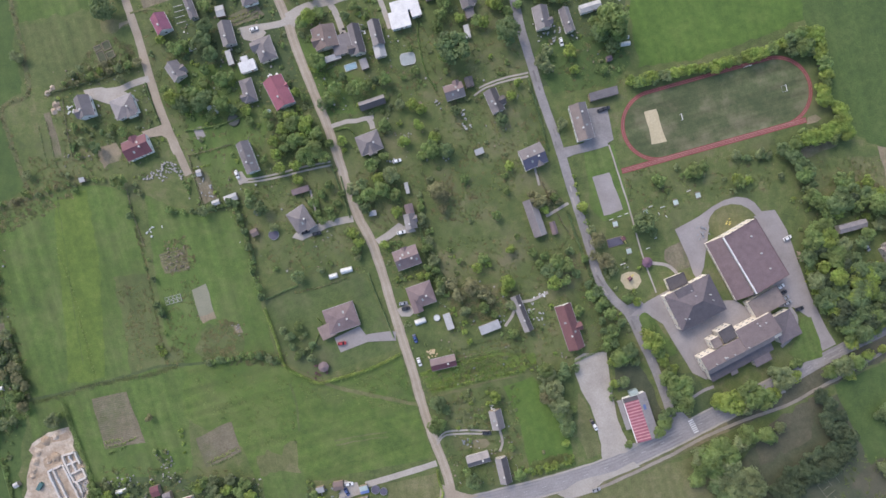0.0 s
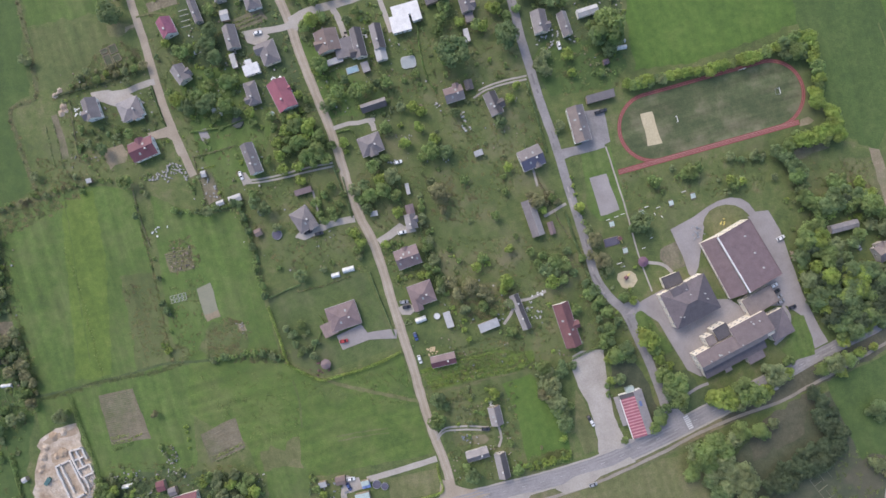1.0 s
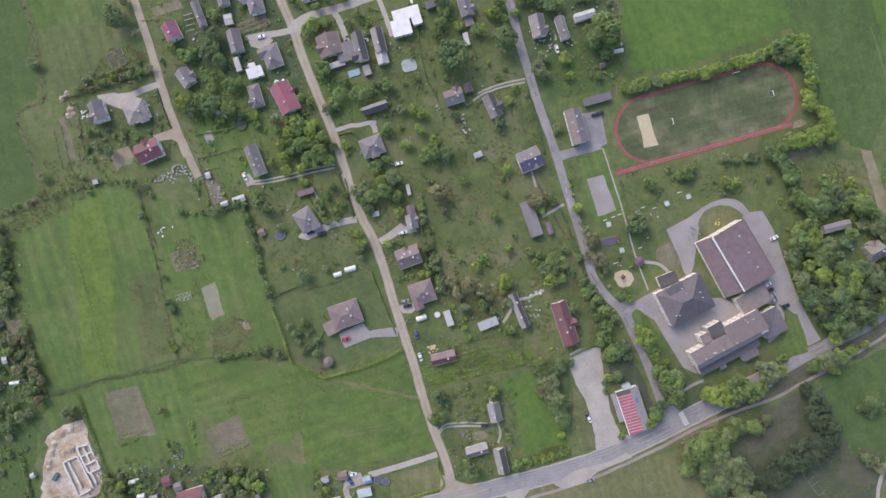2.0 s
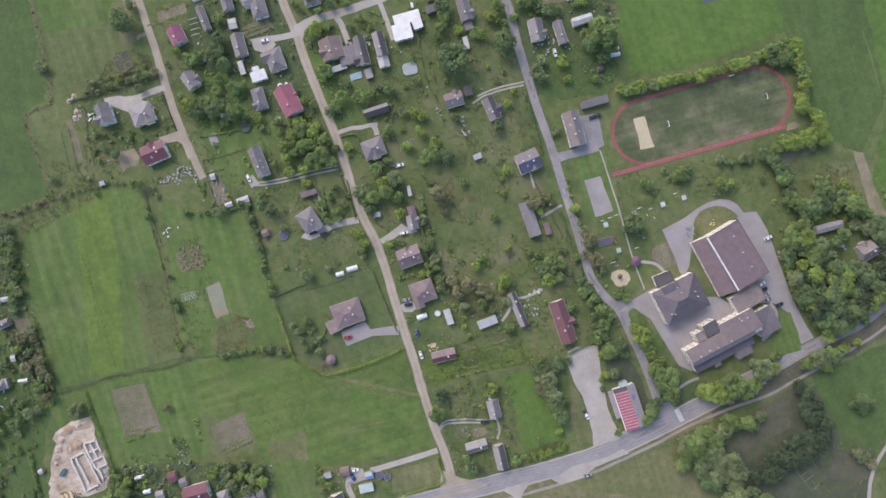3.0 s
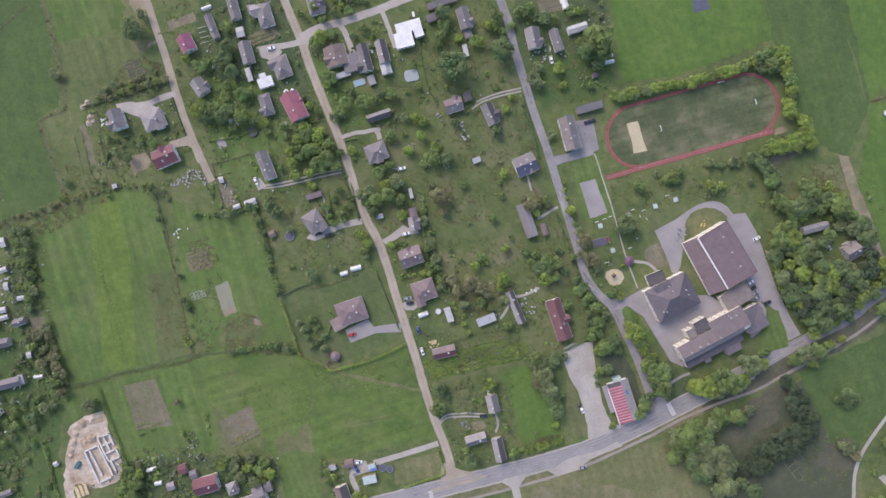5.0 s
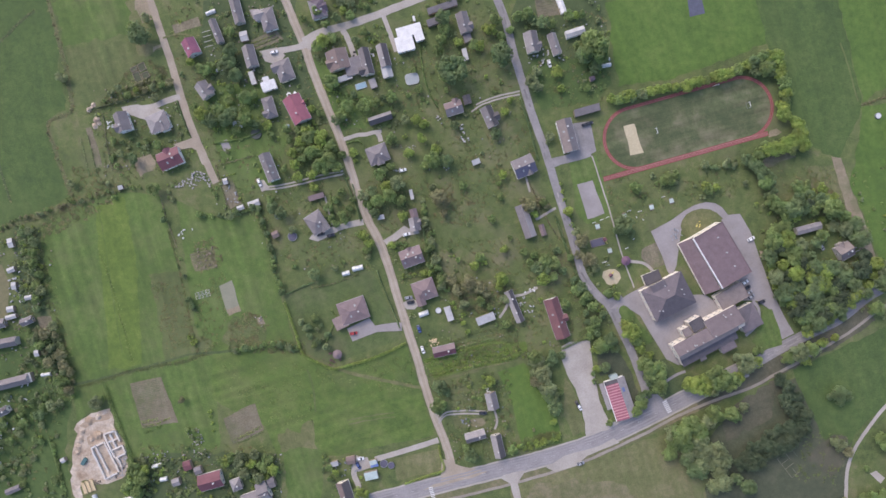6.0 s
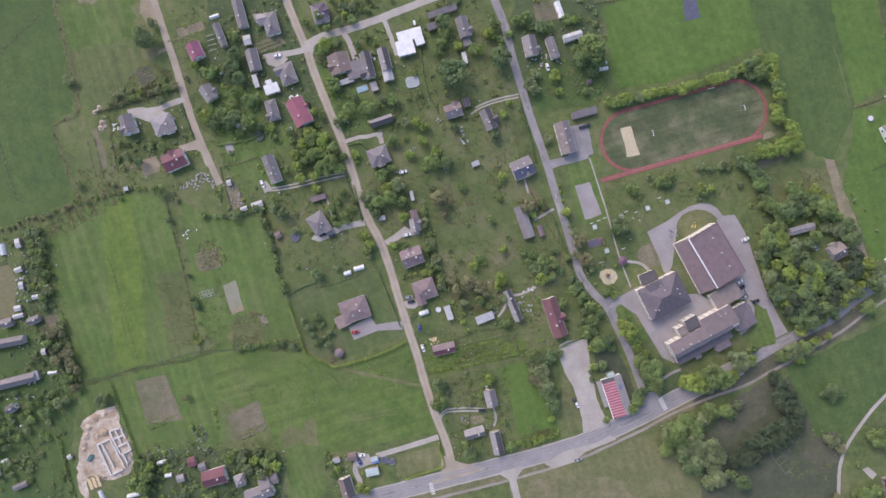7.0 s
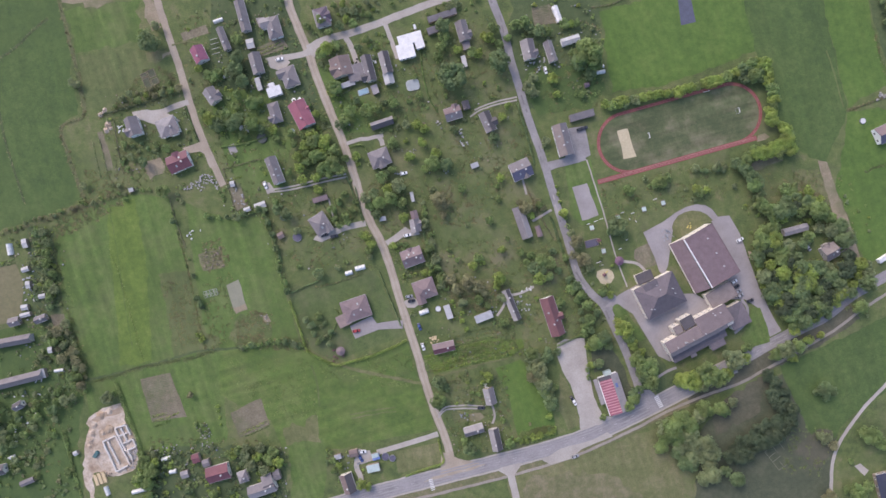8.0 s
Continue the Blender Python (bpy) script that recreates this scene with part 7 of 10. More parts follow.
grow("grey", [(58.6, 62.4, 2.4), (57.9, 58.9, 1.5), (13.7, 13.9, 1.5), (-11.2, 13.9, 1.8)])
grow("rust", [(46.9, 23.7, 3.7), (43.5, 26.9, 2.1)])
grow("dark", [(28.8, 63.7, 3.1), (1.5, 48.5, 3.7)])
# brush by the narrow house
grow("rust", [(13.6, -18.0, 4.0), (7.6, -22.6, 3.4), (4.5, -16.5, 2.8), (19.7, -21.1, 3.1), (23.4, -24.8, 2.4)])
grow("grey", [(10.6, -30.2, 2.8), (-1.5, -21.1, 2.4), (33.4, -27.2, 2.8), (-0.0, -15.1, 1.8)])
grow("mid", [(19.7, -28.7, 2.8), (56.0, -5.9, 3.7), (60.6, -7.5, 3.4), (60.7, -15.1, 2.8), (47.1, -7.5, 2.4), (70.0, -4.5, 2.1), (34.9, -40.9, 2.8), (25.8, -31.8, 2.1), (50.1, -3.5, 2.4)])
grow("dark", [(51.5, -10.5, 3.4), (65.3, -12.1, 2.4), (62.3, -1.4, 2.4), (56.8, -11.4, 2.8)])
grow("bright", [(31.8, -16.5, 3.7), (30.4, -21.1, 2.4), (54.5, -16.5, 3.4), (11.2, -41.0, 1.8), (13.7, -45.6, 1.8), (10.6, -36.4, 1.5)])
# between the red-roofed house and the asphalt road
grow("mid", [(66.8, -30.3, 2.8), (72.9, -22.7, 2.8), (79.0, -25.7, 2.8), (82.0, -31.8, 2.8), (83.4, -40.0, 3.1), (91.1, -24.2, 2.8), (86.2, -52.9, 4.0), (90.9, -51.5, 3.4), (110.4, -63.5, 4.0), (106.1, -50.0, 3.4), (80.0, -48.0, 2.4), (81.2, -44.0, 2.4), (76.3, -28.8, 2.4)])
grow("dark", [(75.9, -20.6, 2.8), (88.2, -36.4, 2.4), (85.1, -46.1, 2.4), (78.2, -35.2, 2.1), (79.4, -40.1, 2.1), (94.2, -54.6, 2.8), (71.4, -17.5, 2.4)])
grow("dark", [(88.4, -64.6, 3.2)])
grow("bright", [(95.9, -25.8, 2.1), (102.5, -45.2, 4.9), (100.0, -41.8, 3.4), (109.1, -54.5, 3.4), (113.9, -59.2, 2.8), (83.5, -55.2, 2.8), (84.2, -65.9, 2.4), (116.4, -69.2, 2.8)])
grow("rust", [(80.1, -5.9, 4.0), (74.5, -2.9, 2.4), (75.7, 4.6, 3.7)])
grow("grey", [(72.9, 9.2, 2.4), (83.6, -10.5, 2.4)])
grow("mid", [(114.9, -66.3, 6.2), (118.0, -74.3, 5.0), (111.2, -61.1, 3.6)])
grow("dark", [(113.4, -71.0, 4.0), (91.9, -49.8, 4.0), (108.8, -81.4, 3.0)])
# by the gravel yard
grow("mid", [(49.9, -58.9, 3.7), (57.6, -80.3, 3.4), (63.8, -79.0, 2.4), (60.8, -89.7, 2.4), (91.3, -95.9, 2.1), (109.1, -85.0, 3.7), (106.1, -89.6, 2.7), (83.8, -73.7, 1.8), (83.2, -69.1, 1.8), (-3.1, -86.0, 4.3), (37.9, -110.8, 2.8), (12.1, -109.4, 2.4)])
grow("dark", [(59.1, -60.6, 3.1), (65.4, -58.4, 2.1), (112.2, -80.4, 2.7), (15.1, -113.6, 3.4), (-2.2, -75.5, 4.0), (1.5, -79.5, 2.4)])
grow("grey", [(51.1, -61.1, 4.2), (54.2, -67.8, 4.2), (57.2, -76.4, 4.4), (53.6, -72.1, 3.4)])
grow("dark", [(59.1, -81.0, 4.2), (61.2, -87.2, 3.6), (57.2, -64.1, 3.4), (59.7, -58.6, 3.0)])
grow("grey", [(48.6, -62.2, 2.4), (54.5, -66.6, 3.4), (54.5, -75.7, 3.4), (60.7, -85.0, 2.8), (50.1, -68.2, 2.8), (56.2, -70.4, 2.8)])
grow("rust", [(51.4, -72.6, 3.7), (49.7, -100.7, 1.2)])
grow("bright", [(25.1, -72.7, 3.1), (22.8, -76.7, 1.8), (60.9, -95.8, 2.1)])
grow("rust", [(-144.6, -82.9, 2.0), (-137.9, -100.7, 1.2)])
grow("bright", [(-129.6, -89.9, 1.3), (-129.6, -92.7, 1.1), (-129.0, -96.4, 1.2), (-128.4, -100.7, 1.0)])
# school grounds
grow("dark", [(97.8, 13.6, 5.2), (103.2, 9.2, 2.8), (95.6, 9.8, 2.8)])
grow("mid", [(106.3, 33.5, 2.8), (111.3, 29.0, 1.5), (124.1, 38.8, 3.7), (127.5, 41.0, 2.8), (121.1, 37.2, 2.1), (145.8, 32.8, 2.8)])
grow("bright", [(150.5, 33.5, 2.4), (96.8, -9.1, 1.2)])
grow("grey", [(115.7, 40.3, 1.8), (143.2, 29.0, 1.8)])
row_of([(39.1, -109.3), (47.3, -109.0), (57.1, -106.8), (64.3, -103.9)], 0.9, 1.0, 1.9, ["bright", "bright", "mid"], 1.8, own=True)
row_of([(65.2, 36.7), (66.8, 26.9), (70.1, 18.8), (71.1, 13.9)], 4.5, 1.2, 2.2, ["bright", "mid"], 0.5, own=True)
grove([(-188.3, 64.5), (-181.8, 66.1), (-178.6, 61.2), (-164.0, 62.8), (-160.8, 58.9), (-170.6, 49.9), (-177.0, 49.9), (-185.2, 46.6)], 14, 1.0, 2.4, ["mid", "grey", "dark"], 0.8)
grove([(-191.4, 82.3), (-178.4, 90.4), (-160.6, 93.6), (-147.6, 95.2), (-149.3, 90.4), (-167.1, 86.2), (-185.0, 80.7)], 20, 1.0, 2.4, ["grey", "mid", "rust"], 0.8)
grove([(-63.2, 140.6), (-46.9, 143.8), (-34.0, 142.2), (-47.0, 134.1), (-60.0, 129.3)], 12, 1.4, 3.0, ["mid", "grey", "bright"], 0.8)
grove([(-11.2, 139.0), (1.8, 142.2), (14.8, 147.1), (21.3, 143.9), (5.0, 134.1), (-4.7, 137.4)], 8, 1.6, 2.8, ["mid", "grey"], 0.7)
row_of([(-11.4, 27.0), (-9.8, 14.0), (-7.5, 0.9)], 3.6, 1.2, 2.2, ["mid", "grey"], 0.7)
row_of([(-7.5, 4.2), (-4.9, -5.6), (-1.0, -15.4), (1.6, -21.9)], 3.0, 1.6, 2.8, ["mid", "grey"], 0.9, own=True)
row_of([(-23.9, -15.4), (-16.4, -13.7), (-8.2, -12.8), (-4.9, -15.4)], 2.4, 1.4, 2.2, ["mid", "bright"], 0.8)
grove([(-79.9, -38.1), (-73.4, -34.2), (-65.3, -38.1), (-63.7, -51.2), (-68.6, -57.7), (-77.4, -47.9)], 9, 1.3, 2.4, ["mid", "grey", "dark"], 0.8, own=True)
row_of([(50.5, 23.0), (53.8, 26.9), (57.1, 23.7)], 2.6, 1.8, 2.6, ["mid", "rust"], 0.8)
row_of([(-27.7, 2.6), (-21.2, 3.5)], 2.4, 1.4, 2.2, ["bright", "mid"], 0.6)
for x, y, r in [(-117.8, 18.8, 2.6), (-71.0, -13.5, 3.3), (-82.6, -9.7, 1.8), (-59.9, -10.3, 2.2), (-56.0, -7.1, 1.9), (-42.1, -3.9, 2.0), (-71.3, -37.8, 2.3), (-74.6, -42.7, 2.0), (-69.8, -50.9, 2.0), (-64.9, -54.1, 2.3), (-63.4, -47.7, 1.6), (-191.8, -84.2, 3.9), (-189.3, -82.9, 2.6)]:
    plant(x, y, r, dice.choice(["mid", "dark", "grey"]))

for x, y, r in [(217.6, -79.4, 4.6), (214.6, -82.3, 2.9), (222.2, -81.4, 3.2), (219.2, -84.3, 2.8)]:
    plant(x, y, r, "dark")

# hedges along streams and gardens in the west
row_of([(-261.6, 7.7), (-245.3, 12.6), (-230.7, 17.4), (-219.4, 21.3), (-209.6, 25.5), (-198.2, 28.5), (-186.9, 31.0), (-177.1, 34.3), (-169.0, 35.3)], 2.8, 0.9, 2.0, ["mid", "grey", "rust"], 1.3)
row_of([(-220.2, 143.7), (-216.1, 124.4), (-211.7, 108.2), (-208.5, 92.0), (-206.7, 77.4)], 7.0, 0.4, 0.9, ["rust", "grey"], 0.6)
plant(-211.4, 95.3, 2.6, "grey")
row_of([(-206.7, 75.8), (-219.7, 70.6), (-216.5, 58.0), (-212.1, 43.4), (-206.3, 30.4)], 7.0, 0.4, 0.9, ["rust", "grey"], 0.5)
for x, y, r, leaf in (*((*q, 2.2, "dark") for q in [(-154.1, 16.2), (-140.8, -27.9), (-139.6, -30.7)]), *((*q, 1.7, "deep") for q in [(-138.4, -32.8), (-143.2, -15.0)]), *((*q, 1.8, "bright") for q in [(-140.3, -49.0), (-137.8, -50.9), (-139.0, -52.4)]), *((*q, 1.3, "mid") for q in [(-152.3, 28.7), (-155.6, 21.1), (-137.5, -41.7), (-147.5, -8.9), (-145.9, -5.3)])):
    plant(x, y, r, leaf)
row_of([(-117.3, -56.1), (-110.3, -54.6), (-102.6, -53.4), (-94.1, -51.9), (-87.3, -53.4), (-80.6, -55.9)], 1.9, 1.2, 2.1, ["mid", "grey", "dark"], 0.9)
row_of([(-102.5, 22.2), (-99.9, 14.1), (-96.1, 1.0), (-93.5, -12.0), (-89.7, -23.4)], 2.2, 1.2, 2.3, ["dark", "mid"], 0.7, own=True)
row_of([(-135.0, 19.0), (-125.3, 19.0), (-115.5, 20.6), (-102.5, 23.2)], 2.8, 1.2, 2.2, ["mid", "dark"], 0.7)
grove([(-235.6, 14.2), (-227.5, 12.6), (-223.4, -2.1), (-221.3, -24.8), (-224.6, -33.0), (-229.3, -18.3), (-234.1, 1.2)], 26, 1.6, 3.0, ["mid", "grey", "dark"], 0.6)
grove([(-215.8, -37.9), (-213.3, -41.1), (-208.5, -57.4), (-203.7, -77.0), (-210.3, -81.9), (-216.7, -67.2), (-223.1, -50.9), (-227.9, -44.4)], 26, 1.6, 3.2, ["mid", "grey", "rust"], 0.6)
grove([(-236.3, -85.1), (-220.0, -80.3), (-203.7, -77.0), (-203.8, -81.9), (-220.1, -88.4), (-229.9, -98.2), (-246.2, -112.9), (-254.3, -112.8), (-249.4, -98.1)], 30, 1.5, 3.4, ["mid", "dark", "grey"], 0.62)
grove([(-256.0, -112.8), (-246.2, -109.6), (-239.8, -116.1), (-236.6, -126.0), (-249.6, -127.6)], 8, 1.4, 2.6, ["mid", "grey"], 0.7)
grove([(-255.8, -83.4), (-247.6, -83.5), (-249.3, -94.9), (-255.9, -103.0)], 6, 1.8, 3.0, ["dark", "mid"], 0.7)
grove([(-236.1, -63.9), (-226.3, -47.6), (-224.8, -63.9), (-229.7, -73.7), (-236.2, -70.4)], 8, 1.2, 2.4, ["mid", "grey"], 0.7)
row_of([(-217.6, -104.8), (-215.0, -116.2), (-211.9, -129.3), (-208.0, -142.4)], 2.4, 0.8, 1.4, ["mid"], 0.3)
grow("mid", [(-170.7, -120.9, 3.8), (-166.4, -125.8, 4.2), (-172.6, -128.8, 3.6), (-168.3, -132.8, 3.8)])
grow("bright", [(-172.6, -123.9, 2.6), (-165.2, -121.5, 2.8), (-175.0, -132.5, 2.8)])
grove([(-124.2, -116.4), (-112.8, -113.2), (-101.4, -111.6), (-93.2, -116.5), (-93.3, -124.7), (-104.7, -126.3), (-112.8, -123.0)], 14, 2.2, 3.8, ["bright", "mid", "grey"], 0.6, [(-115.2, -129.3, 4.6)])
grove([(-174.7, -116.3), (-158.4, -113.1), (-151.9, -116.4), (-148.7, -124.6), (-161.7, -126.2), (-171.5, -131.0)], 14, 1.2, 2.4, ["mid", "bright", "grey"], 0.75)
grove([(-145.3, -100.0), (-135.5, -98.4), (-131.7, -113.2), (-135.6, -116.4), (-143.7, -113.1)], 7, 1.0, 2.0, ["grey", "mid"], 0.8)
grove([(-129.2, -136.1), (-116.2, -139.4), (-119.5, -149.2), (-132.5, -149.2), (-158.6, -149.1), (-148.7, -137.7), (-142.2, -139.3)], 12, 1.6, 3.2, ["mid", "dark"], 0.7)
grove([(-176.4, -131.0), (-161.8, -132.7), (-155.3, -142.6), (-171.6, -145.8)], 7, 1.4, 2.6, ["mid", "dark"], 0.7)
grove([(-128.4, 40.1), (-123.6, 36.8), (-125.2, 23.8), (-130.1, 30.3)], 4, 1.0, 1.8, ["mid"], 0.8)

# along the lower gravel road
for x, y, r in [(33.9, -98.0, 2.0), (38.8, -111.2, 2.0), (-47.1, -134.3, 3.3), (-43.3, -135.9, 2.6), (-60.2, -123.9, 2.3), (-62.9, -127.3, 2.0), (-63.5, -120.8, 2.0)]:
    plant(x, y, r, dice.choice(["dark", "mid", "bright"]))
grove([(-3.4, -70.9), (14.6, -67.7), (24.4, -69.3), (21.1, -72.6), (4.8, -77.5), (-1.8, -80.7)], 10, 0.9, 1.8, ["mid", "grey", "bright"], 0.9)
grove([(-8.3, -62.7), (21.1, -57.9), (47.3, -56.3), (47.3, -61.2), (21.1, -64.4), (-5.0, -69.3)], 30, 0.6, 1.1, ["bright", "mid", "mid"], 1.1)
grove([(-68.8, -113.3), (-63.9, -115.0), (-65.5, -123.2), (-67.8, -126.4)], 5, 1.0, 1.8, ["mid", "dark"], 0.7)
grove([(9.7, -80.8), (21.1, -80.8), (21.1, -89.0), (11.3, -88.0)], 5, 1.0, 2.0, ["mid", "grey"], 0.8)

# trees leaning over the main road east of the school
for x, y, r in [(216.1, -33.2, 4.6), (222.5, -28.4, 4.6), (227.8, -24.6, 3.9), (211.4, -38.1, 4.2), (220.2, -36.9, 3.3), (232.4, -20.4, 2.9), (205.2, -42.6, 3.9), (200.7, -46.3, 3.3)]:
    plant(x, y, r, dice.choice(["mid", "dark", "bright"]))
grove([(248.1, 153.7), (262.4, 153.7), (262.6, 118.0), (253.4, 124.5)], 12, 1.8, 3.6, ["dark", "deep", "mid"], 0.6)

# young fruit trees at the outer gardens
for plot, count in (([(-124.7, 143.8), (-85.9, 143.8), (-82.7, 124.4), (-111.9, 124.4)], 8), ([(-59.9, 143.8), (-1.5, 150.3), (-27.5, 132.5), (-56.7, 124.4)], 9), ([(44.0, 143.9), (86.3, 143.9), (86.3, 124.4), (47.3, 124.4)], 9)):
    grove(plot, count, 1.1, 2.3, ["bright", "mid", "grey", "bright", "mid"], 1.3)


# ---- low shrubs that fill the gardens ----
def shrubs(poly, count, r0=0.5, r1=1.5, leafs=("mid", "grey", "bright", "grey", "mid"), gaps=-0.02):
    xs, ys = [q[0] for q in poly], [q[1] for q in poly]
    done = tries = 0
    while done < count and tries < 15 * count:
        tries += 1
        q = (dice.uniform(min(xs), max(xs)), dice.uniform(min(ys), max(ys)))
        if noise.noise(Vector((q[0] / 9, q[1] / 9, 6.1))) < gaps or not inside(q, poly) or taken(q):
            continue
        done += 1
        plant(*q, dice.uniform(r0, r1), dice.choice(leafs), False, 0.6)


BUILT += [(*q, 4.5, 4.5, 0.0) for q in [(-17.5, 94.6), (-45.8, 90.7), (-104.0, 64.1), (-33.5, -119.3), (-84.0, 7.2), (-3.0, -34.0), (-92.1, 18.6), (85.5, 3.7), (92.3, -14.5)]]
shrubs([(-132.8, 143.8), (-92.3, 143.8), (-77.9, 111.4), (-60.1, 67.7), (-86.1, 64.4), (-125.0, 74.2), (-142.7, 101.7), (-150.7, 130.8)], 80)
shrubs([(-73.0, 113.1), (-27.5, 126.0), (5.0, 143.9), (24.5, 143.9), (39.1, 98.5), (47.3, 79.0), (-1.6, 67.6), (-27.6, 59.5), (-47.1, 59.5), (-60.1, 79.0)], 95)
shrubs([(34.3, 143.9), (89.6, 143.9), (94.5, 85.5), (57.0, 79.0)], 50)
shrubs([(-47.1, 57.9), (37.5, 70.9), (50.5, 46.5), (37.5, 26.9), (-1.6, 36.7), (-40.7, 36.8)], 34)
shrubs([(-31.0, 4.2), (4.9, 4.2), (14.6, -38.3), (8.1, -64.4), (-11.5, -64.4)], 50)
shrubs([(-193.1, 83.9), (-147.7, 92.0), (-125.1, 49.8), (-128.5, 33.6), (-196.6, 35.3)], 60)
shrubs([(-3.4, -67.7), (37.5, -67.7), (39.1, -116.9), (6.4, -118.4)], 40)
shrubs([(-171.4, -108.1), (-90.0, -111.6), (-90.1, -146.0), (-171.6, -145.8)], 71)
shrubs([(-255.1, 7.7), (-222.7, 7.7), (-205.4, -80.3), (-223.7, -145.6), (-256.2, -145.5)], 100)
shrubs([(24.4, -18.7), (70.1, -15.5), (73.4, -58.0), (30.9, -59.5)], 40)
shrubs([(-125.1, 62.8), (-53.6, 62.8), (-47.2, 14.0), (-92.8, 7.5), (-125.3, 20.6)], 45)
shrubs([(168.1, 46.4), (246.7, 30.0), (247.0, -38.7), (184.7, -38.6)], 63, 0.8, 1.8)
shrubs([(71.7, 10.6), (86.4, 12.2), (96.3, -18.8), (112.6, -38.4), (96.3, -51.5), (83.2, -31.8)], 29)
shrubs([(-82.6, 156.7), (5.0, 156.8), (-27.5, 134.1), (-73.0, 121.2)], 37)
shrubs([(-67.1, -115.0), (-28.0, -116.7), (-47.6, -139.6), (-63.9, -139.6)], 16)


shrubs([(-173.1, -114.7), (-90.0, -113.3), (-90.1, -146.0), (-171.6, -145.8)], 120, 0.7, 2.0, ("mid", "dark", "grey", "dark", "bright"), -0.3)
shrubs([(-262.2, -80.2), (-220.0, -80.3), (-213.7, -103.1), (-210.7, -145.7), (-262.7, -145.5)], 110, 0.7, 2.2, ("mid", "dark", "grey", "rust"), -0.1)
shrubs([(-237.2, 14.2), (-224.3, 12.6), (-221.3, -31.4), (-213.3, -50.9), (-207.0, -77.0), (-220.0, -80.3), (-226.3, -50.9), (-236.0, -37.8)], 130, 0.6, 1.7, ("mid", "grey", "bright", "dark"), -0.4)
shrubs([(194.3, 36.6), (217.2, 30.0), (233.7, 7.2), (200.9, 13.7)], 50, 0.8, 2.2, ("mid", "dark", "bright"), -0.3)
shrubs([(-74.6, 124.4), (-30.7, 124.4), (-30.8, 82.3), (-60.1, 69.3), (-69.8, 88.8)], 60, 0.6, 1.6, ("mid", "dark", "bright"), -0.2)
shrubs([(-142.7, 105.0), (-99.0, 105.0), (-86.1, 79.0), (-92.6, 56.3), (-125.1, 62.8), (-134.7, 85.5)], 60, 0.6, 1.7, ("mid", "dark", "bright"), -0.2)


# ---- tall grass and weeds ----
def tuft_mesh(seed):
    """Blades standing at all angles over an uneven disc."""
    rng = random.Random(seed)
    bm = bmesh.new()
    for _ in range(18):
        a, far = rng.uniform(0, 6.28), math.sqrt(rng.random()) * rng.uniform(0.7, 1.0)
        c = Vector((far * math.cos(a), far * math.sin(a), 0.0))
        b = rng.uniform(0, 6.28)
        side, lean = Vector((math.cos(b), math.sin(b), 0)), Vector((-math.sin(b), math.cos(b), 0))
        w, high = rng.uniform(0.12, 0.24), rng.uniform(0.08, 0.24) * (1.2 - 0.6 * far)
        tip = c + lean * rng.uniform(0.4, 0.8) + Vector((0, 0, high))
        vs = [bm.verts.new(q) for q in (c - side * w, c + side * w, tip + side * w * 0.6, tip - side * w * 0.6)]
        bm.faces.new(vs)
    return bm


def tuft_row(points, gap, low, high, leafs, sway):
    """Tall grass along a ditch or a fence."""
    for q in smooth_line(points, gap):
        name, material = dice.choice(leafs)
        seed = dice.randrange(3)
        me = shared(("tuft", name, seed), lambda: tuft_mesh(seed), material)
        k, turn = dice.uniform(low, high), Matrix.Rotation(dice.uniform(0, 6.28), 4, "Z")
        LOOSE.append(("tuft", me, Matrix.Translation((q.x + dice.gauss(0, sway), q.y + dice.gauss(0, sway), 0.02)) @ turn @ Matrix.Diagonal((k, k * dice.uniform(0.6, 1.0), dice.uniform(0.6, 1.1), 1))))


GREEN_T, DRY_T, DARK_T = ("green", TUFT_GREEN), ("dry", TUFT_DRY), ("dark", TUFT_DARK)
tuft_row([(-220.2, 143.7), (-215.5, 124.4), (-211.0, 107.5), (-207.6, 90.4), (-206.7, 76.5), (-219.0, 70.6), (-215.9, 57.0), (-211.4, 42.7), (-206.3, 29.8)], 0.9, 0.5, 1.1, [DRY_T, DRY_T, GREEN_T], 0.6)
tuft_row([(-257.6, 107.5), (-244.6, 116.3), (-234.8, 126.0), (-226.7, 132.4)], 1.2, 0.5, 1.0, [DARK_T, DRY_T], 0.4)
tuft_row([(-255.1, 8.4), (-242.1, 12.9), (-229.1, 16.8), (-212.9, 23.3), (-196.6, 28.1)], 0.8, 0.6, 1.2, [DRY_T, GREEN_T], 0.8)
tuft_row([(-254.6, 79.1), (-251.4, 62.9), (-246.7, 46.7), (-240.4, 27.2)], 1.4, 0.4, 0.9, [DARK_T, DRY_T], 0.3)
tuft_row([(-223.3, 12.6), (-222.1, -2.1), (-219.6, -18.3), (-217.1, -31.4), (-213.3, -44.4), (-209.5, -57.4), (-207.0, -70.5)], 1.2, 0.6, 1.2, [DARK_T, GREEN_T], 0.8)
tuft_row([(248.9, 124.5), (252.9, 108.2), (257.8, 95.2)], 1.2, 0.5, 1.0, [DRY_T, DARK_T], 0.5)
tuft_row([(232.7, 80.2), (243.2, 83.5), (255.6, 88.7)], 0.9, 0.5, 1.0, [DARK_T, DRY_T], 0.4)
tuft_row([(243.3, 44.7), (249.2, 47.0), (258.1, 49.6)], 0.9, 0.5, 1.0, [DARK_T], 0.4)
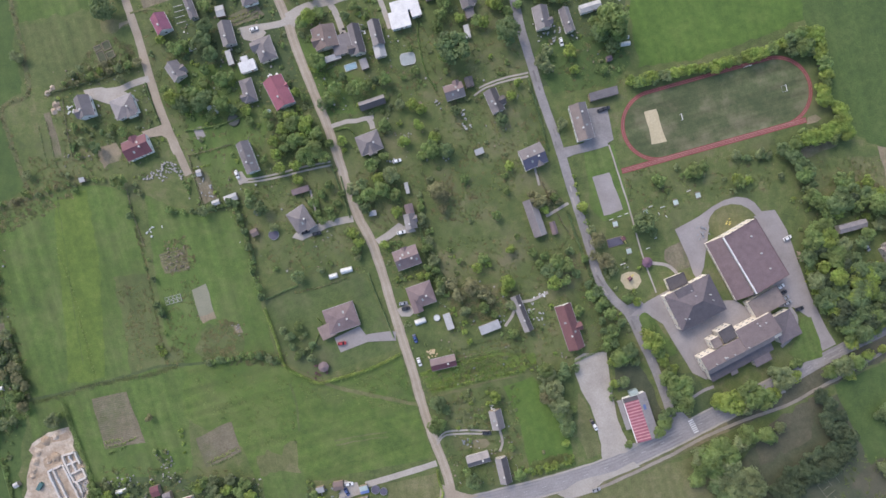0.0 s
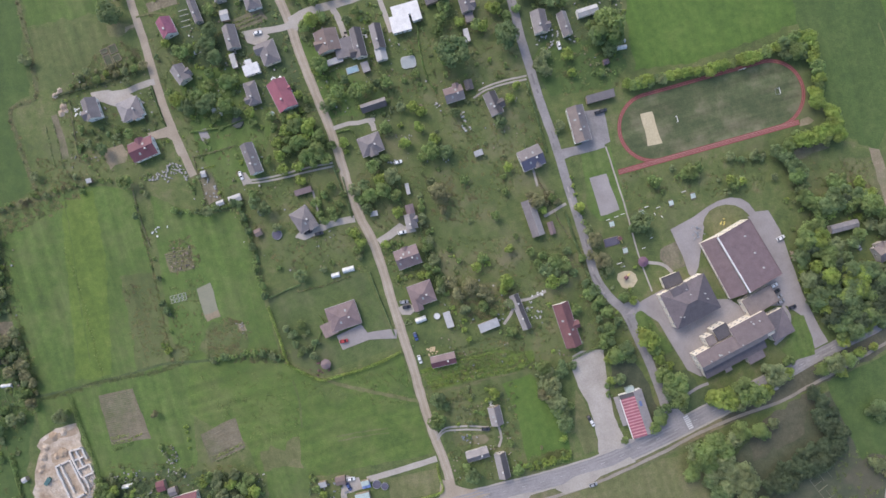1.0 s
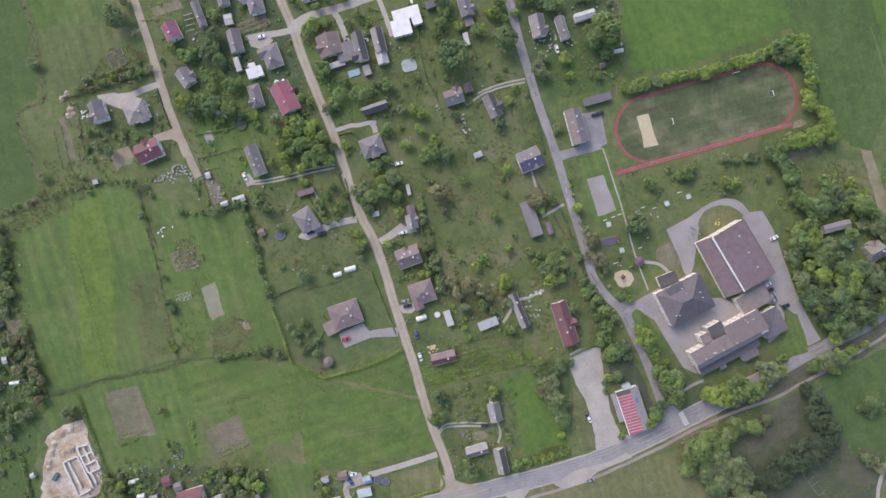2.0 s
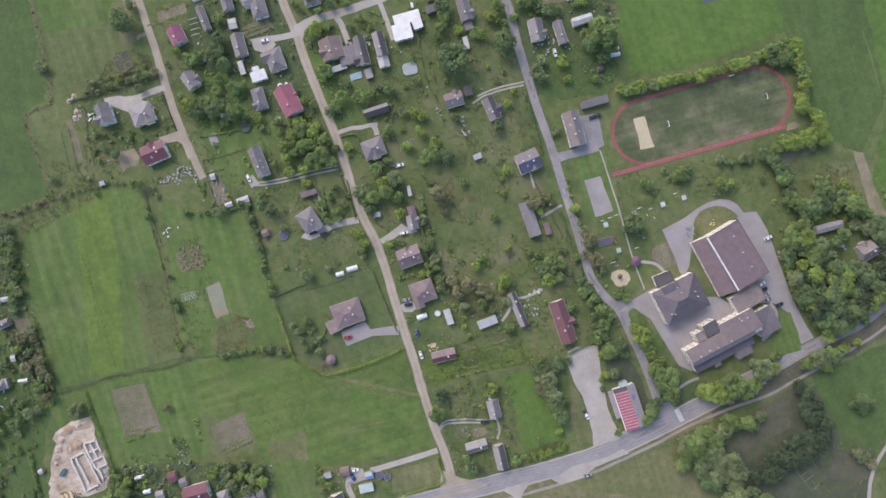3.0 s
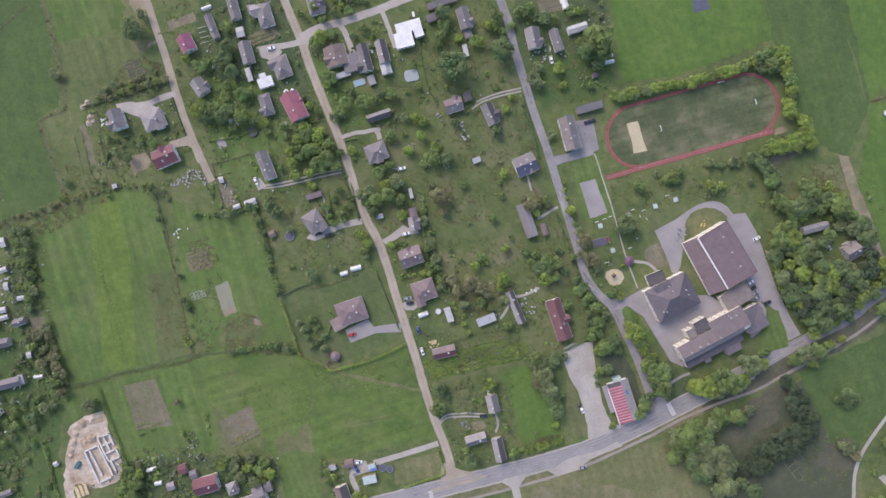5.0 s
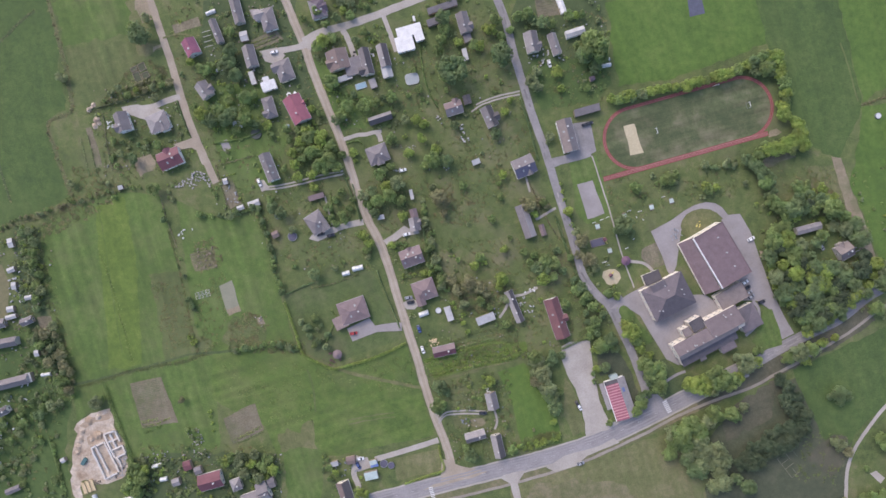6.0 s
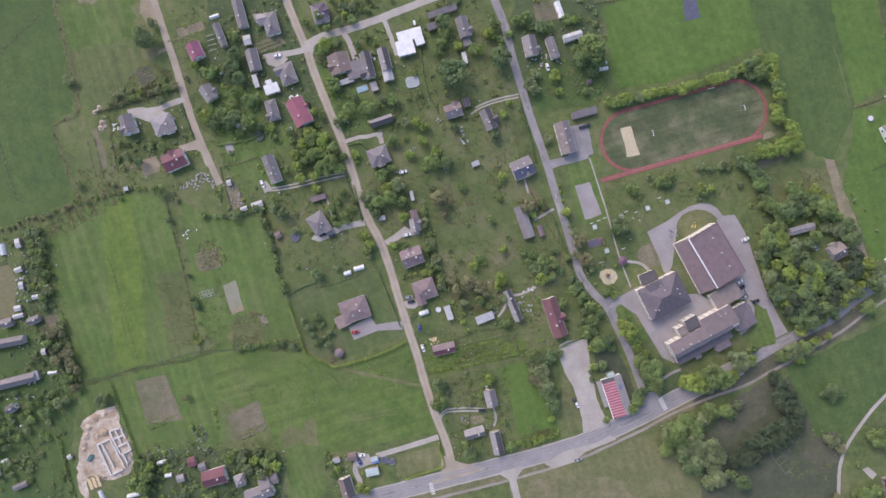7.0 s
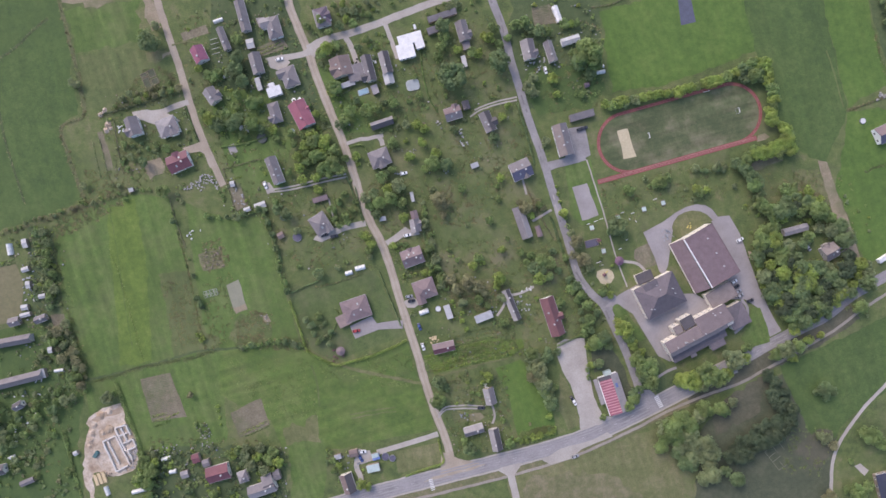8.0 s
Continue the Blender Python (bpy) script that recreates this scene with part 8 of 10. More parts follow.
tuft_row([(-153.5, 11.0), (-149.9, 0.3), (-147.5, -8.9), (-144.8, -21.2), (-142.4, -33.4), (-139.0, -48.7), (-136.9, -57.3)], 0.5, 0.4, 0.9, [DARK_T, GREEN_T, DRY_T], 0.3)
tuft_row([(-203.6, -76.2), (-188.3, -72.6), (-176.1, -68.3), (-160.8, -64.7), (-145.5, -62.5), (-133.9, -58.6)], 0.45, 0.6, 1.1, [DARK_T, DARK_T, GREEN_T], 0.5)
# crop rows beside the gravel yard
for k in range(7):
    off = Vector((0.30, -2.97)) * k
    tuft_row([(8.2 + off.x, -50.0 + off.y), (24.0 + off.x, -45.9 + off.y), (39.8 + off.x, -42.6 + off.y)], 0.8, 0.5, 1.0, [GREEN_T, GREEN_T, DRY_T] if k % 3 else [DARK_T, GREEN_T], 0.5)
tuft_row([(-191.2, 0.3), (-188.7, -8.9), (-185.1, -18.1), (-181.5, -30.3), (-178.2, -42.6), (-175.4, -54.8), (-172.4, -64.0)], 0.9, 0.3, 0.6, [GREEN_T], 0.5)
for way in ([(43.4, 43.9), (50.5, 30.2), (57.1, 17.1), (62.9, 7.4)], [(-126.5, 46.6), (-123.9, 36.8), (-119.4, 22.5)], [(-125.8, 46.6), (-115.4, 49.2), (-105.0, 52.1)], [(-157.0, 29.7), (-153.9, 17.4), (-148.1, 1.1)], [(-188.9, 75.2), (-186.7, 59.6), (-183.6, 44.0)], [(85.0, 139.0), (97.7, 141.3), (109.1, 147.2)], [(-73.4, -21.8), (-60.3, -18.6), (-47.3, -13.7)], [(-37.3, 92.0), (-17.8, 87.1), (-13.0, 79.0)]):
    tuft_row(way, 0.9, 0.35, 0.8, [DARK_T, GREEN_T, DRY_T], 0.25)



def weeds(poly, count, low, high, leafs):
    """Tall weeds in drifts over a plot."""
    xs, ys = [q[0] for q in poly], [q[1] for q in poly]
    done = tries = 0
    while done < count and tries < 20 * count:
        tries += 1
        q = (dice.uniform(min(xs), max(xs)), dice.uniform(min(ys), max(ys)))
        if noise.noise(Vector((q[0] / 5, q[1] / 5, 1.7))) < dice.uniform(-0.5, 0.25) or not inside(q, poly) or taken(q):
            continue
        done += 1
        name, material = dice.choice(leafs)
        seed = dice.randrange(3)
        me = shared(("tuft", name, seed), lambda: tuft_mesh(seed), material)
        k = dice.uniform(low, high)
        LOOSE.append(("tuft", me, Matrix.Translation((*q, 0.03)) @ Matrix.Rotation(dice.uniform(0, 6.28), 4, "Z") @ Matrix.Diagonal((k, k * dice.uniform(0.6, 1.0), dice.uniform(0.4, 1.0), 1))))


weeds([(-195.5, 77.3), (-190.9, 82.2), (-181.7, 88.9), (-177.1, 96.5), (-171.9, 103.5), (-163.3, 105.3), (-154.2, 101.1), (-151.2, 91.3), (-166.4, 86.4), (-178.7, 82.8)], 420, 0.4, 1.1, [DARK_T, GREEN_T, DRY_T, GREEN_T])
weeds([(-139.2, 4.8), (-126.4, 6.4), (-122.4, -8.9), (-134.7, -12.6), (-139.8, -5.9)], 170, 0.4, 1.0, [DRY_T, GREEN_T, DRY_T, DARK_T])
weeds([(-119.4, -41.1), (-110.2, -35.0), (-98.9, -36.5), (-96.5, -45.7), (-105.7, -51.8), (-118.5, -51.2)], 200, 0.4, 1.0, [DRY_T, DRY_T, GREEN_T])
weeds([(-119.5, -50.3), (-78.1, -50.3), (-76.6, -58.6), (-102.6, -57.4), (-119.5, -58.6)], 220, 0.4, 1.0, [GREEN_T, DARK_T, DRY_T])
weeds([(-162.2, -18.1), (-148.4, -15.7), (-142.4, -36.5), (-139.4, -51.8), (-151.6, -61.0), (-158.3, -48.7)], 260, 0.3, 0.8, [DRY_T, DRY_T, GREEN_T])
weeds([(200.8, 44.4), (216.2, 42.9), (222.4, 24.5), (210.1, 15.3), (203.3, 29.1)], 160, 0.4, 1.0, [DRY_T, GREEN_T])
weeds([(0.9, -18.2), (23.0, -15.8), (35.2, -19.8), (33.7, -30.5), (19.9, -36.6), (4.6, -32.0)], 240, 0.5, 1.2, [DRY_T, DRY_T, DARK_T])
weeds([(-10.7, 33.8), (4.6, 36.9), (19.9, 27.7), (16.9, 12.4), (-4.6, 13.9)], 200, 0.4, 1.0, [DRY_T, GREEN_T])
weeds([(4.6, 61.3), (35.3, 58.3), (36.8, 27.7), (19.9, 12.4), (1.6, 30.8)], 220, 0.4, 0.9, [DRY_T, GREEN_T, GREEN_T])
weeds([(-10.8, -61.2), (44.4, -48.9), (46.0, -58.2), (-7.7, -71.9)], 300, 0.4, 0.9, [GREEN_T, GREEN_T, DRY_T])
weeds([(44.4, -105.8), (62.8, -101.2), (65.9, -107.3), (46.0, -112.8)], 220, 0.5, 1.1, [GREEN_T])
weeds([(201.1, -101.4), (228.8, -104.5), (219.7, -132.2), (195.0, -129.1)], 120, 0.4, 0.9, [GREEN_T, DARK_T])
weeds([(-221.6, 18.7), (-221.7, 6.4), (-203.3, 14.1), (-178.8, 29.3), (-178.8, 33.9), (-206.3, 27.8)], 260, 0.5, 1.1, [DRY_T, GREEN_T, DARK_T])
weeds([(-206.3, 46.1), (-181.8, 43.1), (-181.9, 30.9), (-206.3, 27.8)], 160, 0.4, 0.9, [DRY_T, GREEN_T])
weeds([(-73.6, -62.6), (-1.6, -56.6), (1.5, -76.5), (-29.2, -79.5), (-69.0, -73.4)], 240, 0.3, 0.7, [GREEN_T])
weeds([(-124.1, -62.6), (-75.1, -61.1), (-72.1, -97.9), (-96.6, -97.9), (-118.0, -79.4)], 200, 0.3, 0.7, [GREEN_T])
weeds([(-139.3, -18.1), (-120.9, -12.0), (-117.9, -48.8), (-134.8, -61.0)], 200, 0.3, 0.8, [GREEN_T, GREEN_T, DRY_T])
for plot, count in (([(-152.6, 134.6), (-87.0, 134.6), (-56.5, 70.5), (-53.5, 43.0), (-134.5, 46.1), (-148.1, 85.8)], 850), ([(-68.7, 116.3), (-7.5, 125.5), (-1.5, 73.6), (-53.5, 61.4)], 450), ([(-1.4, 134.6), (29.2, 134.7), (53.6, 55.2), (35.2, 24.6), (-1.5, 61.3)], 600), ([(44.4, 131.6), (90.3, 131.6), (93.4, 82.7), (59.8, 76.6)], 420), ([(-133.0, 40.0), (-56.6, 40.0), (-41.3, 3.2), (-38.3, -12.1), (-93.4, -9.0), (-105.5, 18.6)], 450), ([(-44.3, 40.0), (-7.6, 43.0), (-4.6, -24.4), (-26.0, -18.2)], 350), ([(-1.5, 6.3), (75.1, 6.2), (93.5, -36.7), (81.2, -55.1), (44.4, -55.1), (-1.5, -36.6)], 850), ([(-1.6, -73.4), (35.2, -67.3), (41.4, -116.5), (4.5, -119.5)], 300), ([(-200.0, 79.7), (-148.1, 82.8), (-139.1, 46.1), (-181.9, 33.9)], 330), ([(-170.1, -107.0), (-93.6, -110.1), (-93.6, -134.7), (-170.2, -134.6)], 320), ([(173.2, 49.1), (237.7, 42.9), (237.9, -36.9), (188.7, -36.8)], 420), ([(81.2, 36.8), (142.5, 49.1), (170.1, 46.0), (167.1, 30.7), (127.2, 24.6), (102.7, 12.3)], 260), ([(-240.0, 12.6), (-221.6, 12.5), (-203.6, -73.2), (-222.2, -128.4), (-240.5, -128.3)], 500)):
    weeds(plot, count, 0.35, 0.95, [GREEN_T, GREEN_T, DARK_T, DRY_T])

joined("woodland", "tree", "dense mixed green trees of groves and gardens")
joined("undergrowth", "bush", "dense green bushes of hedgerows and gardens")
joined("tall_grass", "tuft", "tufts of tall grass and weeds in the gardens")


def hedge(points, wide, tall, leaf, label):
    """A clipped hedge: leaf sprays filling a low wall-like body."""
    rng = random.Random(len(points) + int(wide * 100))
    bm = bmesh.new()
    for q in smooth_line(points, 0.8):
        h = tall * rng.uniform(0.85, 1.1)
        leaves(bm, (q.x, q.y, h * 0.5), (wide * 0.5, wide * 0.5, h * 0.5), 34, 0.24, rng)
    tagged(part("hedge", bm, LEAF[leaf][0]), label, "hedge", "garden hedges")


hedge([(-88.2, -29.8), (-85.2, -38.1), (-82.1, -46.4), (-80.0, -54.3), (-78.2, -58.3)], 1.7, 2.3, "bright", "clipped green hedge round the bungalow garden")
hedge([(-78.2, -58.3), (-73.6, -61.1), (-68.4, -63.5), (-62.9, -66.0), (-59.8, -66.3)], 1.7, 2.3, "bright", "clipped green hedge round the bungalow garden")
hedge([(-59.8, -66.3), (-50.6, -63.6), (-41.4, -61.1), (-30.7, -56.8), (-21.8, -52.2)], 1.7, 2.3, "bright", "clipped green hedge round the bungalow garden")
hedge([(-87.3, -24.6), (-83.6, -23.1), (-78.1, -20.3), (-72.3, -18.2)], 1.0, 1.4, "dark", "low green hedge between two gardens")
hedge([(-188.4, -75.3), (-185.3, -83.9), (-182.3, -92.2), (-179.0, -100.8), (-175.6, -110.0), (-173.2, -117.7)], 2.2, 2.4, "mid", "tall narrow green hedge beside the building site")
hedge([(-21.4, -130.5), (-8.4, -125.9), (-0.2, -122.7), (-1.8, -115.1), (-2.8, -109.6)], 1.4, 1.5, "bright", "green hedge round a lawn")
hedge([(-43.9, 56.3), (-47.1, 60.2), (-53.6, 58.9)], 0.9, 1.1, "mid", "low green garden hedge")
hedge([(-195.8, 77.3), (-187.2, 79.4), (-178.7, 81.9)], 1.3, 1.8, "deep", "dark green hedge behind a row of gardens")
hedge([(-178.7, 81.9), (-169.5, 84.3), (-159.7, 88.0), (-150.6, 90.1)], 1.5, 1.8, "deep", "dark green hedge behind a row of gardens")
hedge([(-147.7, 82.3), (-144.5, 72.6), (-140.7, 62.8)], 0.9, 1.2, "dark", "dark green hedge along the lane")
hedge([(42.4, 83.9), (47.3, 67.6), (52.2, 49.7)], 1.3, 1.5, "dark", "green hedge along the asphalt road")
hedge([(61.9, 18.8), (66.8, 4.1), (71.8, -9.0), (76.0, -18.8)], 1.8, 1.7, "dark", "green hedge along the asphalt road")
hedge([(-127.7, 58.9), (-118.6, 60.2), (-107.2, 62.8), (-99.1, 66.1)], 1.0, 1.2, "mid", "green hedge between two gardens")
hedge([(-12.9, 114.7), (-11.9, 101.7), (-8.1, 87.1), (-3.2, 79.0)], 0.8, 1.0, "mid", "green hedge between two gardens")
hedge([(-65.3, -51.2), (-60.4, -38.1), (-62.3, -34.2)], 0.7, 0.9, "mid", "low shrubs along a house wall")
hedge([(-50.8, 36.1), (-48.2, 26.4), (-46.3, 17.9)], 0.8, 1.1, "dark", "dark green hedge along the gravel road")
hedge([(-62.9, 13.4), (-61.5, 20.5), (-62.8, 29.6)], 0.7, 1.0, "mid", "low green hedge round an orchard")

hedge([(-37.1, -11.9), (-32.2, -24.2), (-27.0, -37.1), (-24.6, -43.5)], 0.8, 1.2, "dark", "low dark hedge along the gravel road")
hedge([(-55.4, 41.6), (-52.3, 33.4), (-48.7, 24.2), (-46.2, 16.2)], 1.0, 1.4, "dark", "dark green hedge along the gravel road")
hedge([(-68.2, 17.2), (-64.3, 18.7), (-68.8, 25.4), (-71.0, 29.4)], 0.6, 0.9, "dark", "low hedge beside a garden path")
hedge([(-11.7, 14.1), (-10.1, 4.9), (-8.6, -4.3), (-7.1, -12.0)], 1.6, 1.6, "dark", "dark green hedge behind the houses")
hedge([(65.8, -55.5), (71.9, -52.5), (78.7, -49.7)], 1.4, 1.6, "mid", "clipped green hedge above the gravel yard")
hedge([(-104.0, 21.8), (-100.9, 15.0), (-98.5, 8.0), (-95.2, 0.4), (-93.3, -6.4)], 1.4, 1.6, "dark", "dark green hedge between two gardens")
hedge([(-219.0, -105.1), (-216.6, -113.4), (-214.1, -122.0), (-211.7, -131.8)], 1.2, 1.6, "mid", "green hedge round a small lawn")

# ---- crop rows and fences ----
def crop_row(points, wide, tall, leaf):
    rng = random.Random(int(abs(points[0][0]) * 10))
    bm = bmesh.new()
    for q in smooth_line(points, 0.9):
        if rng.random() < 0.82:
            leaves(bm, (q.x + rng.uniform(-0.2, 0.2), q.y + rng.uniform(-0.2, 0.2), tall * 0.4), (wide * rng.uniform(0.35, 0.6), wide * 0.5, tall * 0.5), 14, 0.26, rng)
    tagged(part("crop_row", bm, LEAF[leaf][0]), "row of green vegetables in a garden plot", "crop row", "garden crop rows", kind="stuff")


for way, wide, leaf in (
    ([(-9.9, -61.8), (4.8, -58.2), (24.4, -53.0)], 1.9, "bright"), ([(-9.3, -65.0), (4.8, -61.8), (26.0, -55.9)], 1.7, "mid"), ([(-7.6, -68.0), (14.6, -62.8), (37.5, -56.9)], 1.9, "bright"), ([(-5.0, -69.9), (14.6, -65.7), (39.1, -60.2)], 1.5, "bright"), ([(1.5, -56.9), (17.9, -52.3), (29.3, -50.1)], 0.9, "mid"),
    ([(-168.1, -96.1), (-163.2, -95.4), (-159.0, -94.4)], 2.0, "bright"), ([(-167.1, -98.3), (-163.2, -97.7), (-158.3, -96.7)], 1.6, "bright"), ([(-166.5, -101.6), (-161.6, -100.3), (-157.7, -98.4)], 1.8, "mid"), ([(-157.7, -95.8), (-154.4, -94.5), (-151.1, -93.2)], 1.1, "bright"),
    ([(-116.7, -106.0), (-109.5, -102.7), (-101.7, -98.8)], 2.0, "bright"), ([(-115.4, -108.0), (-107.9, -104.7), (-100.7, -101.1)], 0.9, "grey"),
    ([(-235.7, 1.2), (-230.8, 2.2), (-226.0, 3.1)], 1.0, "mid"), ([(-235.7, -1.7), (-229.9, -0.8), (-224.7, 0.2)], 1.0, "bright"), ([(-235.1, -8.6), (-229.9, -7.3), (-224.7, -6.3)], 1.0, "mid"), ([(-255.2, -7.2), (-250.3, -6.6), (-246.1, -5.3)], 1.0, "mid"), ([(-255.2, -9.5), (-250.3, -8.5), (-246.1, -7.2)], 0.9, "dark"),
    ([(-221.6, -73.7), (-220.0, -78.6), (-218.7, -82.5)], 1.0, "grey"), ([(-218.7, -73.1), (-217.1, -77.7), (-215.8, -81.6)], 1.0, "grey"), ([(-215.7, -72.1), (-214.1, -77.0), (-213.2, -80.3)], 0.9, "mid"),
    ([(-106.1, 114.4), (-99.6, 116.6), (-92.8, 119.5)], 0.9, "bright"), ([(-104.8, 112.4), (-98.9, 114.7), (-90.8, 117.9)], 0.9, "mid"), ([(-102.8, 111.1), (-97.3, 112.7), (-89.2, 115.7)], 0.9, "mid"),
    ([(-123.6, 40.1), (-119.3, 41.1), (-116.1, 42.0)], 0.9, "bright"), ([(-197.1, 62.9), (-193.3, 46.6), (-191.7, 40.1)], 0.8, "grey"), ([(-201.0, 61.2), (-197.8, 46.6), (-196.5, 41.4)], 0.8, "grey"),
):
    crop_row(way, wide, 0.6, leaf)


def fence(points, label):
    """Wooden posts with two rails."""
    line = smooth_line(points, 2.4)
    root = thing("fence", line[0].x, line[0].y, 0, label, "fence", "garden fences")
    for k, q in enumerate(line):
        p = q - line[0]
        piece("post", shared(("fence post",), lambda: a_box(-0.07, 0.07, -0.07, 0.07, -0.1, 1.25), TIMBER), root, pose(p.x, p.y, 0))
        if k + 1 < len(line):
            d = line[k + 1] - q
            turn = math.degrees(math.atan2(d.y, d.x))
            for z in (0.5, 1.0):
                piece("rail", shared(("fence rail",), lambda: a_box(0.06, 1, 0.075, 0.115, -0.05, 0.05), TIMBER), root, pose(p.x, p.y, z, 0, 0, turn) @ Matrix.Diagonal((d.length, 1, 1, 1)))


for way in ([(43.4, 43.9), (50.5, 30.2), (57.1, 17.1), (62.9, 7.4)], [(-126.5, 46.6), (-123.9, 36.8), (-119.4, 22.5)], [(-125.8, 46.6), (-115.4, 49.2), (-105.0, 52.1)], [(-157.0, 29.7), (-153.9, 17.4), (-148.1, 1.1)], [(-188.9, 75.2), (-186.7, 59.6), (-183.6, 44.0)], [(85.0, 139.0), (97.7, 141.3), (109.1, 147.2)], [(-73.4, -21.8), (-60.3, -18.6), (-47.3, -13.7)], [(232.7, 80.2), (243.2, 83.5), (255.6, 88.7)]):
    fence(way, "weathered wooden post and rail fence in tall grass")

def trellis(x, y, yaw, long):
    """A low pale rail on three posts, for climbing beans."""
    root = thing("trellis", x, y, yaw, "low pale wooden rail for climbing plants", "trellis", "garden trellises")
    part("rail", a_box(-long / 2, long / 2, -0.09, 0.09, 0.95, 1.1), CONCRETE, root)
    for u in (-long / 2 + 0.2, 0, long / 2 - 0.2):
        part("post", a_box(u - 0.06, u + 0.06, -0.06, 0.06, 0, 0.946), TIMBER, root)


for x, y in [(-131.4, 120.6), (-130.8, 118.1), (-130.2, 115.3), (-129.9, 112.4)]:
    trellis(x, y, 16, 4.6)

# ---- vehicles ----
GLASS_DARK = surface("car_glass", [(0.02, 0.022, 0.025)], 0.5, 2, 0.1, 0, 0, 0, 0.05)


def car_paint(name, c):
    return surface(name, [c], 0.5, 3, 0.3, 0.0, 0, 0, 0.05)


PAINT = {"white": car_paint("white_car_paint", (0.72, 0.72, 0.72)), "dark": car_paint("dark_car_paint", (0.035, 0.037, 0.045)), "grey": car_paint("grey_car_paint", (0.28, 0.29, 0.31)), "red": car_paint("red_car_paint", (0.35, 0.05, 0.05)), "blue": car_paint("blue_car_paint", (0.06, 0.09, 0.22))}


def loft(sections):
    """A hull through rectangles (x, half width, z low, z high)."""
    bm, rings = bmesh.new(), []
    for x, hw, z0, z1 in sections:
        rings.append([bm.verts.new(p) for p in ((x, -hw, z0), (x, hw, z0), (x, hw * 0.94, z1), (x, -hw * 0.94, z1))])
    for a, b in zip(rings, rings[1:]):
        for k in range(4):
            bm.faces.new((a[k], b[k], b[(k + 1) % 4], a[(k + 1) % 4]))
    bm.faces.new(rings[0])
    bm.faces.new(rings[-1][::-1])
    bmesh.ops.recalc_face_normals(bm, faces=bm.faces)
    bmesh.ops.bevel(bm, geom=bm.edges[:], offset=0.05, segments=2, affect="EDGES")
    return bm


def wheel_mesh():
    bm = tube(bmesh.new(), 0, 0, -0.1, 0.1, 0.32, 0.32, 14)
    bmesh.ops.rotate(bm, verts=bm.verts, matrix=Matrix.Rotation(math.pi / 2, 3, "X"))
    return bm


def rim_mesh():
    bm = tube(bmesh.new(), 0, 0, -0.112, 0.112, 0.2, 0.2, 10)
    bmesh.ops.rotate(bm, verts=bm.verts, matrix=Matrix.Rotation(math.pi / 2, 3, "X"))
    return bm


CARS = {}


def car(colour, x, y, yaw, z=0.3):
    if colour not in CARS:
        root = thing("car", 0, 0, 0, f"parked {colour} car on paved ground", "car", "parked cars")
        body = part("body", loft(((-2.15, 0.78, 0.32, 0.86), (-1.9, 0.86, 0.26, 0.95), (0.8, 0.87, 0.26, 0.96), (1.85, 0.83, 0.28, 0.82), (2.15, 0.72, 0.34, 0.66))), PAINT[colour], root)
        part("window_band", loft(((-1.82, 0.72, 0.92, 1.0), (-1.35, 0.70, 0.92, 1.36), (0.25, 0.70, 0.92, 1.38), (1.0, 0.74, 0.92, 0.99))), GLASS_DARK, root, "dark tinted car glass")
        part("roof", loft(((-1.4, 0.64, 1.36, 1.43), (-0.5, 0.66, 1.38, 1.47), (0.3, 0.64, 1.37, 1.43))), PAINT[colour], root)
        for u in (-1.3, 1.3):
            for v in (-0.78, 0.78):
                wheel = piece("wheel", shared(("tyre",), wheel_mesh, RUBBER), root, pose(u, v, 0.32))
                piece("rim", shared(("rim",), rim_mesh, STEEL), wheel, pose(0, 0, 0))
        for v in (-0.55, 0.55):
            part("headlight", a_box(2.08, 2.16, v - 0.14, v + 0.14, 0.56, 0.68, bevel=0.02), FILM, body)
        CARS[colour] = root
        root.matrix_world = pose(x, y, z, 0, 0, yaw)
        return
    copy_thing(CARS[colour], pose(x, y, z, 0, 0, yaw))


car("white", 170.8, 5.6, 28)
car("white", 167.3, -18.6, 30)
car("dark", 168.6, -21.5, 30)
car("grey", 169.6, -24.1, 30)
car("grey", 170.9, -26.4, 30)
car("dark", 176.8, -29.4, 20)
car("dark", -68.1, 8.5, 15)
car("dark", -62.6, 7.8, 15)
car("white", -20.6, 8.4, 15)
car("grey", -19.6, -26.8, 10)
car("dark", -18.3, -29.4, 10)
car("red", -50.0, -46.6, 10)
car("dark", 74.4, -86.2, -60)
car("white", 75.4, -87.8, -60)
car("white", -93.8, 109.2, 15)
car("dark", 78.6, 69.2, 20)
car("dark", 80.8, 69.9, 20)
car("white", -102.1, 37.1, -70)
car("white", -124.3, 99.5, 20, 0.0)
car("grey", 210.4, 1.0, -50, 0.0)
car("grey", 76.1, -119.3, 20, 0.13)
car("white", -46.6, -116.3, 5)
car("dark", 21.7, -91.1, 0, 0.22)
car("blue", -47.6, -120.3, -60, 0.28)
car("white", 58.7, 103.0, -75, 0.0)
car("white", -22.8, 43.9, 15, 0.0)
car("blue", -13.8, -44.3, -70, 0.05)
car("white", -11.7, -55.9, -70, 0.05)

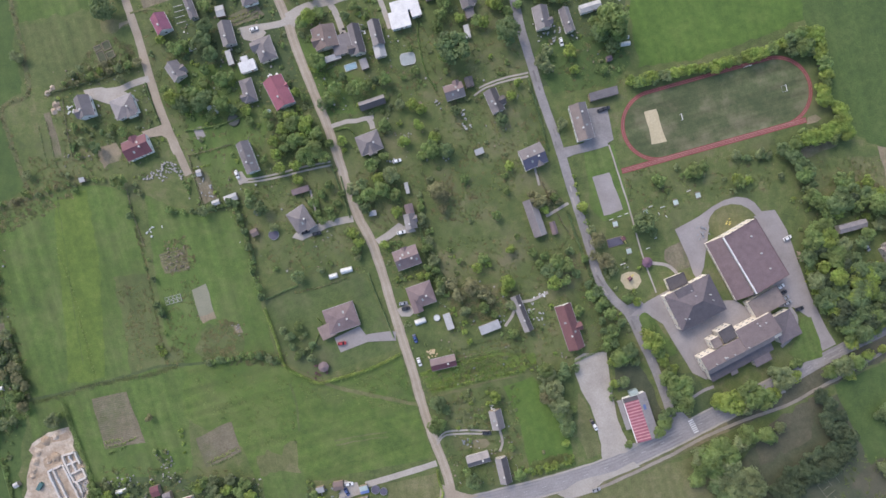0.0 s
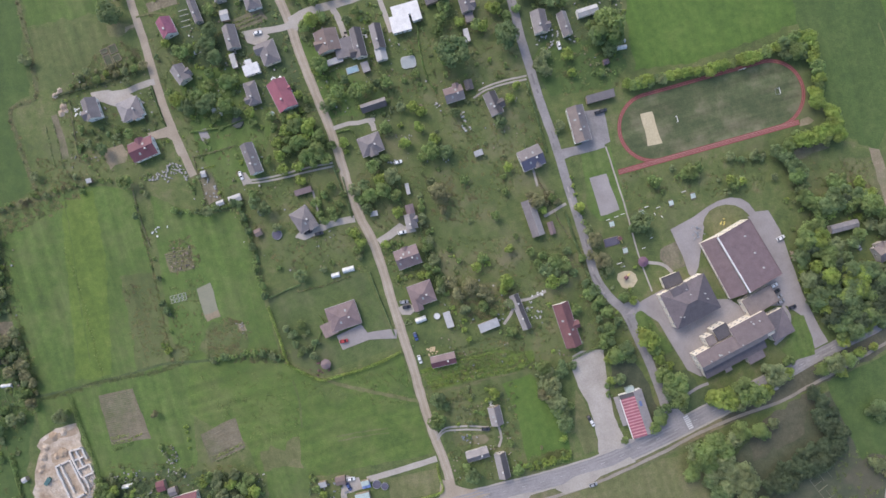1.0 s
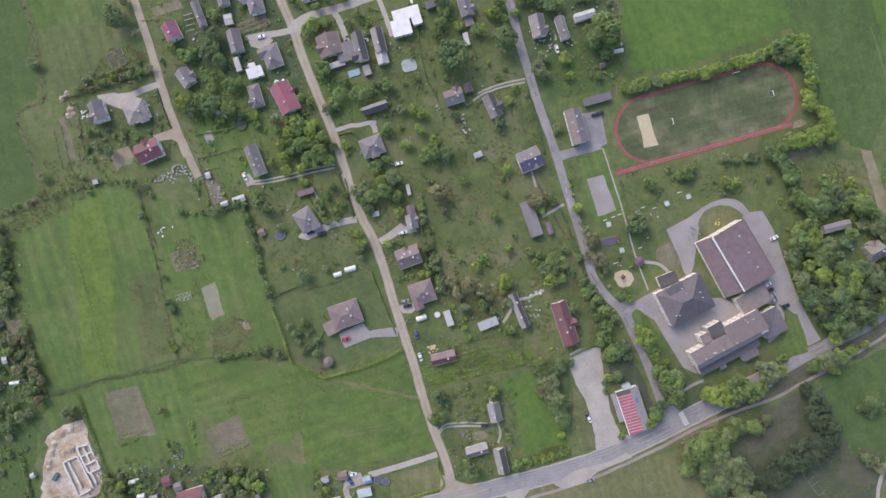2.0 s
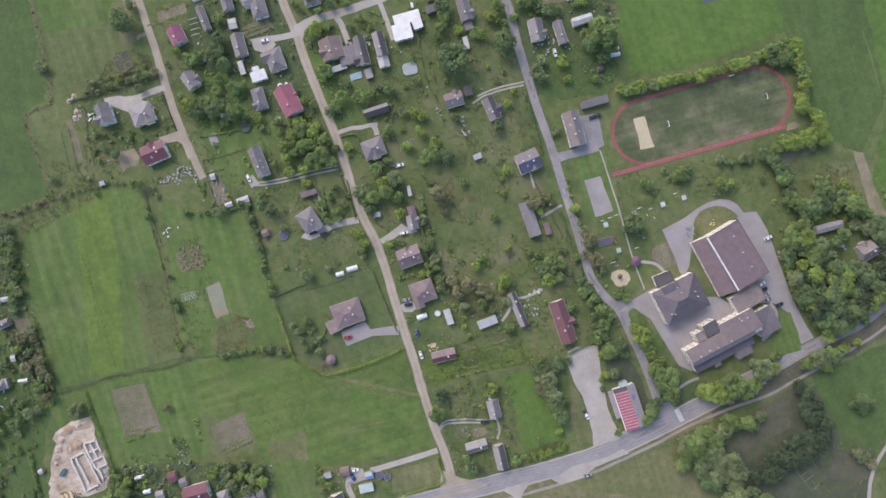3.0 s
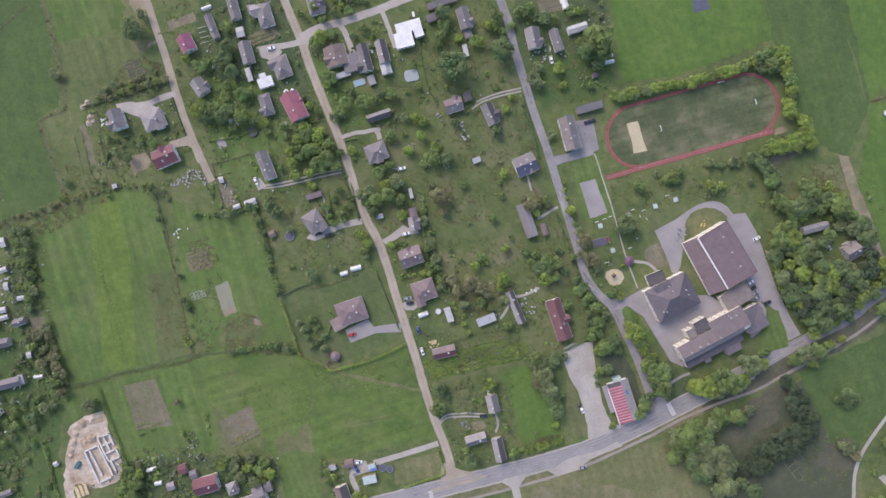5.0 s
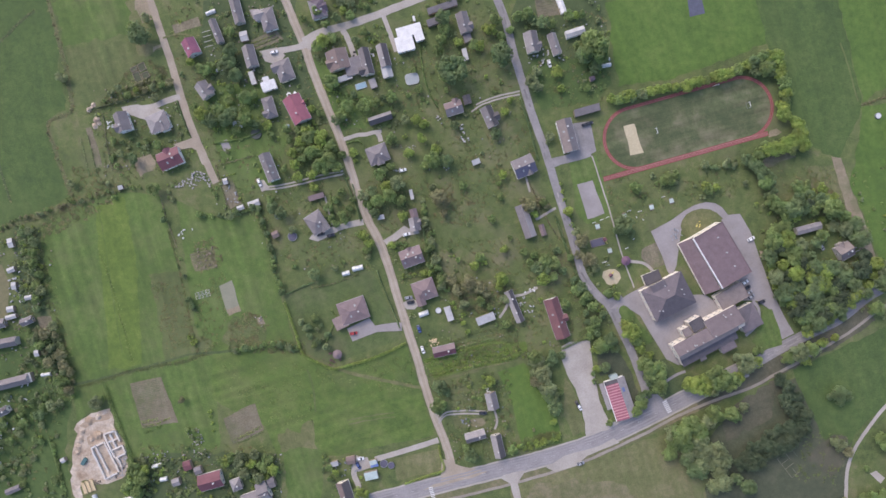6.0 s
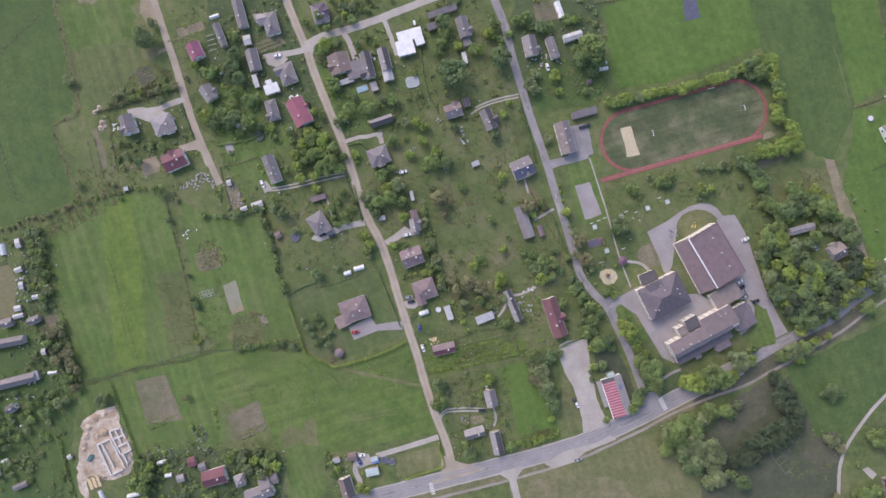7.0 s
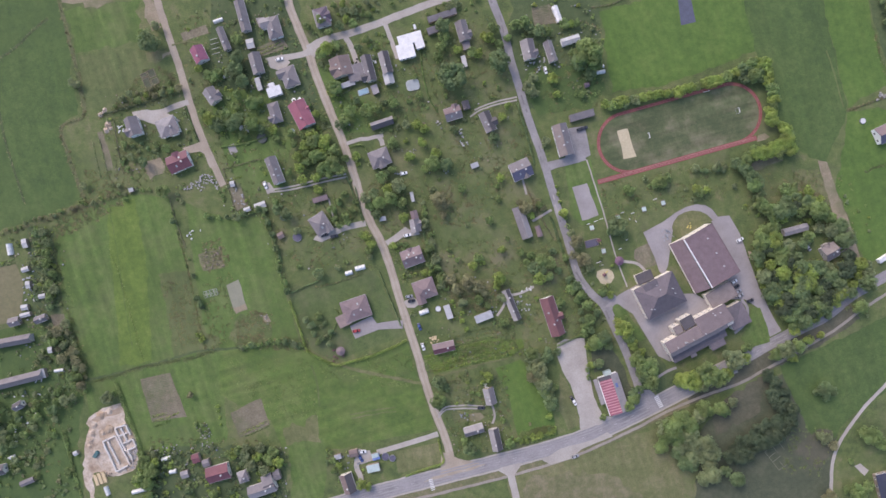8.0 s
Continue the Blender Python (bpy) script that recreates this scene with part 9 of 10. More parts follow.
# ---- sports ground and playground ----


def goal(x, y, yaw):
    root = thing("football_goal", x, y, yaw, "white tubular football goal on worn grass", "goal")
    for u in (-1.5, 1.5):
        part("post", tube(bmesh.new(), u, 0, 0, 2.0, 0.09, 0.09, 8), WHITEWASH, root)
        part("stay", a_slab(((u - 0.07, 0.0, 1.98), (u + 0.07, 0.0, 1.98), (u + 0.07, 1.1, 0.1), (u - 0.07, 1.1, 0.1)), 0.1), STEEL, root)
    part("crossbar", a_box(-1.58, 1.58, -0.12, 0.12, 2.0, 2.14), WHITEWASH, root)
    part("ground_bar", a_box(-1.5, 1.5, 1.05, 1.13, 0.0, 0.08), STEEL, root)


goal(151.0, 90.7, 15)
goal(169.6, 79.9, 105)
goal(118.0, 65.6, -75)


def pad(x, y, yaw):
    root = thing("picnic_table", x, y, yaw, "pale square garden table with benches on grass", "table", "school yard tables")
    part("tabletop", a_box(-1.2, 1.2, -1.2, 1.2, 0.68, 0.75, bevel=0.02), MINT, root)
    for u in (-0.9, 0.9):
        for v in (-0.9, 0.9):
            part("leg", a_box(u - 0.06, u + 0.06, v - 0.06, v + 0.06, 0, 0.678), TIMBER, root)
    for v in (-1.6, 1.6):
        part("bench", a_box(-1.1, 1.1, v - 0.17, v + 0.17, 0.0, 0.42, bevel=0.02), TIMBER, root)


for spot in [(85.5, 12.6), (92.3, -0.8), (100.5, 18.4), (115.5, 23.3), (126.6, 26.9)]:
    pad(*spot, 15)


def beam(x, y, long, yaw):
    root = thing("balance_beam", x, y, yaw, "white low balance beam in the school yard", "play equipment", "school yard beams")
    part("beam", a_box(-long / 2, long / 2, -0.14, 0.14, 0.32, 0.5, bevel=0.03), WHITEWASH, root)
    for u in (-long / 2 + 0.2, long / 2 - 0.2):
        part("leg", a_box(u - 0.08, u + 0.08, -0.1, 0.1, 0, 0.318), TIMBER, root)


for x, y, long, wide, yaw in [(83.6, 14.8, 2.0, 0.3, 18.0), (87.8, 16.4, 2.3, 0.3, 18.0), (91.0, 17.7, 2.0, 0.3, 18.0), (103.1, 21.3, 2.3, 0.3, 18.0), (107.3, 17.7, 1.3, 0.3, -60.0), (109.0, 21.0, 2.3, 0.3, 18.0), (101.8, 0.5, 2.0, 0.3, 20.0), (110.9, 16.4, 1.3, 0.3, -45.0), (105.7, 5.7, 1.3, 0.3, 30.0), (89.4, -7.3, 2.9, 0.3, 20.0), (91.1, -9.0, 2.3, 0.3, 15.0), (122.0, 29.1, 2.3, 0.3, 18.0)]:
    beam(x, y, long, yaw)


def gazebo(x, y, yaw, cover, hue):
    """An eight-sided garden pavilion."""
    root = thing("gazebo", x, y, yaw, f"small gazebo with a {hue} pyramid roof", "gazebo")
    for k in range(8):
        a, b = math.pi / 4 * k, math.pi / 4 * (k + 1)
        part("roof", a_slab(((2.7 * math.cos(a), 2.7 * math.sin(a), 2.4), (2.7 * math.cos(b), 2.7 * math.sin(b), 2.4), (0, 0, 3.7)), 0.08), cover, root)
        part("post", tube(bmesh.new(), 2.2 * math.cos(a), 2.2 * math.sin(a), 0, 2.5, 0.08, 0.08, 6), TIMBER, root)


GAZEBO = roofing("violet_shingle", (0.150, 0.085, 0.125), 0.8)
gazebo(100.8, -6.4, 20, GAZEBO, "dark violet")
gazebo(-58.9, -58.0, 10, MAUVE, "pinkish brown")


def climber(x, y, yaw):
    root = thing("climbing_frame", x, y, yaw, "wooden climbing tower with a slide on sand", "play equipment")
    part("platform", a_box(-0.8, 0.8, -0.8, 0.8, 1.2, 1.3), NEW_WOOD, root)
    for u in (-0.75, 0.75):
        for v in (-0.75, 0.75):
            part("post", a_box(u - 0.07, u + 0.07, v - 0.07, v + 0.07, 0, 2.4), NEW_WOOD, root)
    part("roof", a_slab(((-1, -1, 2.4), (1, -1, 2.4), (1, 0, 3.0), (-1, 0, 3.0)), 0.06), RUST, root)
    part("roof", a_slab(((-1, 0.01, 3.0), (1, 0.01, 3.0), (1, 1, 2.4), (-1, 1, 2.4)), 0.06), RUST, root)
    part("slide", a_slab(((0.82, -0.3, 1.25), (3.2, -0.3, 0.15), (3.2, 0.3, 0.15), (0.82, 0.3, 1.25)), 0.06), YELLOW, root, "yellow plastic slide")


YELLOW = surface("yellow_plastic", [(0.60, 0.50, 0.14)], 0.5, 3, 0.5, 0, 0, 0, 0.08)
climber(92.3, -14.5, 40)
climber(89.1, 5.4, -50)
TARP = surface("dark_violet_tarpaulin", [(0.075, 0.070, 0.105), (0.100, 0.095, 0.130)], 0.5, 3, 0.7, 0, 0.3, 0.05, 0.1)
root = thing("covered_sandpit", 85.5, 3.7, 15, "sandpit under a dark violet tarpaulin", "sandpit")
part("frame", a_box(-3.9, 3.9, -2.2, 2.2, 0, 0.3, bevel=0.05), TIMBER, root)
part("cover", a_box(-3.7, 3.7, -2.0, 2.0, 0.304, 0.42, bevel=0.06), TARP, root)


def pool(x, y, r, cover, label, rim=None, high=0.9):
    root = thing("trampoline" if "trampoline" in label else "round_pool", x, y, 0, label, "trampoline" if "trampoline" in label else "pool")
    bm = bmesh.new()
    for k in range(20):
        a, b = 2 * math.pi * k / 20, 2 * math.pi * (k + 1) / 20
        q = [(c * math.cos(t), c * math.sin(t), z) for t in (a, b) for c, z in ((r, 0), (r, high), (r - 0.2, high), (r - 0.2, 0))]
        vs = [bm.verts.new(p) for p in q]
        for i in range(3):
            bm.faces.new((vs[i], vs[4 + i], vs[5 + i], vs[i + 1]))
    part("rim", bm, rim or STEEL, root)
    part("surface", tube(bmesh.new(), 0, 0, 0.05, high - 0.12, r - 0.22, r - 0.22, 20), cover, root)


MAT = surface("woven_green_mat", [(0.075, 0.085, 0.072), (0.098, 0.108, 0.090)], 0.5, 3, 0.8, 0, 0.2, 0.05, 0.1)
MAT_RIM = surface("dark_padded_rim", [(0.050, 0.056, 0.050)], 0.5, 3, 0.8, 0, 0.1, 0.02, 0.15)
pool(-104.0, 64.1, 3.0, MAT, "round trampoline with a dark green jumping mat", MAT_RIM, 0.8)
pool(-33.5, -119.3, 2.2, TARP, "round trampoline with a dark blue mat", STEEL, 0.8)
pool(-3.0, -34.0, 1.7, FILM, "round pool under a pale cover")
pool(-92.1, 18.6, 1.8, TARP, "round garden pool under a dark blue cover")
pool(241.6, 74.0, 1.7, FILM, "round pale pool in a garden")
pool(-86.4, 68.3, 1.2, WATER_BLUE, "small round blue garden pool")
pool(-84.0, 7.2, 2.6, TARP, "round trampoline with a dark mat", STEEL, 0.8)
pool(-29.4, -120.2, 1.9, TARP, "round trampoline with a dark mat", STEEL, 0.8)
root = thing("tarpaulin", -38.9, -119.5, 14, "bright blue tarpaulin stretched over a low frame", "tarpaulin")
part("sheet", a_slab(((-2.2, -1.6, 0.8), (2.2, -1.6, 0.8), (2.2, 1.6, 1.1), (-2.2, 1.6, 1.1)), 0.05), TARP_BRIGHT, root)
for u in (-2.0, 2.0):
    for v in (-1.4, 1.4):
        part("leg", a_box(u - 0.05, u + 0.05, v - 0.05, v + 0.05, 0, 0.74), STEEL, root)
root = thing("swimming_pool", -17.5, 94.6, 12, "rounded garden pool with a white rim and pale cover", "pool")


def rounded_block(a, b, r, z0, z1):
    """A block with corners of radius r."""
    rim = [(sx * (a - r) + r * math.cos(t), sy * (b - r) + r * math.sin(t)) for sx, sy, t0 in ((1, 1, 0), (-1, 1, 1), (-1, -1, 2), (1, -1, 3)) for t in (math.pi / 2 * (t0 + k / 5) for k in range(6))]
    return a_slab([(u, v, z1) for u, v in rim], z1 - z0)


part("rim", rounded_block(3.8, 3.1, 1.9, 0, 0.5), TIN, root)
part("cover", rounded_block(3.5, 2.8, 1.6, 0.45, 0.506), WATER_PALE, root)
root = thing("swimming_pool", -45.8, 90.7, 18, "small turquoise garden pool beside a shelter", "pool")
part("rim", a_box(-3.2, 3.2, -1.8, 1.8, 0, 0.4, bevel=0.2), CONCRETE, root)
part("water", a_box(-2.9, 2.9, -1.5, 1.5, 0.404, 0.42), WATER_BLUE, root)

# ---- building site ----
patch("building_ground", [(-203.9, -96.0), (-199.0, -92.7), (-192.4, -90.1), (-186.3, -87.5), (-183.7, -95.0), (-181.8, -100.6), (-178.6, -106.5), (-176.0, -116.3), (-174.7, -123.5), (-178.0, -126.8), (-186.2, -130.0), (-191.0, -129.4), (-195.9, -128.7), (-201.5, -129.3), (-202.1, -132.6), (-200.9, -142.4), (-201.6, -150.6), (-204.2, -145.7), (-205.7, -137.5), (-208.0, -129.3), (-208.3, -122.8), (-206.6, -116.2), (-204.6, -106.4), (-205.5, -100.5)], RUBBLE, 0.07, "churned pale sand of a building site", 2.4)
patch("building_ground", [(-202.9, -97.9), (-197.3, -94.4), (-186.9, -90.8), (-185.6, -93.7), (-194.1, -96.0), (-200.6, -100.6)], SAND_BROWN, 0.09, "brown strip of dug earth", 1.2)
patch("building_ground", [(-198.7, -104.5), (-194.1, -101.9), (-189.9, -101.6), (-189.0, -105.8), (-194.2, -107.8), (-198.1, -108.4)], SAND_BROWN, 0.093, "brown heap of dug earth beside a foundation", 0.9)
root = thing("house_foundation", -185.7, -113.8, -64, "unroofed house shell with uneven pale block walls", "foundation")
wall_dice = random.Random(33)
WALL_WHITE = surface("pale_block_wall", [(0.50, 0.455, 0.41), (0.62, 0.57, 0.52)], 0.4, 2, 0.9, 0, 0.2, 0.03, 0.15)
for x0, y0, x1, y1 in ((-7.6, -7.4, 11.2, -7.9), (-7.6, 0.6, 11.0, 0.8), (-7.6, -7.4, -7.6, 0.4), (11.2, -7.9, 11.0, 0.6), (-6.8, -4.9, 9.5, -4.6), (-11.6, 2.2, 3.0, 2.0), (-10.6, 8.6, 3.2, 8.6), (-11.6, 2.2, -10.6, 8.4), (3.1, 2.2, 3.2, 8.4), (-6.4, 2.4, -6.2, 8.4), (-1.6, 2.4, -1.5, 8.4), (-10.2, 5.4, -2.0, 5.3), (3.6, 3.4, 9.6, 3.2)):
    long = math.hypot(x1 - x0, y1 - y0)
    turn, at = math.degrees(math.atan2(y1 - y0, x1 - x0)), 0.0
    while at < long - 0.4:
        step = min(wall_dice.uniform(1.2, 3.0), long - at)
        if wall_dice.random() < 0.96:
            block = part("block_wall", a_box(0, step - 0.05, -0.45, 0.45, 0.0, wall_dice.choice((1.2, 1.3, 1.5)), bevel=0.04), wall_dice.choice((WALL_WHITE, WALL_WHITE, CONCRETE)), root)
            c, n = math.cos(math.radians(turn)), math.sin(math.radians(turn))
            block.matrix_parent_inverse = Matrix()
            block.matrix_basis = pose(x0 + c * at, y0 + n * at, wall_dice.uniform(0, 0.03), 0, 0, turn + wall_dice.uniform(-1.5, 1.5))
        at += step
part("floor_slab", a_box(-7.0, 10.7, -7.0, 0.2, 0, 0.13), RUBBLE, root)
part("floor_slab", a_box(-10.2, 2.7, 2.5, 8.2, 0, 0.15), RUBBLE, root)
heap_dice = random.Random(21)


def heap(x, y, r, high, material, label):
    bm = bmesh.new()
    rings = []
    for i in range(5):
        k = i / 4
        ring = []
        for j in range(14):
            a = 2 * math.pi * j / 14
            far = r * (1 - k) * heap_dice.uniform(0.8, 1.15) + 0.05
            ring.append(bm.verts.new((far * math.cos(a), far * math.sin(a), high * math.sin(k * 1.5) * heap_dice.uniform(0.9, 1.05) if i else -0.05)))
        rings.append(ring)
    for a, b in zip(rings, rings[1:]):
        for j in range(14):
            bm.faces.new((a[j], a[(j + 1) % 14], b[(j + 1) % 14], b[j]))
    bm.faces.new(rings[-1])
    ob = part("earth_mound", bm, material)
    ob.matrix_world = pose(x, y, 0.07)
    tagged(ob, label, "mound")


for x, y, r in [(-202.5, -105.7, 2.3), (-203.4, -109.7, 2.0), (-203.9, -113.0, 1.6), (-197.4, -95.2, 2.6), (-192.3, -93.1, 2.0), (-201.1, -100.9, 2.0), (-192.4, -103.2, 2.9), (-195.8, -105.3, 1.6), (-177.9, -117.8, 1.3), (-175.8, -120.6, 1.6), (-180.0, -115.9, 1.0)]:
    heap(x, y, r, r * 0.45, RUBBLE if r < 2.5 else SAND_BROWN, "mound of pale excavated sandy earth")
root = thing("skip", -199.8, -117.6, 60, "teal green steel skip on sand", "skip")
part("body", loft(((-2.0, 0.8, 0.07, 1.2), (-1.4, 0.95, 0.07, 1.3), (1.4, 0.95, 0.07, 1.3), (2.0, 0.8, 0.07, 1.2))), SKIP, root)
part("rim", a_box(-2.05, 2.05, -1.0, 1.0, 1.304, 1.38, bevel=0.03), SKIP, root)
root = thing("timber_stack", -197.6, -131.6, -70, "stacked yellow new timber boards", "timber stack")
for k in range(9):
    u = -3.6 + 0.8 * k
    part("board", a_box(-3.4 + 0.3 * (k % 3), 3.4 - 0.3 * (k % 2), u, u + 0.6, 0.0, 0.5 + 0.25 * (k % 3), bevel=0.02), NEW_WOOD, root)

# ---- scattered things in yards ----
litter_dice = random.Random(5)


def litter(name, poly, count, low, high, material, label):
    """Loose pieces lying about on a plot, too many to count."""
    bm = bmesh.new()
    xs, ys = [q[0] for q in poly], [q[1] for q in poly]
    done = 0
    while done < count:
        q = (litter_dice.uniform(min(xs), max(xs)), litter_dice.uniform(min(ys), max(ys)))
        if not inside(q, poly):
            continue
        done += 1
        a, b, c, t = litter_dice.uniform(low, high), litter_dice.uniform(low, high) * 0.6, litter_dice.uniform(0.25, 0.8), litter_dice.uniform(0, 3.1)
        old = len(bm.verts)
        box(bm, -a / 2, a / 2, -b / 2, b / 2, 0, c)
        bm.verts.ensure_lookup_table()
        bmesh.ops.transform(bm, matrix=pose(q[0], q[1], 0, 0, 0, math.degrees(t)), verts=bm.verts[old:])
    tagged(part(name, bm, material), label, "yard clutter", kind="stuff")


litter("stacked_blocks", [(-140.8, 42.7), (-135.5, 45.0), (-127.8, 36.8), (-130.1, 34.9), (-134.3, 39.4), (-138.2, 33.6), (-141.4, 34.3)], 44, 0.4, 1.3, BLOCK, "scattered pale blocks and slabs in a yard")
litter("stacked_blocks", [(-150.5, 36.2), (-143.0, 39.5), (-140.8, 36.2), (-147.9, 34.3)], 16, 0.5, 1.4, BLOCK, "scattered grey blocks in a yard")
litter("sacks", [(-148.7, 9.2), (-139.9, 14.7), (-138.9, 11.5), (-144.2, 6.0)], 10, 0.5, 1.3, FILM, "white sacks lying in the grass")
litter("plant_pots", [(-143.4, -100.7), (-138.1, -97.4), (-132.3, -108.2), (-131.7, -114.8), (-138.9, -113.1)], 34, 0.35, 0.9, BLOCK, "pale pots and stones round garden beds")
litter("garden_clutter", [(-169.8, -115.7), (-155.1, -111.5), (-148.6, -114.7), (-151.9, -120.3), (-164.9, -118.3)], 16, 0.4, 1.2, BLOCK, "pale pots and sheets lying in a garden")
litter("garden_clutter", [(-242.1, 6.1), (-235.0, 6.1), (-232.7, -37.8), (-240.9, -41.1)], 26, 0.6, 1.6, TIN, "pale garden clutter between sheds")
litter("garden_clutter", [(-249.3, -83.5), (-242.8, -83.5), (-226.4, -63.9), (-236.4, -103.1), (-246.2, -112.9)], 14, 0.6, 1.6, FILM, "pale garden clutter between trees")
litter("garden_clutter", [(-63.9, -116.0), (-50.8, -116.6), (-44.3, -121.6), (-54.1, -128.1), (-62.3, -126.4)], 16, 0.6, 1.5, STEEL, "dark and grey clutter in a yard")
litter("garden_clutter", [(8.2, 70.9), (14.7, 66.0), (13.1, 58.9), (9.8, 59.5)], 8, 0.6, 1.6, TIN, "pale clutter in a garden")
litter("garden_clutter", [(39.1, -25.2), (45.6, -26.9), (52.2, -33.4), (47.3, -38.3), (42.4, -31.8)], 16, 0.6, 1.5, TIN, "pale clutter along a house")
litter("garden_clutter", [(-8.3, -50.6), (-4.3, -48.0), (-2.4, -52.9), (-6.6, -55.2)], 18, 0.6, 1.6, NEW_WOOD, "stacked boards before a house")
litter("garden_clutter", [(22.7, -77.5), (27.0, -75.9), (27.6, -80.8), (23.1, -82.8)], 8, 0.7, 1.6, FILM, "white sheets beside a cottage")
for (x, y), r in zip([(-196.7, 77.6), (-194.2, 80.3), (-195.1, 78.8), (-192.4, 71.8), (-193.4, 68.7), (-190.9, 70.0)], (1.5, 1.3, 0.9, 2.1, 1.7, 1.2)):
    heap(x, y, r, r * 0.6, RUBBLE, "mound of pale rubble by the field")
litter("garden_clutter", [(-188.3, 71.9), (-183.4, 71.9), (-182.8, 67.4), (-187.3, 67.4)], 8, 0.6, 1.5, FILM, "white sacks by a house")
litter("garden_clutter", [(44.0, 113.1), (66.8, 111.5), (66.8, 105.0), (47.3, 103.3)], 18, 0.5, 1.4, TIN, "pale clutter between two houses")
litter("garden_clutter", [(246.4, 86.8), (249.7, 89.4), (252.9, 91.0), (256.9, 92.0), (256.9, 88.1), (249.0, 85.4)], 14, 0.4, 1.5, BLOCK, "pale scrap along a garden edge")
litter("garden_clutter", [(-47.0, 108.2), (-38.9, 111.4), (-37.9, 101.7), (-40.5, 101.1)], 12, 0.5, 1.3, WHITEWASH, "pale clutter between houses")
litter("garden_clutter", [(-56.8, 109.8), (-48.6, 109.8), (-49.6, 102.4), (-55.5, 103.0)], 12, 0.6, 1.6, RUBBER, "dark clutter stacked in a yard")
litter("garden_clutter", [(-123.6, 41.7), (-115.4, 40.1), (-112.3, 23.8), (-118.8, 23.8)], 14, 0.5, 1.4, STEEL, "grey garden clutter beside beds")
litter("garden_clutter", [(-82.8, 85.5), (-79.5, 88.8), (-88.6, 86.2), (-88.7, 84.2)], 6, 0.9, 2.0, WHITEWASH, "white furniture before a house")
litter("garden_clutter", [(-138.3, 1.1), (-127.9, 1.1), (-126.0, -10.3), (-137.8, -11.9)], 26, 0.5, 1.3, TIMBER, "dry stalks and stakes in a plot")
litter("garden_clutter", [(-70.2, -58.4), (-60.4, -56.1), (-55.6, -61.7), (-63.7, -64.3)], 14, 0.5, 1.2, RUST, "red and brown flower bed stones")
litter("garden_clutter", [(10.6, -98.8), (24.4, -89.0), (27.6, -95.5), (14.6, -103.7)], 5, 0.4, 1.0, BLOCK, "pale clutter in a cottage yard")
litter("garden_clutter", [(63.6, -9.0), (57.1, -18.7), (37.5, -25.2), (50.5, -23.6)], 6, 0.5, 1.4, FILM, "white clutter beneath fruit trees")


def beds(x, y, yaw, cols, rows, size):
    root = thing("raised_beds", x, y, yaw, "block of pale-edged raised garden beds", "garden bed")
    for i in range(cols):
        for j in range(rows):
            u, v = (i - cols / 2) * size, (j - rows / 2) * size
            frame_ob = part("bed_frame", a_box(u, u + size * 0.86, v, v + size * 0.8, 0, 0.3, bevel=0.03), CONCRETE if cols > 3 else TIMBER, root)
            part("soil", a_box(u + 0.15, u + size * 0.86 - 0.15, v + 0.15, v + size * 0.8 - 0.15, 0.304, 0.34), LAWN if cols > 3 else SOIL, frame_ob)


beds(-133.9, -24.7, 15, 4, 2, 2.1)


def bed_frames(x, y, yaw, frames):
    """Open wooden frames round overgrown beds."""
    root = thing("raised_beds", x, y, yaw, "overgrown garden beds inside pale weathered board frames", "garden bed")
    for x0, x1, y0, y1 in frames:
        for a, b, c, d in ((x0, x1, y0, y0 + 0.28), (x0, x1, y1 - 0.28, y1), (x0, x0 + 0.28, y0 + 0.28, y1 - 0.28), (x1 - 0.28, x1, y0 + 0.28, y1 - 0.28)):
            part("board", a_box(a, b, c, d, 0, 0.4, bevel=0.03), TIMBER, root)
        part("soil", a_box(x0 + 0.3, x1 - 0.3, y0 + 0.3, y1 - 0.3, 0, 0.2), MURK, root)


bed_frames(-167.9, 98.3, 24, ((-4.6, -0.8, -4.6, 1.2), (-0.2, 3.9, -4.4, -0.8), (-0.2, 3.9, 0.2, 4.6), (-4.6, -0.8, 1.9, 4.4)))

# ---- road markings on the main road ----
DASHES = smooth_line([(-47.6, -142.9), (-28.0, -137.7), (-8.4, -132.8), (21.1, -125.4), (53.8, -117.2), (80.0, -109.1), (102.9, -99.3), (122.6, -89.5), (145.5, -77.8), (168.4, -66.4), (184.8, -56.9), (201.1, -48.4)], 5.0)
root = tagged(new("centre_line"), "worn white dashed centre line on the asphalt", "road marking")
for k in range(0, len(DASHES) - 1, 2):
    a, b = DASHES[k], DASHES[k + 1]
    d = (b - a).normalized()
    n = Vector((-d.y, d.x)) * 0.07
    c = a + d * 2.4
    part("dash", a_slab([(q.x, q.y, 0.135) for q in (a + n * -1, c - n, c + n, a + n)], 0.02), WORN, root)


# ---- last traces and ornaments ----
root = thing("old_foundation", 194.2, -119.6, -52, "overgrown low concrete foundation lines in the grass", "foundation")
for x0, x1, y0, y1 in ((-6.8, 6.8, -5.0, -4.7), (-6.8, -1.0, 4.7, 5.0), (-6.8, -6.5, -4.7, 4.7), (6.5, 6.8, -4.7, 1.0), (-3.0, -2.7, -4.7, -0.5), (0.5, 0.8, -4.7, 0.8), (-6.5, -2.0, 0.6, 0.9), (2.5, 6.5, -1.6, -1.3)):
    part("kerb", a_box(x0, x1 - 0.1 if x1 - x0 < 0.5 else x1, y0, y1 - 0.1 if y1 - y0 < 0.5 else y1, 0, 0.22, bevel=0.02), SILT, root)
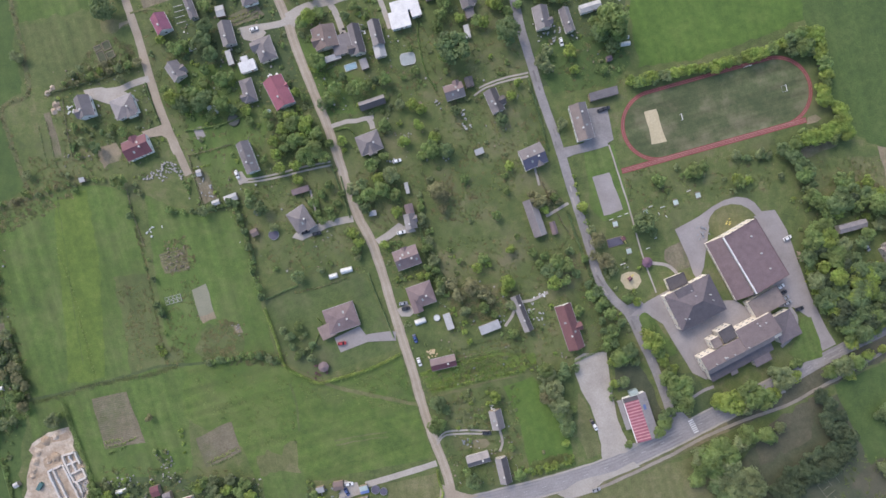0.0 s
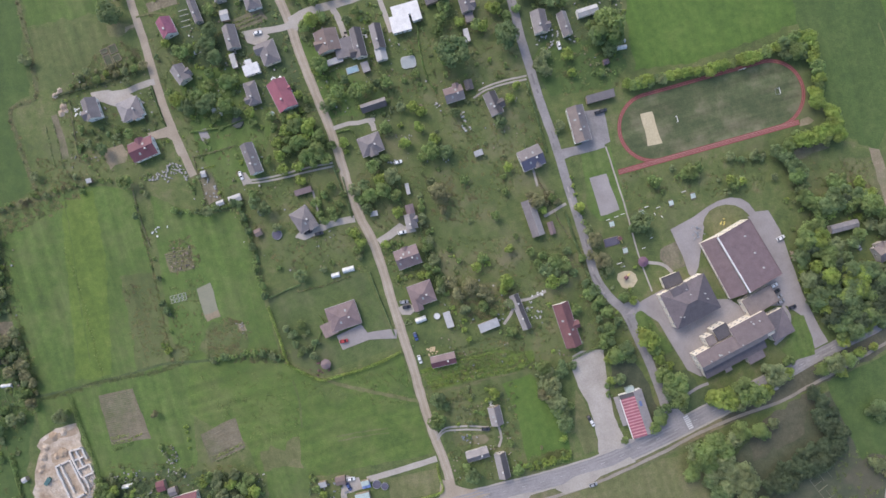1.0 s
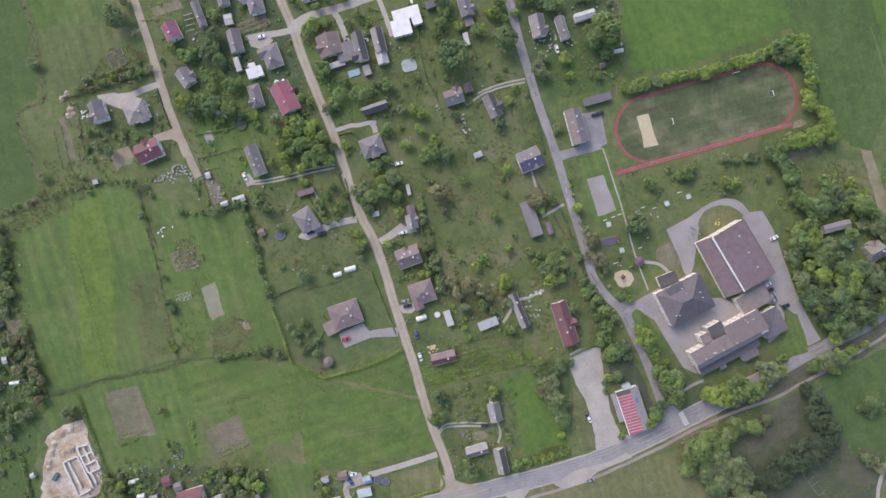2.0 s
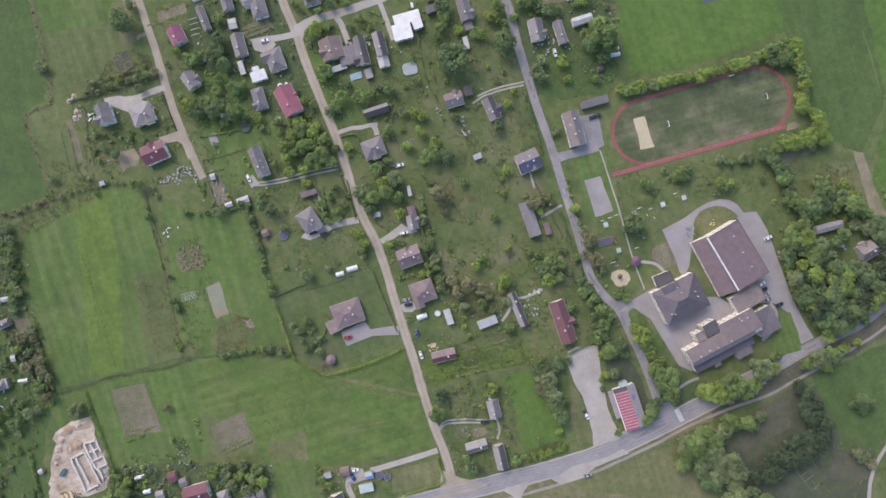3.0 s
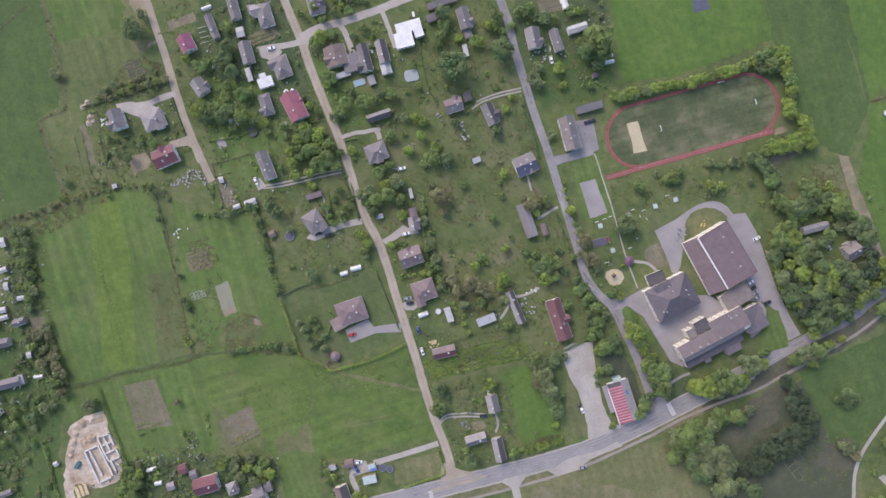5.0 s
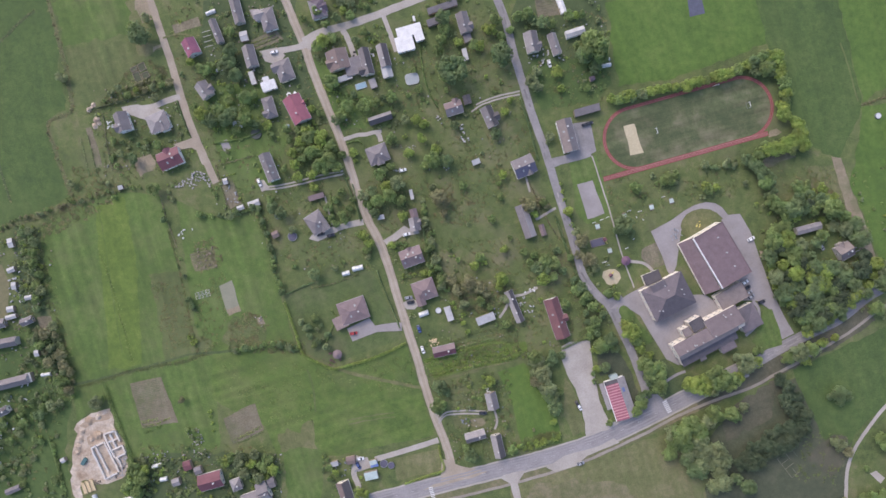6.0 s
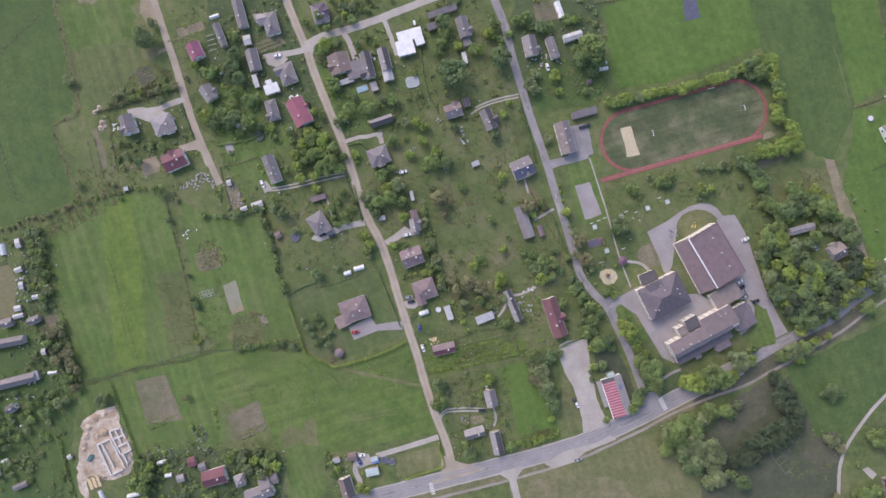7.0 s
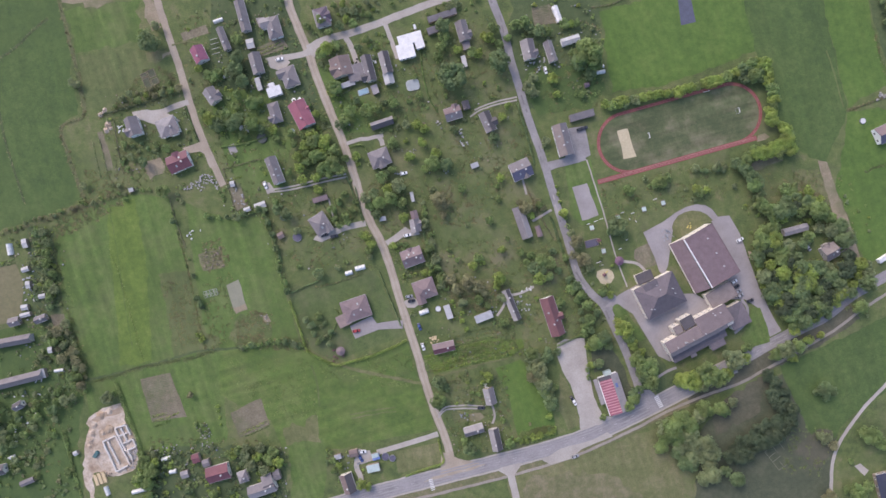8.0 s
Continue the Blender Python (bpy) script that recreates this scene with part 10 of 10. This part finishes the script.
litter("rubble", [(-182.5, -116.3), (-177.0, -114.7), (-174.7, -122.2), (-178.0, -126.1), (-184.5, -128.1), (-179.3, -122.2)], 40, 0.4, 1.6, BLOCK, "broken blocks and boards on a building site")
litter("rubble", [(-198.9, -128.7), (-191.0, -128.7), (-192.4, -131.3), (-197.6, -131.3)], 12, 0.4, 1.4, TIMBER, "loose boards and pallets on sand")
for spot in ([(-19.5, 56.9), (-16.2, 58.9), (-15.3, 56.3), (-18.5, 54.6)], [(-28.6, 44.9), (-23.7, 46.5), (-22.8, 43.3), (-27.7, 42.6)], [(-4.2, 74.1), (-2.2, 75.1), (-1.6, 71.9), (-3.5, 71.2)], [(8.8, 68.6), (11.4, 67.3), (12.7, 60.8), (10.1, 60.2)], [(-107.1, 101.7), (-104.8, 102.4), (-104.2, 99.1), (-106.8, 98.5)], [(27.0, -33.4), (30.9, -31.8), (32.2, -35.7), (27.7, -37.0)], [(53.1, 105.0), (58.7, 105.6), (59.0, 102.4), (53.8, 101.7)], [(9.7, -95.5), (12.9, -93.9), (14.6, -99.8), (10.6, -100.4)], [(-143.0, 40.8), (-139.5, 42.7), (-137.5, 39.4), (-141.4, 37.5)], [(227.2, 0.6), (233.7, 1.9), (234.4, -1.3), (228.5, -2.0)], [(-102.2, 93.6), (-99.0, 95.2), (-98.4, 92.6), (-101.0, 92.0)]):
    litter("garden_clutter", spot, 5, 0.5, 1.5, litter_dice.choice((BLOCK, TIN, STEEL, TIMBER, BLOCK)), "pale odds and ends lying in a garden")
litter("stones", [(-105.0, -37.4), (-100.1, -36.8), (-98.8, -41.3), (-102.1, -43.3)], 9, 0.3, 0.8, BLOCK, "ring of pale stones round an old bonfire")
litter("machinery", [(125.0, 11.2), (128.9, 13.8), (132.8, 7.9), (130.9, 3.4), (127.6, 4.7)], 14, 0.5, 1.8, STEEL, "dark machine parts standing by the hall")
litter("ornaments", [(140.0, 15.4), (142.6, 15.8), (142.6, 12.5), (140.7, 12.2)], 5, 0.5, 1.2, YELLOW, "pale yellow ornaments on the oval lawn")
litter("woodpile", [(175.4, -1.3), (178.0, -1.3), (178.7, -5.8), (176.7, -5.8)], 10, 0.4, 1.4, TIMBER, "grey wood piled beside the drive")


# ---- small things left about in the gardens ----
def strewn(poly, count, material, label, low=0.3, high=1.1):
    """Pots, boards, buckets and barrows lying on free ground."""
    bm = bmesh.new()
    xs, ys = [q[0] for q in poly], [q[1] for q in poly]
    done = tries = 0
    while done < count and tries < 40 * count:
        tries += 1
        q = (litter_dice.uniform(min(xs), max(xs)), litter_dice.uniform(min(ys), max(ys)))
        if noise.noise(Vector((q[0] / 7, q[1] / 7, 2.2))) < 0.05 or not inside(q, poly) or taken(q):
            continue
        done += 1
        a, b, c, t = litter_dice.uniform(low, high), litter_dice.uniform(low, high) * 0.6, litter_dice.uniform(0.15, 0.7), litter_dice.uniform(0, 180)
        old = len(bm.verts)
        if litter_dice.random() < 0.4:
            tube(bm, 0, 0, 0, c, a * 0.4, a * 0.5, 8)
        else:
            box(bm, -a / 2, a / 2, -b / 2, b / 2, 0, c)
        bm.verts.ensure_lookup_table()
        bmesh.ops.transform(bm, matrix=pose(q[0], q[1], 0.06, 0, 0, t), verts=bm.verts[old:])
    tagged(part("garden_clutter", bm, material), label, "yard clutter", kind="stuff")


for plot, count in (([(-131.2, 137.3), (-85.9, 137.3), (-77.9, 108.2), (-73.1, 69.3), (-99.1, 62.8), (-128.2, 88.8)], 26), ([(-73.0, 114.7), (-27.5, 114.7), (-11.3, 92.0), (-27.6, 69.3), (-60.1, 69.3)], 24), ([(-27.6, 85.5), (37.5, 85.5), (47.3, 46.5), (4.9, 36.7), (-27.7, 40.0)], 20), ([(-196.3, 88.8), (-147.7, 88.8), (-141.4, 36.9), (-190.1, 36.9)], 20), ([(40.8, 143.9), (89.6, 143.9), (89.6, 95.2), (47.3, 82.2)], 22), ([(-173.1, -113.0), (-90.0, -113.3), (-90.1, -142.8), (-171.6, -142.5)], 30), ([(-255.0, 14.2), (-219.4, 14.2), (-207.0, -80.3), (-255.8, -83.4)], 26), ([(-14.7, -12.1), (57.1, -18.7), (70.1, -54.7), (-8.3, -70.9)], 26), ([(4.8, -80.8), (37.5, -77.6), (37.4, -116.9), (4.7, -116.8)], 20), ([(-131.6, 59.6), (-99.1, 59.6), (-47.3, 1.0), (-73.4, -18.5), (-125.3, 20.6)], 18)):
    strewn(plot, count // 2, BLOCK, "pale buckets, pots and sheets in the gardens")
    strewn(plot, count, TIMBER, "weathered boards and crates in the gardens")
    strewn(plot, count // 2, STEEL, "grey metal tubs and barrows in the gardens")


# ---- furrows of the dug plots ----
def furrows(corners, count, label):
    """Low ridges of soil across a plot, from its first edge to the one opposite."""
    a, b, c, d = (Vector(q) for q in corners)
    bm = bmesh.new()
    for k in range(count):
        v = (k + 0.5) / count
        p, q = a.lerp(d, v), b.lerp(c, v)
        along = (q - p).normalized()
        side, at, long = Vector((-along.y, along.x)), 0.3, (q - p).length
        while at < long - 0.5:
            step = min(litter_dice.uniform(1.0, 4.0), long - 0.3 - at)
            w, h, off = litter_dice.uniform(0.16, 0.32), litter_dice.uniform(0.06, 0.2), litter_dice.uniform(-0.08, 0.08)
            s0, s1 = p + along * at + side * off, p + along * (at + step) + side * off
            rows = [[bm.verts.new((*(s + side * e), z)) for e, z in ((-w, 0.04), (0, 0.06 + h), (w, 0.04))] for s in (s0, s1)]
            for i in (0, 1):
                bm.faces.new((rows[0][i], rows[1][i], rows[1][i + 1], rows[0][i + 1]))
            at += step + (litter_dice.uniform(0.2, 1.2) if litter_dice.random() < 0.5 else 0.0)
    bmesh.ops.recalc_face_normals(bm, faces=bm.faces)
    tagged(part("furrows", bm, FURROW), label, "garden soil", kind="stuff")


furrows([(-174.5, -74.8), (-157.9, -70.9), (-148.2, -95.8), (-167.8, -99.0)], 26, "low ridges of pale soil in a harvested plot")
furrows([(-122.8, -94.5), (-105.5, -86.1), (-100.7, -100.5), (-117.3, -108.3)], 17, "low ridges of pale soil in a fallow plot")
furrows([(50.8, 138.7), (61.9, 141.0), (64.8, 130.6), (52.5, 128.6)], 12, "low ridges of soil in a vegetable plot")
furrows([(-141.6, -2.8), (-128.3, 0.4), (-125.7, -10.0), (-138.1, -12.3)], 10, "weedy ridges of a vegetable plot")
